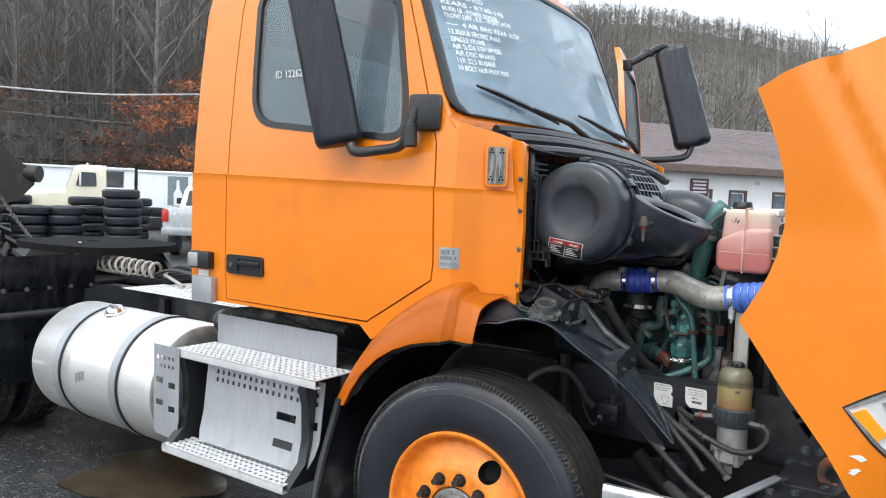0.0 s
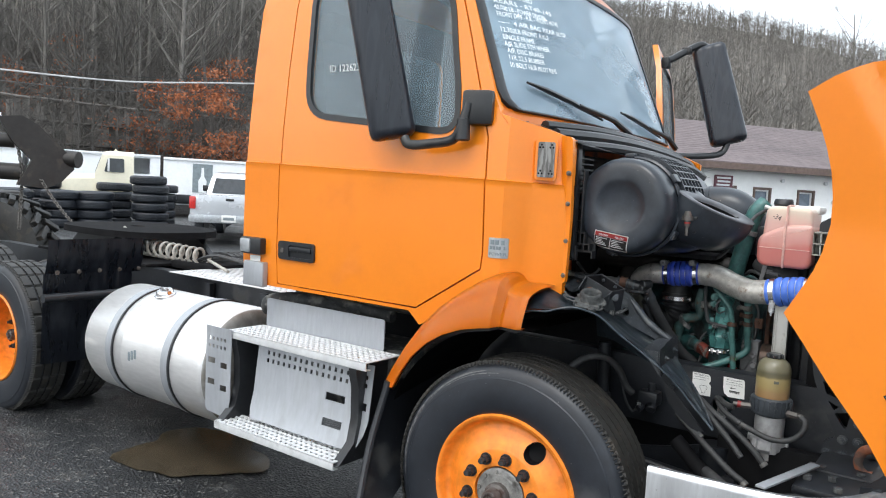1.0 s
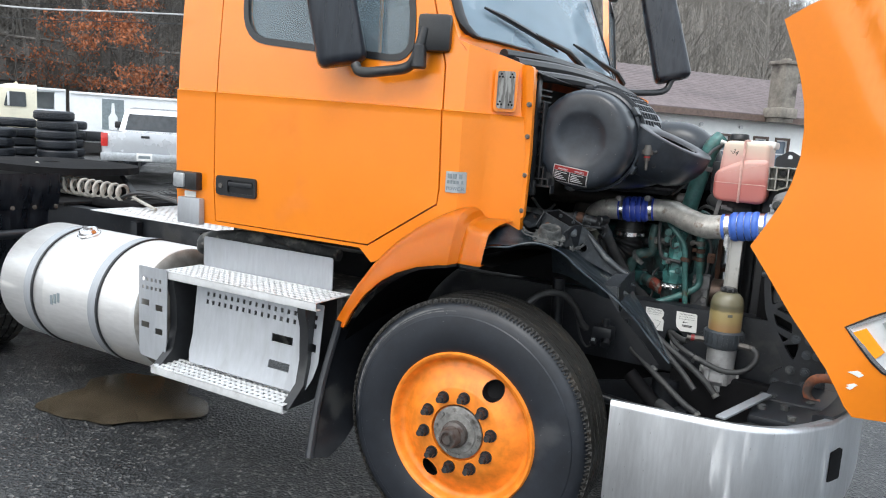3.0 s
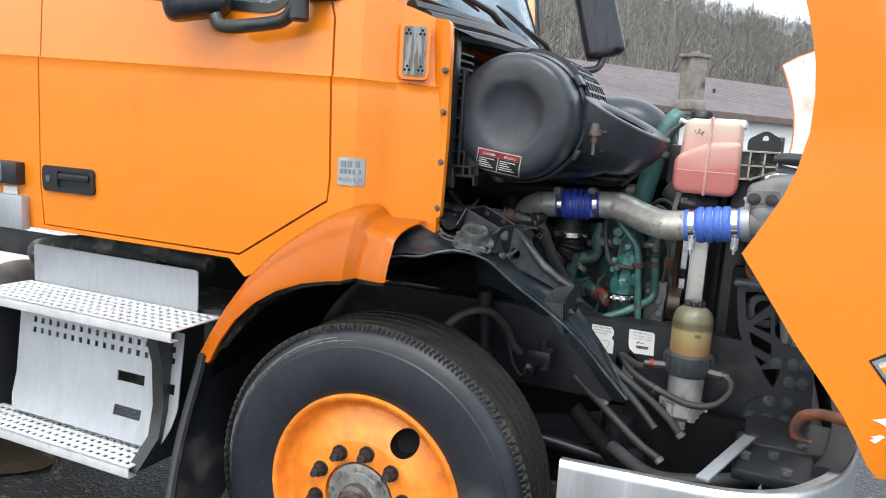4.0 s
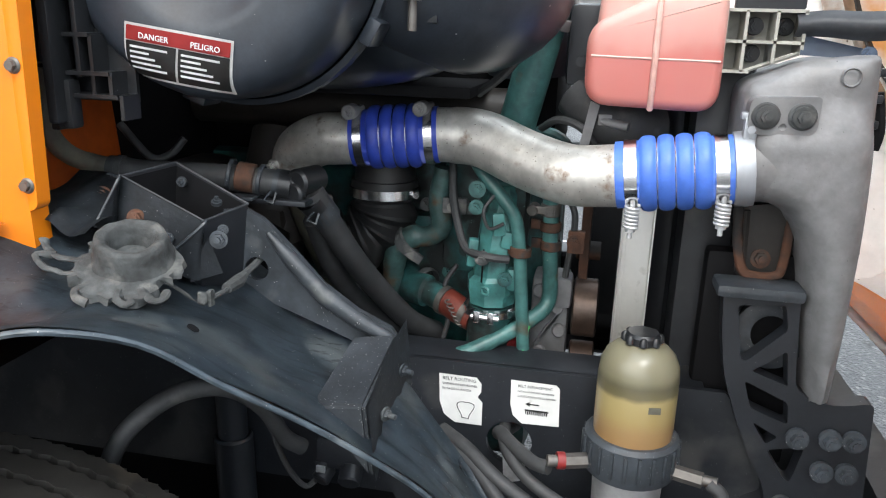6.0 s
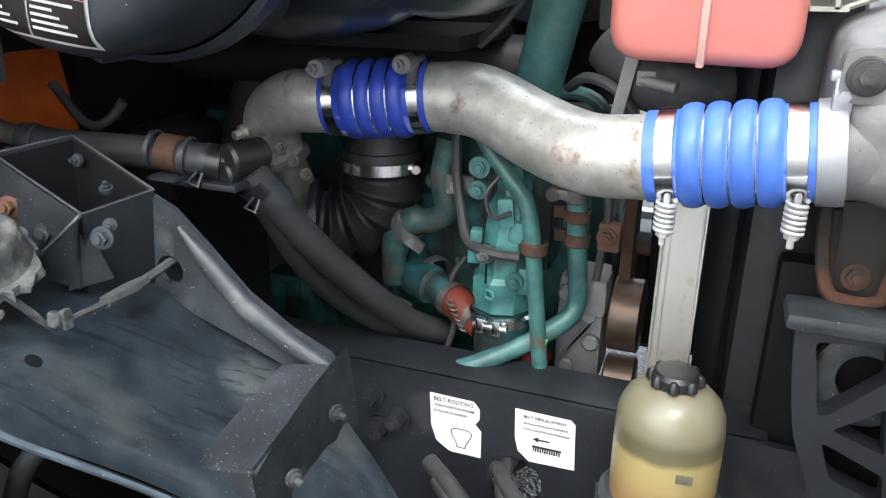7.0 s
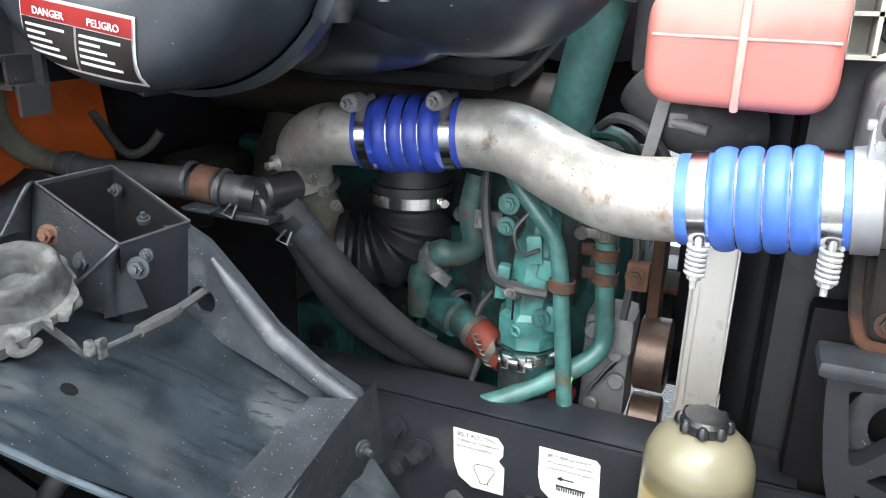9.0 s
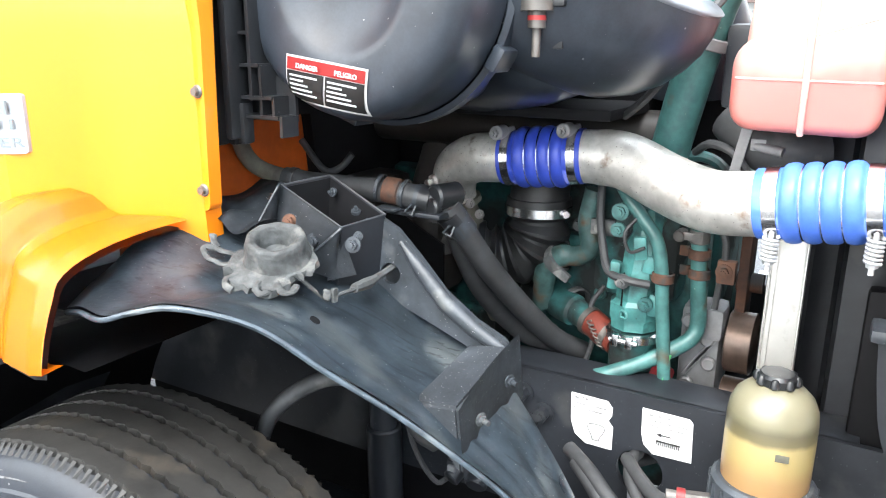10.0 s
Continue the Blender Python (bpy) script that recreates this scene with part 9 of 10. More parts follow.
add_plate(bm, rounded([(0.43, 0.955), (0.50, 0.895), (0.60, 0.785), (0.55, 0.790), (0.50, 0.825), (0.455, 0.875)], [0.01] * 6, 4), [], 0.005, lambda u, v, w: (u, 0.49 + w, v))
part("rear_sheet", bm, BLACKM, lin, "dull black rear sheet of the liner")

# strut from the hood latch down to the liner's end box
GRITTY = mat("gritty_black_sheet", (0.026, 0.030, 0.035), 0.42, 0, 0.4, 9, 150, 0.3, 0.0015, mid=0.25, dirt=(0.075, 0.080, 0.082), dirt_at=0.60, dirt_scale=16, specks=((0.42, 0.42, 0.40), 230, 0.55))
strut = thing("liner_strut", "", "")
strut.parent = truck
bm = bmesh.new()


def strut_put(u, v, w):
    return (u, 0.508 + 0.03 * (u - 0.24) + w, v)


add_plate(bm, [(0.205, 1.275), (0.235, 1.278), (0.262, 1.265), (0.30, 1.228), (0.345, 1.18), (0.395, 1.145), (0.440, 1.124), (0.455, 1.105), (0.430, 1.085), (0.39, 1.098), (0.34, 1.118), (0.295, 1.135), (0.255, 1.150), (0.215, 1.158), (0.195, 1.20)], [circle(0.249, 1.193, 0.017, 18)], 0.008, strut_put)
add_tube(bm, [Vector((0.268, 0.508, 1.246)), Vector((0.300, 0.508, 1.212)), Vector((0.345, 0.509, 1.165)), Vector((0.395, 0.511, 1.131)), Vector((0.440, 0.513, 1.108))], [0.004, 0.011, 0.013, 0.012, 0.008], 12)
part("strut_plate", bm, LATCHM, strut, "grey-black pressed strut with a hole")
bm = bmesh.new()
A, B, C_, D_ = (0.386, 0.350, 1.085), (0.452, 0.358, 1.088), (0.452, 0.512, 1.118), (0.390, 0.50, 1.112)
va = [bm.verts.new(p) for p in (A, B, C_, D_)]
vb = [bm.verts.new((p[0] + (0.01 if i in (1, 2) else 0.03), p[1], p[2] - (0.095 if i in (1, 2) else 0.03))) for i, p in enumerate((A, B, C_, D_))]
bm.faces.new(va)
for i in range(4):
    bm.faces.new((va[i], va[(i + 1) % 4], vb[(i + 1) % 4], vb[i]))
bmesh.ops.bevel(bm, geom=bm.edges[:], offset=0.004, segments=2, affect="EDGES")
part("end_box", bm, GRITTY, strut, "dusty black end box")
bm = bmesh.new()
add_grid(bm, lambda u, v: (0.461 + 0.010 * v - 0.006 * math.sin(math.pi * u), 0.345 + 0.175 * u, 1.092 + 0.045 * u - 0.095 * v), 8, 4, 0.006)
part("end_flange", bm, LATCHM, strut, "black bolted flange")
for y, z in ((0.476, 1.082), (0.392, 1.062)):
    bm = bmesh.new()
    add_hexbolt(bm, (0.468, y, z), (1, -0.35, 0), 0.0062, 0.007)
    add_cyl(bm, (0.474, y - 0.003, z), (0.483, y - 0.006, z), 0.0036, 8)
    part("strut_bolt", bm, LATCHM, strut)

CUPM = mat("dust_caked_rubber", (0.045, 0.048, 0.048), 0.8, 0, 0.5, 26, 140, 0.6, 0.003, mid=0.5, dirt=(0.115, 0.114, 0.106), dirt_at=0.56, dirt_scale=30)


def caked(bm, amount, scale):
    """Break the surface up with lumps of caked dust."""
    bmesh.ops.triangulate(bm, faces=bm.faces[:])
    bmesh.ops.subdivide_edges(bm, edges=[d for d in bm.edges if d.calc_length() > 0.006], cuts=2, use_grid_fill=True)
    bmesh.ops.triangulate(bm, faces=bm.faces[:])
    for v in bm.verts:
        q = v.co * scale
        v.co += Vector((noise.noise(q), noise.noise(q + Vector((9, 0, 0))), noise.noise(q + Vector((0, 7, 0))))) * amount


latch = thing("hood_latch", "", "")
latch.parent = truck
rim = [Vector(p) for p in ((0.100, 0.440, 1.326), (0.135, 0.512, 1.334), (0.240, 0.510, 1.284), (0.218, 0.432, 1.277))]
mid_ = (rim[0] + rim[1] + rim[2] + rim[3]) / 4
bm = bmesh.new()                               # open sheet-metal box, one folded sheet
deep = Vector((-0.012, 0, -0.105))
outer_ = [bm.verts.new(p + (mid_ - p) * 0.0) for p in rim]
inner_ = [bm.verts.new(p + (mid_ - p) * 0.05) for p in rim]
low_o = [bm.verts.new(p + deep) for p in rim]
low_i = [bm.verts.new(p + (mid_ - p) * 0.05 + deep * 0.95) for p in rim]
for i in range(4):
    j = (i + 1) % 4
    bm.faces.new((outer_[i], outer_[j], inner_[j], inner_[i])), bm.faces.new((outer_[i], low_o[i], low_o[j], outer_[j])), bm.faces.new((inner_[i], inner_[j], low_i[j], low_i[i]))
bm.faces.new(low_o[::-1]), bm.faces.new(low_i)
box = part("latch_box", bm, BLACKM, latch, "open black sheet-metal box")
EDGEM = mat("paler_edge_paint", (0.032, 0.036, 0.041), 0.5, 0, 0.4, 30, 160, 0.2, 0.001)
bm = bmesh.new()                               # near-black lining: the shade inside the box, put into the colour
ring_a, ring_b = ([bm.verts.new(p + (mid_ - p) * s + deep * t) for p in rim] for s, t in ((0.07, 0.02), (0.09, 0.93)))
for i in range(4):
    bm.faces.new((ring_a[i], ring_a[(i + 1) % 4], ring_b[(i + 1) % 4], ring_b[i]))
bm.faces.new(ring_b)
part("box_lining", bm, DARK, box, "near-black lining added as the shade inside the box")
for i in range(4):
    bm = bmesh.new()
    add_tube(bm, [rim[i], rim[(i + 1) % 4]], 0.0013, 6)
    part("box_edge", bm, EDGEM, box, "paler sheet edge")
for p, d in (((0.215, 0.470, 1.292), (0.2, -0.3, 1)), ((0.232, 0.452, 1.262), (0.5, -1, 0.1)), ((0.15, 0.500, 1.310), (-0.2, -1, 0.2))):
    bm = bmesh.new()
    add_cyl(bm, Vector(p) - Vector(d) * 0.002, Vector(p) + Vector(d).normalized() * 0.0015, 0.0065, 14)
    add_hexbolt(bm, p, d, 0.0048, 0.006)
    part("box_bolt", bm, LATCHM, box)
bm = bmesh.new()                               # bracket plate folded down from the box's front edge
back = lambda u, v: rim[0].lerp(rim[3], u) + Vector((-0.004 * v, -0.004 - 0.010 * v, -0.070 * v + 0.006 * math.sin(5 * u) * v))
add_grid(bm, back, 16, 8, 0.004)
part("latch_bracket", bm, LATCHM, latch, "bent black latch bracket")
for u0, tip, swing in ((1.0, Vector((0.178, 0.388, 1.226)), 0.016), (0.0, Vector((0.096, 0.385, 1.272)), 0.008)):
    bm = bmesh.new()                           # cheeks curling forward at both ends of the plate

    def cheek(u, v):
        top = back(u0, 0.0).lerp(tip, u) + Vector((swing * math.sin(2 * math.pi * u), 0, 0.012 * math.sin(2 * math.pi * u)))
        return top.lerp(back(u0, 1.0).lerp(tip + Vector((0, 0.012, -0.010)), u), v)
    add_grid(bm, cheek, 14, 6, 0.004)
    add_tube(bm, [cheek(k / 14, 0) for k in range(15)], [0.0024] * 12 + [0.002, 0.0014, 0.0006], 6)
    part("latch_wing", bm, LATCHM, latch)
bm = bmesh.new()                               # triangular gusset under the corner
va = [Vector(p) for p in ((0.214, 0.437, 1.268), (0.232, 0.446, 1.205), (0.216, 0.425, 1.188), (0.192, 0.400, 1.212))]
add_grid(bm, lambda u, v: va[0].lerp(va[1], u).lerp(va[0].lerp(va[3], u).lerp(va[2], 0.5 * u), v), 6, 6, 0.004)
part("latch_gusset", bm, LATCHM, latch)
bm = bmesh.new()                               # crumpled sheet at the inner end
add_grid(bm, lambda u, v: (-0.03 + 0.13 * u, 0.36 + 0.17 * v, 1.283 - 0.02 * u + 0.030 * v + 0.012 * math.sin(7 * u + 2 * v) * math.sin(5 * v + 1) + 0.030 * math.exp(-((u - 0.62) / 0.14) ** 2 - ((v - 0.12) / 0.20) ** 2)), 24, 16, 0.004)
part("crumpled_sheet", bm, LATCHM, latch, "crumpled dusty sheet")
for p, mt in (((0.045, 0.475, 1.29), RUSTCLIP), ((0.125, 0.428, 1.275), RUSTCLIP), ((0.170, 0.428, 1.252), LATCHM), ((0.03, 0.515, 1.30), LATCHM), ((0.232, 0.44, 1.252), LATCHM)):
    bm = bmesh.new()
    add_hexbolt(bm, p, (0.3, -1, 0.15), 0.008, 0.010)
    part("latch_bolt", bm, mt, latch)
bm = bmesh.new()                               # dust-caked buffer cup, a low cone with a wide pit
CUP = Matrix.Translation((0.172, 0.346, 1.266)) @ pose(0, 0, 0, 16, 11, 0)
add_lathe(bm, [(0.0, -0.022), (0.049, -0.022), (0.046, -0.014), (0.0435, -0.006), (0.0425, 0.004), (0.040, 0.010), (0.036, 0.012), (0.029, 0.010), (0.0255, 0.005), (0.0235, -0.006), (0.021, -0.015), (0.012, -0.017), (0.0, -0.017)], 40, CUP)
caked(bm, 0.0022, 45)
part("rubber_cup", bm, CUPM, latch, "dust-caked rubber buffer cup", 60)
plate = lambda u, v: 1.247 - 0.20 * (u - 0.172) + 0.33 * (v - 0.345)
bm = bmesh.new()                               # notched base plate under the cup
pts = []
for k in range(120):
    a = 2 * math.pi * k / 120
    notch = 0.84 if k % 19 < 5 and math.sin(a) < 0.2 else 1.0
    r = 0.061 * notch * (1 + 0.05 * math.sin(5 * a) + 0.03 * math.sin(13 * a))
    pts.append((0.170 + 0.98 * r * math.cos(a), 0.338 + r * math.sin(a)))
add_plate(bm, pts, [], 0.010, lambda u, v, w: (u, v, plate(u, v) - w))
caked(bm, 0.0045, 60)
part("latch_base", bm, CUPM, latch, "dusty notched latch base", 60)
# bent fingers at the plate's end, the loop and the teeth along its front
for pts, r in (([(0.125, 0.325), (0.098, 0.316), (0.078, 0.322), (0.066, 0.332)], 0.0065), ([(0.130, 0.300), (0.104, 0.296), (0.085, 0.298), (0.076, 0.308), (0.092, 0.318)], 0.006),
               ([(0.150, 0.295), (0.143, 0.280), (0.150, 0.270), (0.166, 0.267)], 0.006), ([(0.185, 0.298), (0.190, 0.284), (0.203, 0.281), (0.206, 0.292)], 0.006), ([(0.205, 0.310), (0.222, 0.298), (0.234, 0.302), (0.232, 0.316)], 0.007)):
    bm = bmesh.new()
    add_tube(bm, spline([(x, y, plate(x, y) - 0.002 + 0.12 * max(0.0, 0.11 - x)) for x, y in pts], 4), r * 0.8, 8, True, 0.6)
    caked(bm, 0.0018, 90)
    part("latch_prong", bm, CUPM, latch, "dusty bent prong")
bm = bmesh.new()                               # flat hook arm with its ball end
A, B = Vector((0.214, 0.334, 1.232)), Vector((0.262, 0.341, 1.201))
add_grid(bm, lambda u, v: A.lerp(B, u) + Vector((0.25, -1, 0.2)).normalized() * (0.014 - 0.004 * u) * (v - 0.5), 8, 3, 0.005)
add_cyl(bm, B + Vector((-0.004, 0.004, 0.0)), B + Vector((-0.003, 0.007, 0.014)), 0.006, 12, None, 0.002)
add_box(bm, B + Vector((0.003, 0.012, 0.006)), (0.006, 0.010, 0.020), 0.002)
caked(bm, 0.0018, 90)
part("hook_arm", bm, CUPM, latch, "dusty flat hook arm")
bm = bmesh.new()
add_tube(bm, [(0.262, 0.350, 1.204), (0.262, 0.385, 1.202), (0.255, 0.43, 1.196)], 0.003, 6)
add_tube(bm, [(0.258, 0.405, 1.200), (0.256, 0.44, 1.198), (0.249, 0.47, 1.196)], [0.007, 0.009, 0.006], 8)
add_tube(bm, [(0.250, 0.462, 1.197), (0.249, 0.49, 1.199), (0.250, 0.525, 1.205)], 0.005, 6)
part("latch_cable", bm, DUSTY, latch, "dusty latch cable")

# near-black sheet that keeps the gap between the rail and the liner dark
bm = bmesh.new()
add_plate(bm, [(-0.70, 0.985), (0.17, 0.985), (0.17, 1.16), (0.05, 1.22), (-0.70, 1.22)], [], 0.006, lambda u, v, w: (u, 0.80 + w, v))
part("splash_shield", bm, DARK, truck, "near-black sheet added above the frame rail")

# gear under the liner
bm = bmesh.new()
add_cyl(bm, (0.10, 0.705, 0.40), (0.092, 0.705, 0.80), 0.035, 20, None, 0.004)
add_cyl(bm, (0.092, 0.705, 0.79), (0.088, 0.705, 1.02), 0.027, 16)
part("shock_absorber", bm, BLACKM, truck, "black shock absorber")
bm = bmesh.new()
for k in range(3):
    add_tube(bm, spline([(-0.75, 0.72, 0.66 + 0.02 * k), (-0.3, 0.70, 0.53 + 0.02 * k), (0.0, 0.70, 0.50 + 0.022 * k), (0.4, 0.70, 0.56 + 0.02 * k), (0.78, 0.71, 0.70 + 0.012 * k)]), 0.012, 6, True, 3.2)
add_box(bm, (0.0, 0.70, 0.52), (0.24, 0.11, 0.14), 0.02)
part("leaf_spring", bm, BLACKM, truck, "black leaf spring pack")
hose("brake_hose", [(0.045, 0.40, 0.86), (0.066, 0.42, 0.94), (0.095, 0.455, 0.978), (0.132, 0.497, 0.995), (0.18, 0.54, 0.985), (0.215, 0.58, 0.935), (0.235, 0.61, 0.87), (0.255, 0.635, 0.84)], 0.014, label="thick grey brake hose", n=12)
bm = bmesh.new()
add_box(bm, (0.315, 0.68, 0.825), (0.085, 0.07, 0.06), 0.014)
add_cyl(bm, (0.290, 0.665, 0.79), (0.282, 0.64, 0.775), 0.016, 12, None, 0.003)
add_cyl(bm, (0.335, 0.655, 0.80), (0.338, 0.63, 0.785), 0.020, 12, None, 0.003)
add_cyl(bm, (0.320, 0.68, 0.85), (0.320, 0.68, 0.885), 0.016, 12, None, 0.003)
add_box(bm, (0.283, 0.650, 0.80), (0.022, 0.012, 0.020), 0.004)
valve = part("abs_valve", bm, BLACKM, truck, "black air valve")
bm = bmesh.new()
add_box(bm, (0.284, 0.642, 0.797), (0.016, 0.006, 0.013), 0.002)
part("valve_tag", bm, GREYBADGE, valve, "small pale tag")
hose("valve_wire", [(0.222, 0.59, 0.92), (0.226, 0.60, 0.86), (0.238, 0.62, 0.80), (0.258, 0.635, 0.765), (0.275, 0.64, 0.775)], 0.005, label="thin black valve wire", n=6)
bm = bmesh.new()
add_cyl(bm, (-0.03, 0.36, 0.49), (-0.03, 0.50, 0.49), 0.21, 32, 0.20, 0.01)
add_box(bm, (0.08, 0.50, 0.54), (0.28, 0.12, 0.20), 0.03)
part("brake_drum", bm, RUST, truck, "rusty brake behind the front wheel")
bm = bmesh.new()
add_cyl(bm, (0.58, 0.62, 0.55), (0.30, 0.60, 0.58), 0.02, 12)
add_cyl(bm, (0.60, 0.66, 0.58), (0.60, 0.66, 0.70), 0.06, 16)
add_box(bm, (0.62, 0.68, 0.52), (0.16, 0.14, 0.16), 0.03)
part("steering_box", bm, BLACKM, truck, "black steering box and drag link")
# tube coloured near-black for the dim light under the bay
bm = bmesh.new()
add_cyl(bm, (0.46, 0.60, 0.70), (0.70, 0.56, 0.50), 0.03, 14)
part("drain_tube", bm, DARK, truck, "drain tube darkened to near-black")
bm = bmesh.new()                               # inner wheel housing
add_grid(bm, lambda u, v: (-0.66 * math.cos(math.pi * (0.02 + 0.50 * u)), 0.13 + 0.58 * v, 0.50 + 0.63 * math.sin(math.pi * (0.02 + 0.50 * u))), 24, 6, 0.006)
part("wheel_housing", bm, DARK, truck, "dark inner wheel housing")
# near-black sheet that keeps the view through the wheel well dark
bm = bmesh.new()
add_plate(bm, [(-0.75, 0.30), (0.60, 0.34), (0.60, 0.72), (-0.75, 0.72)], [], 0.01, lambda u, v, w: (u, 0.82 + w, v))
part("inner_shield", bm, DARK, truck, "near-black sheet added inside the frame rail")


# ---- things round the yard ----
# stacks of used tyres
bm = bmesh.new()
prof = [(0.30, -0.10), (0.33, -0.125), (0.44, -0.135), (0.50, -0.115), (0.525, -0.085), (0.53, 0.0), (0.525, 0.085), (0.50, 0.115), (0.44, 0.135), (0.33, 0.125), (0.30, 0.10), (0.285, 0.0)]
add_lathe(bm, prof, 32, None, True)
for s in (-0.06, -0.02, 0.02, 0.06):
    add_lathe(bm, [(0.531, s - 0.012), (0.538, s - 0.010), (0.538, s + 0.010), (0.531, s + 0.012)], 32, None, True)
tyre0 = tagged(part("used_tyre", bm, RUBBER, None), "worn black truck tyre in a stack", "tyre", "stacked used tyres")
rng = random.Random(4)
first = True
for x, y, n in ((-20.6, 8.6, 4), (-20.2, 9.45, 4), (-19.35, 10.75, 6), (-21.3, 10.75, 5), (-20.9, 12.1, 5), (-20.2, 7.1, 4), (-22.2, 8.9, 5), (-21.4, 7.6, 4)):
    for k in range(n):
        m = pose(x + rng.uniform(-0.05, 0.05), y + rng.uniform(-0.05, 0.05), 0.14 + land(x, y) + 0.272 * k, rng.uniform(-1, 1), rng.uniform(-1, 1), rng.uniform(0, 360))
        if first:
            tyre0.matrix_basis = m
            first = False
        else:
            copy_thing(tyre0, m)

# pickup truck, seen from behind
pick = thing("pickup_truck", "silver pickup truck parked beyond the tractor", "pickup truck")


def loft(bm, secs, n=None):
    rows = [[bm.verts.new(p) for p in s] for s in secs]
    k = len(rows[0])
    for q, w in zip(rows, rows[1:]):
        for j in range(k):
            bm.faces.new((q[j], q[(j + 1) % k], w[(j + 1) % k], w[j]))
    bm.faces.new(rows[0][::-1]), bm.faces.new(rows[-1])


bm = bmesh.new()                                # local: x forward, tail at 0
add_box(bm, (2.5, 0, 0.80), (5.0, 1.78, 0.55), 0.10, None, 3)
add_box(bm, (0.85, 0, 1.06), (1.6, 1.74, 0.10), 0.03)
part("body", bm, SILVERP, pick, "silver body")
bm = bmesh.new()
loft(bm, [[(1.7 + a, -0.80 + i, z), (1.7 + a, 0.80 - i, z), (3.6 - b, 0.80 - i, z), (3.6 - b, -0.80 + i, z)] for a, b, i, z in ((0, 0, 0, 1.08), (0.18, 0.30, 0.10, 1.50), (0.30, 0.55, 0.16, 1.62), (0.5, 0.8, 0.3, 1.66))])
cabp = part("cab", bm, SILVERP, pick, "silver cab", 25)
bm = bmesh.new()
add_plate(bm, [(-0.66, 1.13), (0.66, 1.13), (0.60, 1.50), (-0.60, 1.50)], [], 0.01, lambda u, v, w: (1.70 + (v - 1.08) * 0.43 - w - 0.004, u, v))
part("rear_window", bm, DARKGLASS, cabp, "dark rear window")
for s in (-1, 1):
    bm = bmesh.new()
    add_plate(bm, [(1.95, 1.14), (3.35, 1.14), (3.05, 1.48), (2.02, 1.48)], [], 0.01, lambda u, v, w: (u, s * (0.808 - (v - 1.08) * 0.23 + w), v))
    part("side_window", bm, DARKGLASS, cabp)
    bm = bmesh.new()
    add_box(bm, (-0.01, s * 0.82, 0.93), (0.06, 0.14, 0.28), 0.02)
    part("tail_lamp", bm, REDLENS, pick, "red tail lamp")
    bm = bmesh.new()
    add_box(bm, (3.2, s * 1.02, 1.22), (0.12, 0.20, 0.16), 0.03)
    part("mirror", bm, BLACKP, pick, "black door mirror")
    for x in (0.95, 4.1):
        bm = bmesh.new()
        add_lathe(bm, [(0.0, -0.09), (0.20, -0.09), (0.33, -0.11), (0.36, -0.08), (0.36, 0.08), (0.33, 0.11), (0, 0.09)], 28, pose(x, s * 0.76, 0.36, 90, 0, 0))
        part("wheel", bm, RUBBER, pick, "black wheel")
bm = bmesh.new()
add_box(bm, (-0.005, 0, 0.90), (0.02, 1.46, 0.40), 0.008)
gate = part("tailgate", bm, SILVERP, pick, "silver tailgate")
bm = bmesh.new()
add_box(bm, (-0.02, 0.0, 1.02), (0.02, 0.18, 0.05), 0.01)
part("tailgate_handle", bm, BLACKP, gate)
bm = bmesh.new()
add_box(bm, (-0.07, 0, 0.58), (0.16, 1.76, 0.17), 0.03)
part("rear_bumper", bm, GREYBADGE, pick, "grey rear bumper")
bm = bmesh.new()
add_box(bm, (-0.155, 0, 0.60), (0.01, 0.32, 0.16), 0.004)
plate = part("number_plate", bm, LABELW, pick, "pale number plate")
bm = bmesh.new()
add_box(bm, (-0.162, 0, 0.60), (0.004, 0.24, 0.06))
part("plate_bar", bm, GREYMARK, plate)
pick.matrix_world = pose(-13.95, 9.55, 0.0, 0, 0, 135) @ Matrix.Diagonal((1.1, 1.1, 1.12, 1))

# cream conventional truck, seen from its side
ford = thing("old_truck", "cream-coloured old conventional truck parked behind the tyre stacks", "truck")
bm = bmesh.new()
loft(bm, [[(x, -1.05, 0.75), (x, 1.05, 0.75), (x, 1.05 - 0.15 * t, z - 0.15), (x, 0.85 - 0.2 * t, z), (x, -0.85 + 0.2 * t, z), (x, -1.05 + 0.15 * t, z - 0.15)] for x, z, t in ((0.9, 1.62, 0), (1.7, 1.58, 0.3), (2.6, 1.50, 0.6), (2.95, 1.32, 1))])
part("hood", bm, CREAM, ford, "cream hood", 25)
bm = bmesh.new()
loft(bm, [[(-0.20, -1.1 + i, z), (-0.20, 1.1 - i, z), (0.95 - b, 1.1 - i, z), (0.95 - b, -1.1 + i, z)] for b, i, z in ((0, 0, 0.75), (0, 0, 1.64), (0.20, 0.05, 2.24), (0.27, 0.12, 2.34), (0.42, 0.30, 2.38))])
fc = part("cab", bm, CREAM, ford, "cream cab", 25)
for s in (-1, 1):
    bm = bmesh.new()
    add_plate(bm, rounded([(0.08, 1.70), (0.68, 1.70), (0.58, 2.14), (0.10, 2.14)], [0.05] * 4, 4), [], 0.01, lambda u, v, w: (u, s * (1.112 - max(0, v - 1.64) * 0.085 + w), v))
    part("side_window", bm, DARKGLASS, fc, "dark side window")
    bm = bmesh.new()
    add_box(bm, (0.55, s * 1.30, 1.92), (0.06, 0.22, 0.42), 0.02)
    part("mirror", bm, WHITEP, ford)
bm = bmesh.new()
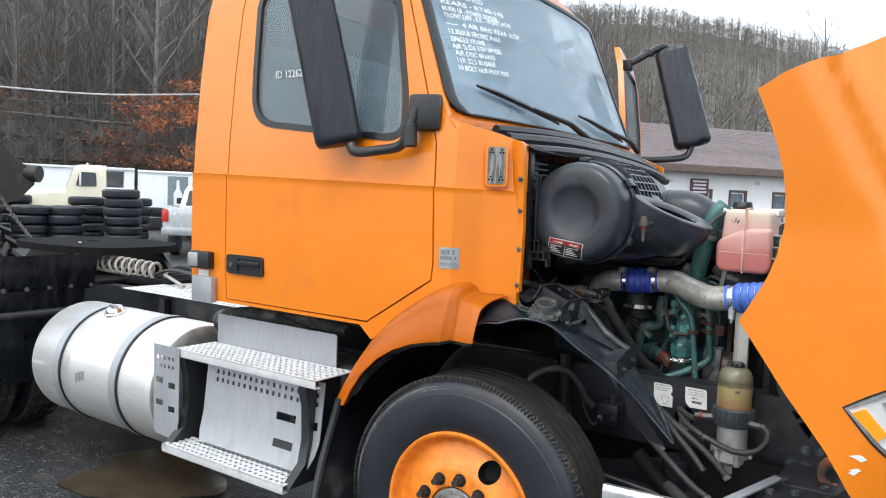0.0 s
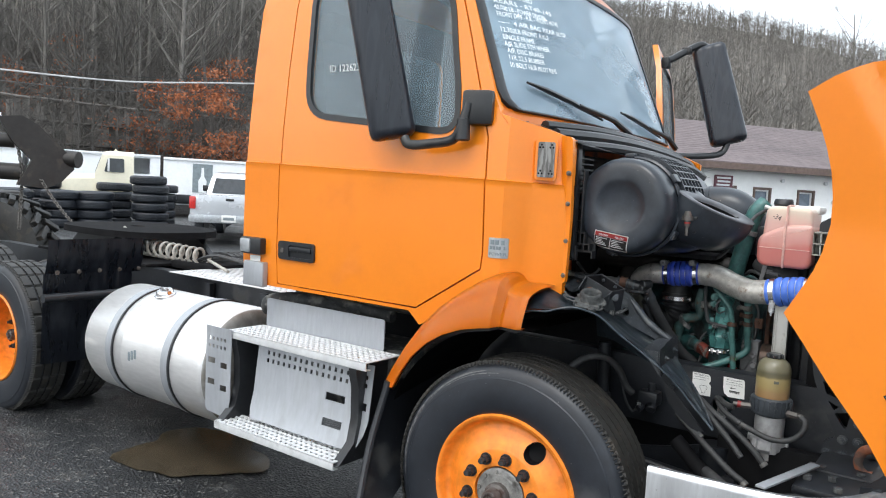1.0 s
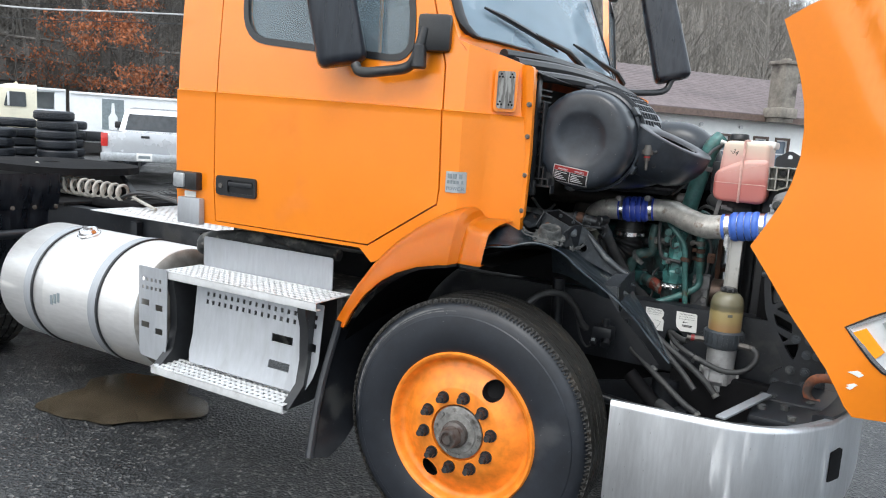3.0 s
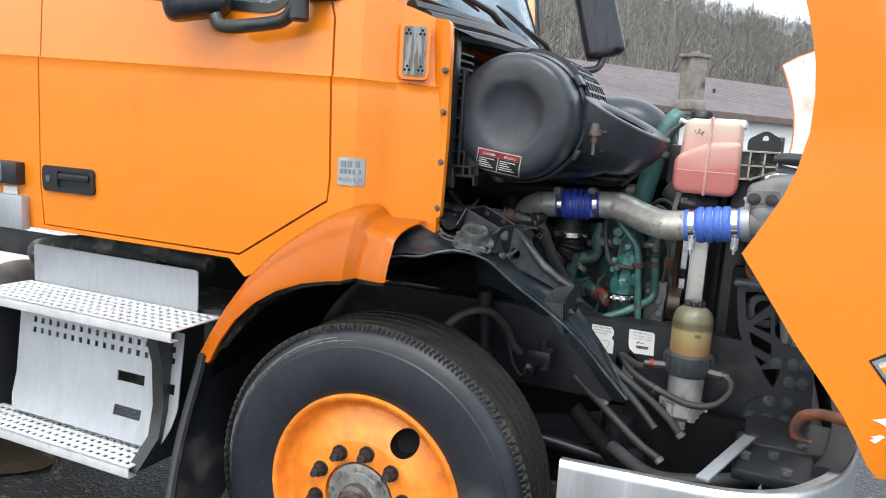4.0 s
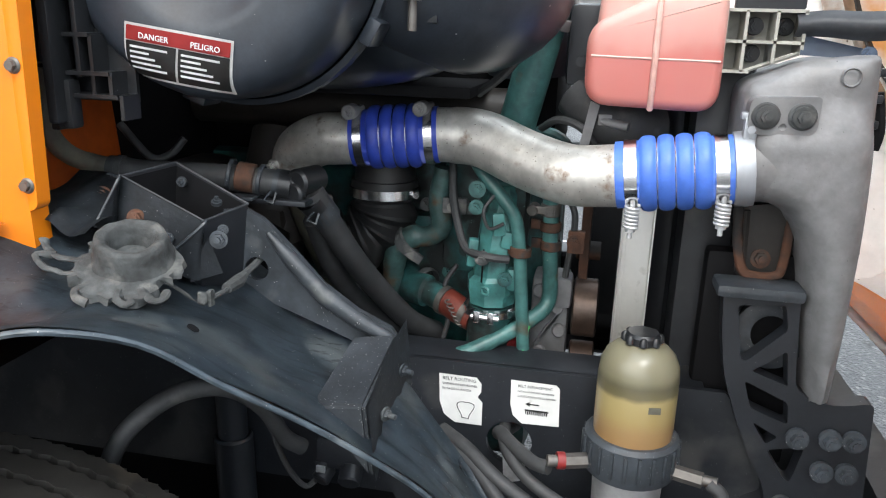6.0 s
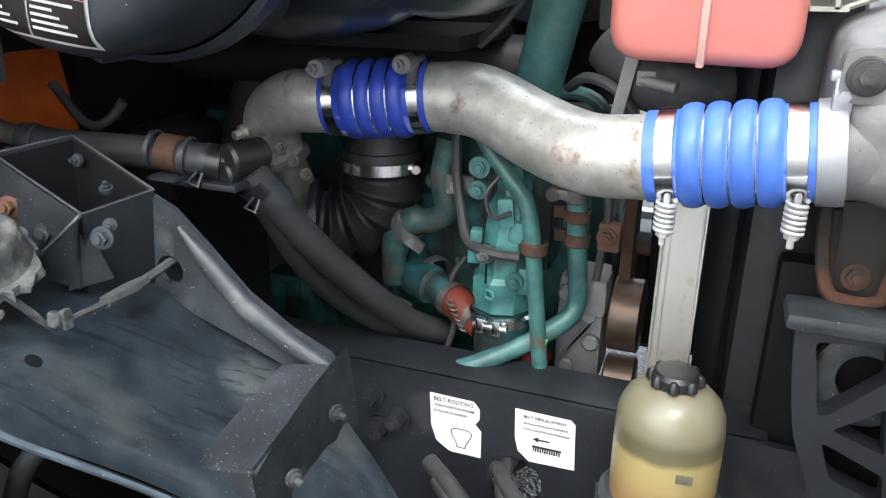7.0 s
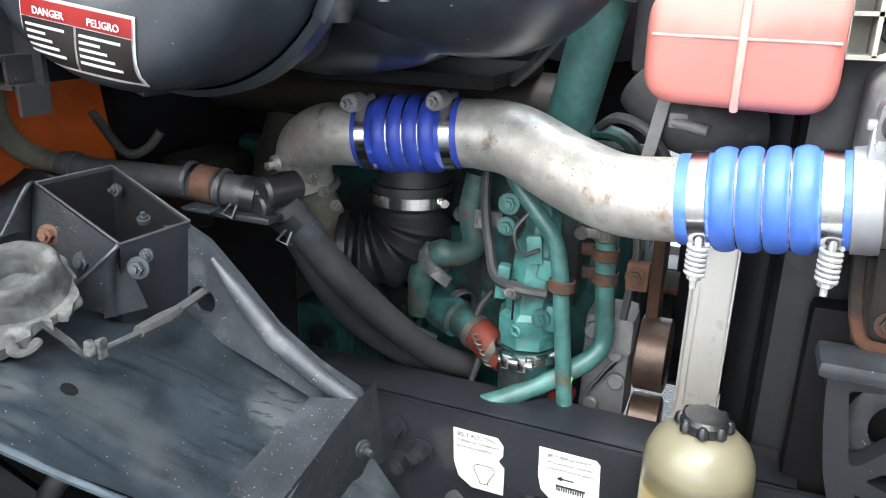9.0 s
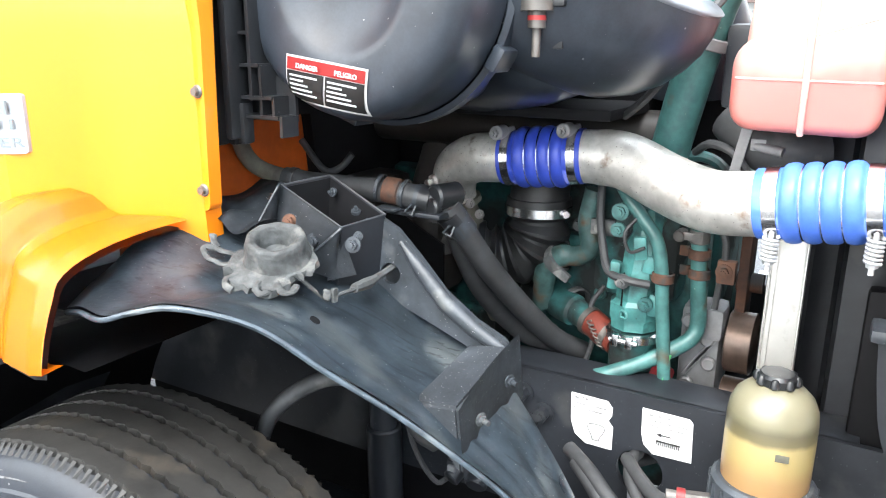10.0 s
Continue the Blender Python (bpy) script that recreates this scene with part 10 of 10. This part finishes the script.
add_plate(bm, [(-0.9, 1.70), (0.9, 1.70), (0.8, 2.18), (-0.8, 2.18)], [], 0.01, lambda u, v, w: (0.96 - (v - 1.64) * 0.333 + w, u, v))
part("windscreen", bm, DARKGLASS, fc)
bm = bmesh.new()
for y in (-0.5, -0.25, 0, 0.25, 0.5):
    add_box(bm, (0.35, y, 2.40), (0.10, 0.10, 0.06), 0.02)
add_tube(bm, [(0.35, -0.7, 2.44), (0.35, 0.7, 2.44)], 0.02, 6)
part("roof_lamp_bar", bm, CREAM, ford)
bm = bmesh.new()
add_box(bm, (-2.0, 0, 0.9), (6.0, 0.9, 0.3), 0.02)
part("frame", bm, BLACKM, ford)
for x in (1.5, -3.0):
    for s in (-1, 1):
        bm = bmesh.new()
        add_lathe(bm, [(0.0, -0.12), (0.3, -0.12), (0.48, -0.14), (0.52, -0.1), (0.52, 0.1), (0.48, 0.14), (0, 0.12)], 24, pose(x, s * 0.95, 0.52, 90, 0, 0))
        part("wheel", bm, RUBBER, ford)
ford.matrix_world = pose(-22.2, 11.65, 0.0, 0, 0, 240)

# box trailers
def trailer(label, x, y, turn, length, z0, z1, openings=()):
    t = thing("box_trailer", label, "trailer", "box trailers")
    bm = bmesh.new()
    add_plate(bm, rect(0, z0, length, z1), [rect(a, z1 - 0.80, b, z1 - 0.15) for a, b in openings], 0.05, lambda u, v, w: (u, w, v))
    part("side_wall", bm, TRAILERW, t, "weathered white side wall")
    bm = bmesh.new()
    add_box(bm, (length / 2, 2.45, (z0 + z1) / 2), (length, 0.05, z1 - z0))
    add_box(bm, (length / 2, 1.25, z1 - 0.02), (length, 2.44, 0.05))
    add_box(bm, (length / 2, 1.25, z0), (length, 2.44, 0.08))
    for x_ in (0.03, length - 0.03):
        add_box(bm, (x_, 1.25, (z0 + z1) / 2), (0.05, 2.42, z1 - z0))
    part("box", bm, TRAILERW, t)
    for zz in (z1 - 0.04, z0 + 0.06):
        bm = bmesh.new()
        add_box(bm, (length / 2, -0.03, zz), (length, 0.06, 0.09), 0.01)
        part("edge_rail", bm, TRAILERW if zz > 1 else GALV, t, "edge rail")
    for k in range(int(length / 2.4) + 1):
        bm = bmesh.new()
        add_box(bm, (min(length - 0.04, 0.04 + 2.4 * k), -0.010, (z0 + z1) / 2), (0.035, 0.02, z1 - z0))
        part("side_post", bm, TRAILERW, t)
    for x_ in (length - 1.2, length - 2.4, 1.5):
        bm = bmesh.new()
        add_lathe(bm, [(0.0, -0.12), (0.3, -0.12), (0.4, -0.14), (0.42, 0.1), (0, 0.12)], 20, pose(x_, 0.35, 0.42, 90, 0, 0))
        part("wheel", bm, RUBBER, t)
    t.matrix_world = pose(x, y, 0.0, 0, 0, turn)
    return t


tr = trailer("white box trailer with a grey bottle graphic", -26.3, 15.7, 54, 12.5, 0.55, 2.45)
bm = bmesh.new()
add_plate(bm, rect(1.15, 1.05, 1.95, 2.25), [[(1.40, 1.06), (1.70, 1.06), (1.72, 1.55), (1.62, 1.72), (1.60, 2.1), (1.50, 2.1), (1.48, 1.72), (1.38, 1.55)]], 0.01, lambda u, v, w: (u, -0.012 + w, v))
part("bottle_graphic", bm, GREYMARK, tr, "grey bottle graphic")
bm = bmesh.new()
for k in range(7):
    add_box(bm, (5.2 + 0.42 * k, -0.010, 1.55), (0.26, 0.012, 0.42))
part("lettering_bars", bm, GREYMARK, tr)
trailer("old white box trailer with open side hatches", -31.2, 7.3, 60, 9.6, 0.55, 2.5, ((1.2, 2.0), (4.6, 5.6), (7.6, 9.2)))

# loader boom with chains and a lugged tyre
loader = thing("loader", "greasy dark brown loader boom with hanging chains", "loader")
bm = bmesh.new()
add_tube(bm, [(-8.6, 0.6, 1.98), (-7.85, 1.75, 1.96)], 0.085, 14)
add_tube(bm, [(-8.6, 0.6, 1.62), (-7.8, 1.85, 1.60)], 0.10, 14)
add_plate(bm, [(0.0, 2.22), (0.25, 2.25), (0.42, 2.15), (0.62, 1.95), (0.78, 1.80), (0.80, 1.66), (0.66, 1.50), (0.50, 1.42), (0.2, 1.45), (0.35, 1.75), (0.15, 1.95)], [], 0.16, lambda u, v, w: (-7.86 + 0.30 * u + 0.9 * w, 1.55 + 0.95 * u - 0.3 * w, v))
add_cyl(bm, (-7.72, 2.12, 1.80), (-7.45, 2.30, 1.78), 0.10, 16)
part("boom", bm, BROWNM, loader, "greasy brown boom arms")
bm = bmesh.new()
add_tube(bm, [(-8.6, 0.75, 2.26), (-7.9, 1.62, 2.24)], 0.035, 8)
part("cylinder_rod", bm, CHROME, loader, "bright hydraulic rod")
bm = bmesh.new()
for path in ([(-7.75, 1.72, 2.0), (-7.74, 1.78, 1.6), (-7.72, 1.76, 1.2), (-7.70, 1.74, 0.95)], [(-7.75, 1.9, 1.70), (-7.4, 1.95, 1.35), (-6.9, 1.9, 1.12), (-6.3, 1.75, 1.0)]):
    pts = spline(path, 12)
    for k, (a, b) in enumerate(zip(pts, pts[1:])):
        d = (b - a)
        c = (a + b) / 2
        s, u = frame_axes(d)
        s = s if k % 2 else u
        dn = d.normalized()
        ringp = [c + dn * (0.030 * math.cos(t)) + s * (0.018 * math.sin(t)) for t in np.linspace(0, 2 * math.pi, 10)]
        add_tube(bm, ringp, 0.006, 5, False)
part("chain", bm, GALV, loader, "hanging steel chains")
bm = bmesh.new()
add_lathe(bm, [(0.30, -0.2), (0.5, -0.24), (0.60, -0.2), (0.62, 0.0), (0.60, 0.2), (0.5, 0.24), (0.30, 0.2)], 40, None, True)
for k in range(22):
    for s in (-1, 1):
        a = 2 * math.pi * (k + 0.25 * s) / 22
        m = Matrix.Rotation(a, 4, "Z") @ Matrix.Translation((0.645, 0, s * 0.11)) @ pose(0, 0, 0, s * 32, 0, 0)
        add_box(bm, (0, 0, 0), (0.07, 0.07, 0.24), 0.008, m, 1)
for v in bm.verts:
    v.co = Matrix.Translation((-8.25, 1.75, 0.66)) @ pose(0, 0, 0, 90, 0, 35) @ v.co
part("lugged_tyre", bm, TREAD, loader, "large lugged black tyre")
bm = bmesh.new()
add_box(bm, (-9.3, 1.4, 0.95), (1.6, 1.4, 0.8), 0.08, pose(0, 0, 0, 0, 0, 35))
add_box(bm, (-9.8, 0.6, 1.35), (1.0, 1.0, 0.7), 0.08, pose(0, 0, 0, 0, 0, 35))
part("chassis", bm, BROWNM, loader, "brown loader chassis")

# weathered board fence on the bank
fence = thing("board_fence", "old weathered grey board fence on the bank", "fence")
fa, fb = Vector((-41.5, 7.0, 0)), Vector((-26.5, 31.5, 0))
fd = (fb - fa).normalized()
fn = Vector((fd.y, -fd.x, 0))
bm = bmesh.new()
add_box(bm, (0, 0, 0), (0.30, 0.04, 1.0), 0.006)
board = mesh_of("board", bm, PLANKM)
L = (fb - fa).length
rng = random.Random(8)
k = 0.0
while k < L:
    p = fa + fd * k
    z0 = land(p.x, p.y)
    h = 3.0 + rng.uniform(-0.9, 0.35)
    if rng.random() > 0.12:
        ob = new("board", board)
        ob.parent = fence
        ob.matrix_local = Matrix.Translation((p.x, p.y, z0 + h / 2 - 0.1)) @ pose(0, 0, 0, rng.uniform(-3, 3), rng.uniform(-2.5, 2.5), math.degrees(math.atan2(fd.y, fd.x))) @ Matrix.Diagonal((1, 1, h, 1))
    k += 0.32
for zr in (1.1, 2.1, 3.15):
    for q in range(int(L / 4.8)):
        bm = bmesh.new()
        a, b = fa + fd * (4.8 * q) + fn * 0.10, fa + fd * (4.8 * q + 4.6) + fn * 0.10
        add_tube(bm, [(a.x, a.y, land(a.x, a.y) + zr + rng.uniform(-0.1, 0.1)), (b.x, b.y, land(b.x, b.y) + zr + rng.uniform(-0.12, 0.12))], 0.075, 6)
        part("fence_rail", bm, PLANKM, fence, "dark horizontal rail")

# overhead wires
for i, (a, m_, b, r) in enumerate((((-48, -8, 7.2), (-30.9, 11.3, 5.57), (-16, 36, 7.9), 0.035), ((-48, -8, 6.7), (-30.9, 11.3, 5.12), (-16, 36, 7.4), 0.018), ((-48, -8, 7.35), (-30.9, 11.3, 5.78), (-16, 36, 8.1), 0.012))):
    bm = bmesh.new()
    c = Vector((-25.9, 19.6, (6.02, 5.62, 6.2)[i]))
    add_tube(bm, spline([a, m_, c, b], 10), r, 6)
    tagged(part("overhead_wire", bm, WIREM if i == 0 else BLACKM, None), "thin overhead utility cable across the yard", "cable", "overhead wires")

# ---- trees ----
def grow(bm, base, height, rng, limbs=16, twigs=5, lean=0.05, thick=0.011):
    """A bare tree: tapered trunk, limbs and twigs."""
    base = Vector(base)
    ax = Vector((rng.uniform(-lean, lean), rng.uniform(-lean, lean), 1)).normalized()
    r0 = height * thick
    pts, rs = [], []
    p = base.copy()
    for k in range(8):
        pts.append(p.copy())
        rs.append(r0 * (1 - 0.115 * k))
        p += ax * height / 7.4 + Vector((rng.uniform(-1, 1), rng.uniform(-1, 1), 0)) * height * 0.012
    add_tube(bm, pts, rs, 6, False)
    for k in range(limbs):
        t = rng.uniform(0.28, 0.98)
        i = min(6, int(t * 7))
        s = pts[i].lerp(pts[i + 1], t * 7 - i)
        a = rng.uniform(0, 2 * math.pi)
        d = Vector((math.cos(a), math.sin(a), rng.uniform(0.5, 1.3))).normalized()
        l = height * rng.uniform(0.16, 0.34) * (1.15 - 0.6 * t)
        q = [s, s + d * l * 0.4 + Vector((0, 0, l * 0.04)), s + d * l * 0.75 + Vector((0, 0, l * 0.14)), s + d * l + Vector((0, 0, l * 0.28))]
        rl = r0 * 0.42 * (1.1 - 0.75 * t)
        add_tube(bm, q, [rl, rl * 0.7, rl * 0.42, rl * 0.15], 4, False)
        for j in range(twigs):
            tt = rng.uniform(0.3, 1)
            i2 = min(2, int(tt * 3))
            s2 = q[i2].lerp(q[i2 + 1], tt * 3 - i2)
            d2 = (d + Vector((rng.uniform(-1, 1), rng.uniform(-1, 1), rng.uniform(-0.2, 0.9))) * 0.9).normalized()
            l2 = l * rng.uniform(0.25, 0.5)
            add_tube(bm, [s2, s2 + d2 * l2 * 0.5 + Vector((0, 0, 0.02 * l2)), s2 + d2 * l2 + Vector((0, 0, 0.12 * l2))], [rl * 0.34, rl * 0.24, rl * 0.08], 3, False)


rng = random.Random(21)
variants = []
for k in range(6):
    bm = bmesh.new()
    grow(bm, (0, 0, 0), 10.0, rng, 22, 7, 0.08, 0.0105)
    variants.append(mesh_of("tree", bm, BARK))
placed = 0
while placed < 170:
    az, r = radians(rng.uniform(-14, 68)), 40 * (1 + rng.random() ** 1.2 * 1.4)
    x, y = EYE0[0] - r * math.sin(az), EYE0[1] + r * math.cos(az)
    h = land(x, y)
    if az < radians(21) and rng.random() < 0.9:
        continue
    if h < 1.0 or ((x - fa.x) * fn.x + (y - fa.y) * fn.y) > -0.8 and r < 50:
        continue
    t = tagged(new("tree", variants[rng.randrange(6)]), "bare grey-brown leafless tree on the hillside", "tree", "bare hillside trees")
    s = rng.uniform(0.9, 1.9)
    t.matrix_world = pose(x, y, h - 0.15, 0, 0, rng.uniform(0, 360)) @ Matrix.Diagonal((s * rng.uniform(0.8, 1.1), s * rng.uniform(0.8, 1.1), s, 1))
    placed += 1

# trees that keep brown leaves
def leafy(x, y, height, n, rng, z=None):
    t = thing("tree", "young tree holding rusty brown autumn leaves", "tree", "trees with brown leaves", at=(x, y, land(x, y) - 0.1))
    bm = bmesh.new()
    grow(bm, (0, 0, 0), height, rng, 18, 4, 0.05, 0.010)
    part("trunk", bm, BARK, t)
    bm = bmesh.new()
    clumps = [Vector((rng.gauss(0, 0.17) * height, rng.gauss(0, 0.17) * height, height * rng.uniform(0.22, 0.98))) for _ in range(34)]
    for _ in range(n):
        c = rng.choice(clumps)
        p = c + Vector((rng.gauss(0, 0.30), rng.gauss(0, 0.30), rng.gauss(0, 0.14)))
        s = rng.uniform(0.05, 0.11)
        m = Matrix.Translation(p) @ Euler((rng.uniform(-1.2, 1.2), rng.uniform(-1.2, 1.2), rng.uniform(0, 6.3))).to_matrix().to_4x4()
        vs = [bm.verts.new(m @ Vector(q)) for q in ((-s, 0, 0), (0, -0.5 * s, 0.1 * s), (s, 0, 0), (0, 0.5 * s, 0.1 * s))]
        bm.faces.new(vs)
    part("crown", bm, LEAFDRY, t, "sparse rusty brown leaves")


for x, y, h, n in ((-29.2, 20.2, 7.0, 2600), (-28.0, 20.6, 4.2, 900), (-32.6, 20.0, 5.2, 1500), (-33.4, 18.8, 3.6, 600), (-41.0, 16.0, 4.0, 700), (-41.5, 13.0, 4.4, 800), (-38.5, 27.5, 5.0, 600), (-43.0, 20.0, 5.0, 500)):
    leafy(x, y, h, n, rng)

# the far woods, one mass of bare trees
verts_, faces_ = [], []


def stick(a, b, r0, r1):
    """A thin three-sided branch."""
    d = Vector(b) - Vector(a)
    s, u = frame_axes(d)
    i = len(verts_)
    for p, r in ((Vector(a), r0), (Vector(b), r1)):
        for k in range(3):
            t = 2 * math.pi * k / 3
            verts_.append(tuple(p + r * (math.cos(t) * s + math.sin(t) * u)))
    for k in range(3):
        faces_.append((i + k, i + (k + 1) % 3, i + 3 + (k + 1) % 3, i + 3 + k))


count = 0
while count < 5600:
    az, r = radians(rng.uniform(-16, 70)), math.sqrt(rng.uniform(62 ** 2, 214 ** 2))
    x, y = EYE0[0] - r * math.sin(az), EYE0[1] + r * math.cos(az)
    z = land(x, y)
    if z < 1.5:
        continue
    if az < radians(31) and r > 92:             # the far slope carries small, fine trees, sown below
        count += 1
        continue
    hh = rng.uniform(8, 14) * (0.65 if az < radians(31) else 1.0)
    stick((x, y, z - 0.3), (x + rng.uniform(-0.5, 0.5), y + rng.uniform(-0.5, 0.5), z + hh), 0.11, 0.02)
    for _ in range(14):
        t = rng.uniform(0.25, 1.0)
        a = rng.uniform(0, 2 * math.pi)
        l = rng.uniform(1.2, 3.4) * (1.25 - 0.7 * t)
        stick((x, y, z + hh * t), (x + l * math.cos(a), y + l * math.sin(a), z + hh * t + l * rng.uniform(0.5, 1.3)), 0.045, 0.010)
    count += 1
count = 0
while count < 7000:
    az, r = radians(rng.uniform(-16, 33)), math.sqrt(rng.uniform(88 ** 2, 214 ** 2))
    x, y = EYE0[0] - r * math.sin(az), EYE0[1] + r * math.cos(az)
    z = land(x, y)
    if z < 1.5:
        continue
    hh = rng.uniform(3.2, 6.6)
    tip = (x + rng.uniform(-0.5, 0.5), y + rng.uniform(-0.5, 0.5), z + hh)
    stick((x, y, z - 0.3), tip, 0.060, 0.012)
    for _ in range(10):
        t = rng.uniform(0.35, 1.0)
        a = rng.uniform(0, 2 * math.pi)
        l = rng.uniform(0.6, 1.7) * (1.2 - 0.55 * t)
        stick((x + (tip[0] - x) * t, y + (tip[1] - y) * t, z + hh * t), (x + l * math.cos(a), y + l * math.sin(a), z + hh * t + l * rng.uniform(0.3, 1.0)), 0.032, 0.010)
    count += 1
verts_far, faces_far = verts_, faces_
verts_, faces_ = [], []
count = 0
while count < 900:                              # brush and saplings behind the fence
    az, r = radians(rng.uniform(24, 72)), rng.uniform(38, 70)
    x, y = EYE0[0] - r * math.sin(az), EYE0[1] + r * math.cos(az)
    z = land(x, y)
    if z < 0.6:
        continue
    hh = rng.uniform(2.0, 6.5)
    stick((x, y, z - 0.3), (x + rng.uniform(-0.5, 0.5), y + rng.uniform(-0.5, 0.5), z + hh), 0.05, 0.01)
    for _ in range(16):
        t = rng.uniform(0.1, 1.0)
        a = rng.uniform(0, 2 * math.pi)
        l = rng.uniform(0.5, 1.9) * (1.25 - 0.7 * t)
        p0, p1 = (x, y, z + hh * t), (x + l * math.cos(a), y + l * math.sin(a), z + hh * t + l * rng.uniform(0.1, 1.2))
        stick(p0, p1, 0.020, 0.006)
        for _ in range(2):
            b = rng.uniform(0, 2 * math.pi)
            stick(p1, (p1[0] + 0.5 * l * math.cos(b), p1[1] + 0.5 * l * math.sin(b), p1[2] + 0.4 * l * rng.uniform(-0.3, 1)), 0.010, 0.004)
    count += 1
me = bpy.data.meshes.new("brush")
me.from_pydata(verts_, [], faces_)
me.materials.append(BARK)
tagged(new("brush", me), "dense leafless brush and saplings on the bank", "brush", kind="stuff")
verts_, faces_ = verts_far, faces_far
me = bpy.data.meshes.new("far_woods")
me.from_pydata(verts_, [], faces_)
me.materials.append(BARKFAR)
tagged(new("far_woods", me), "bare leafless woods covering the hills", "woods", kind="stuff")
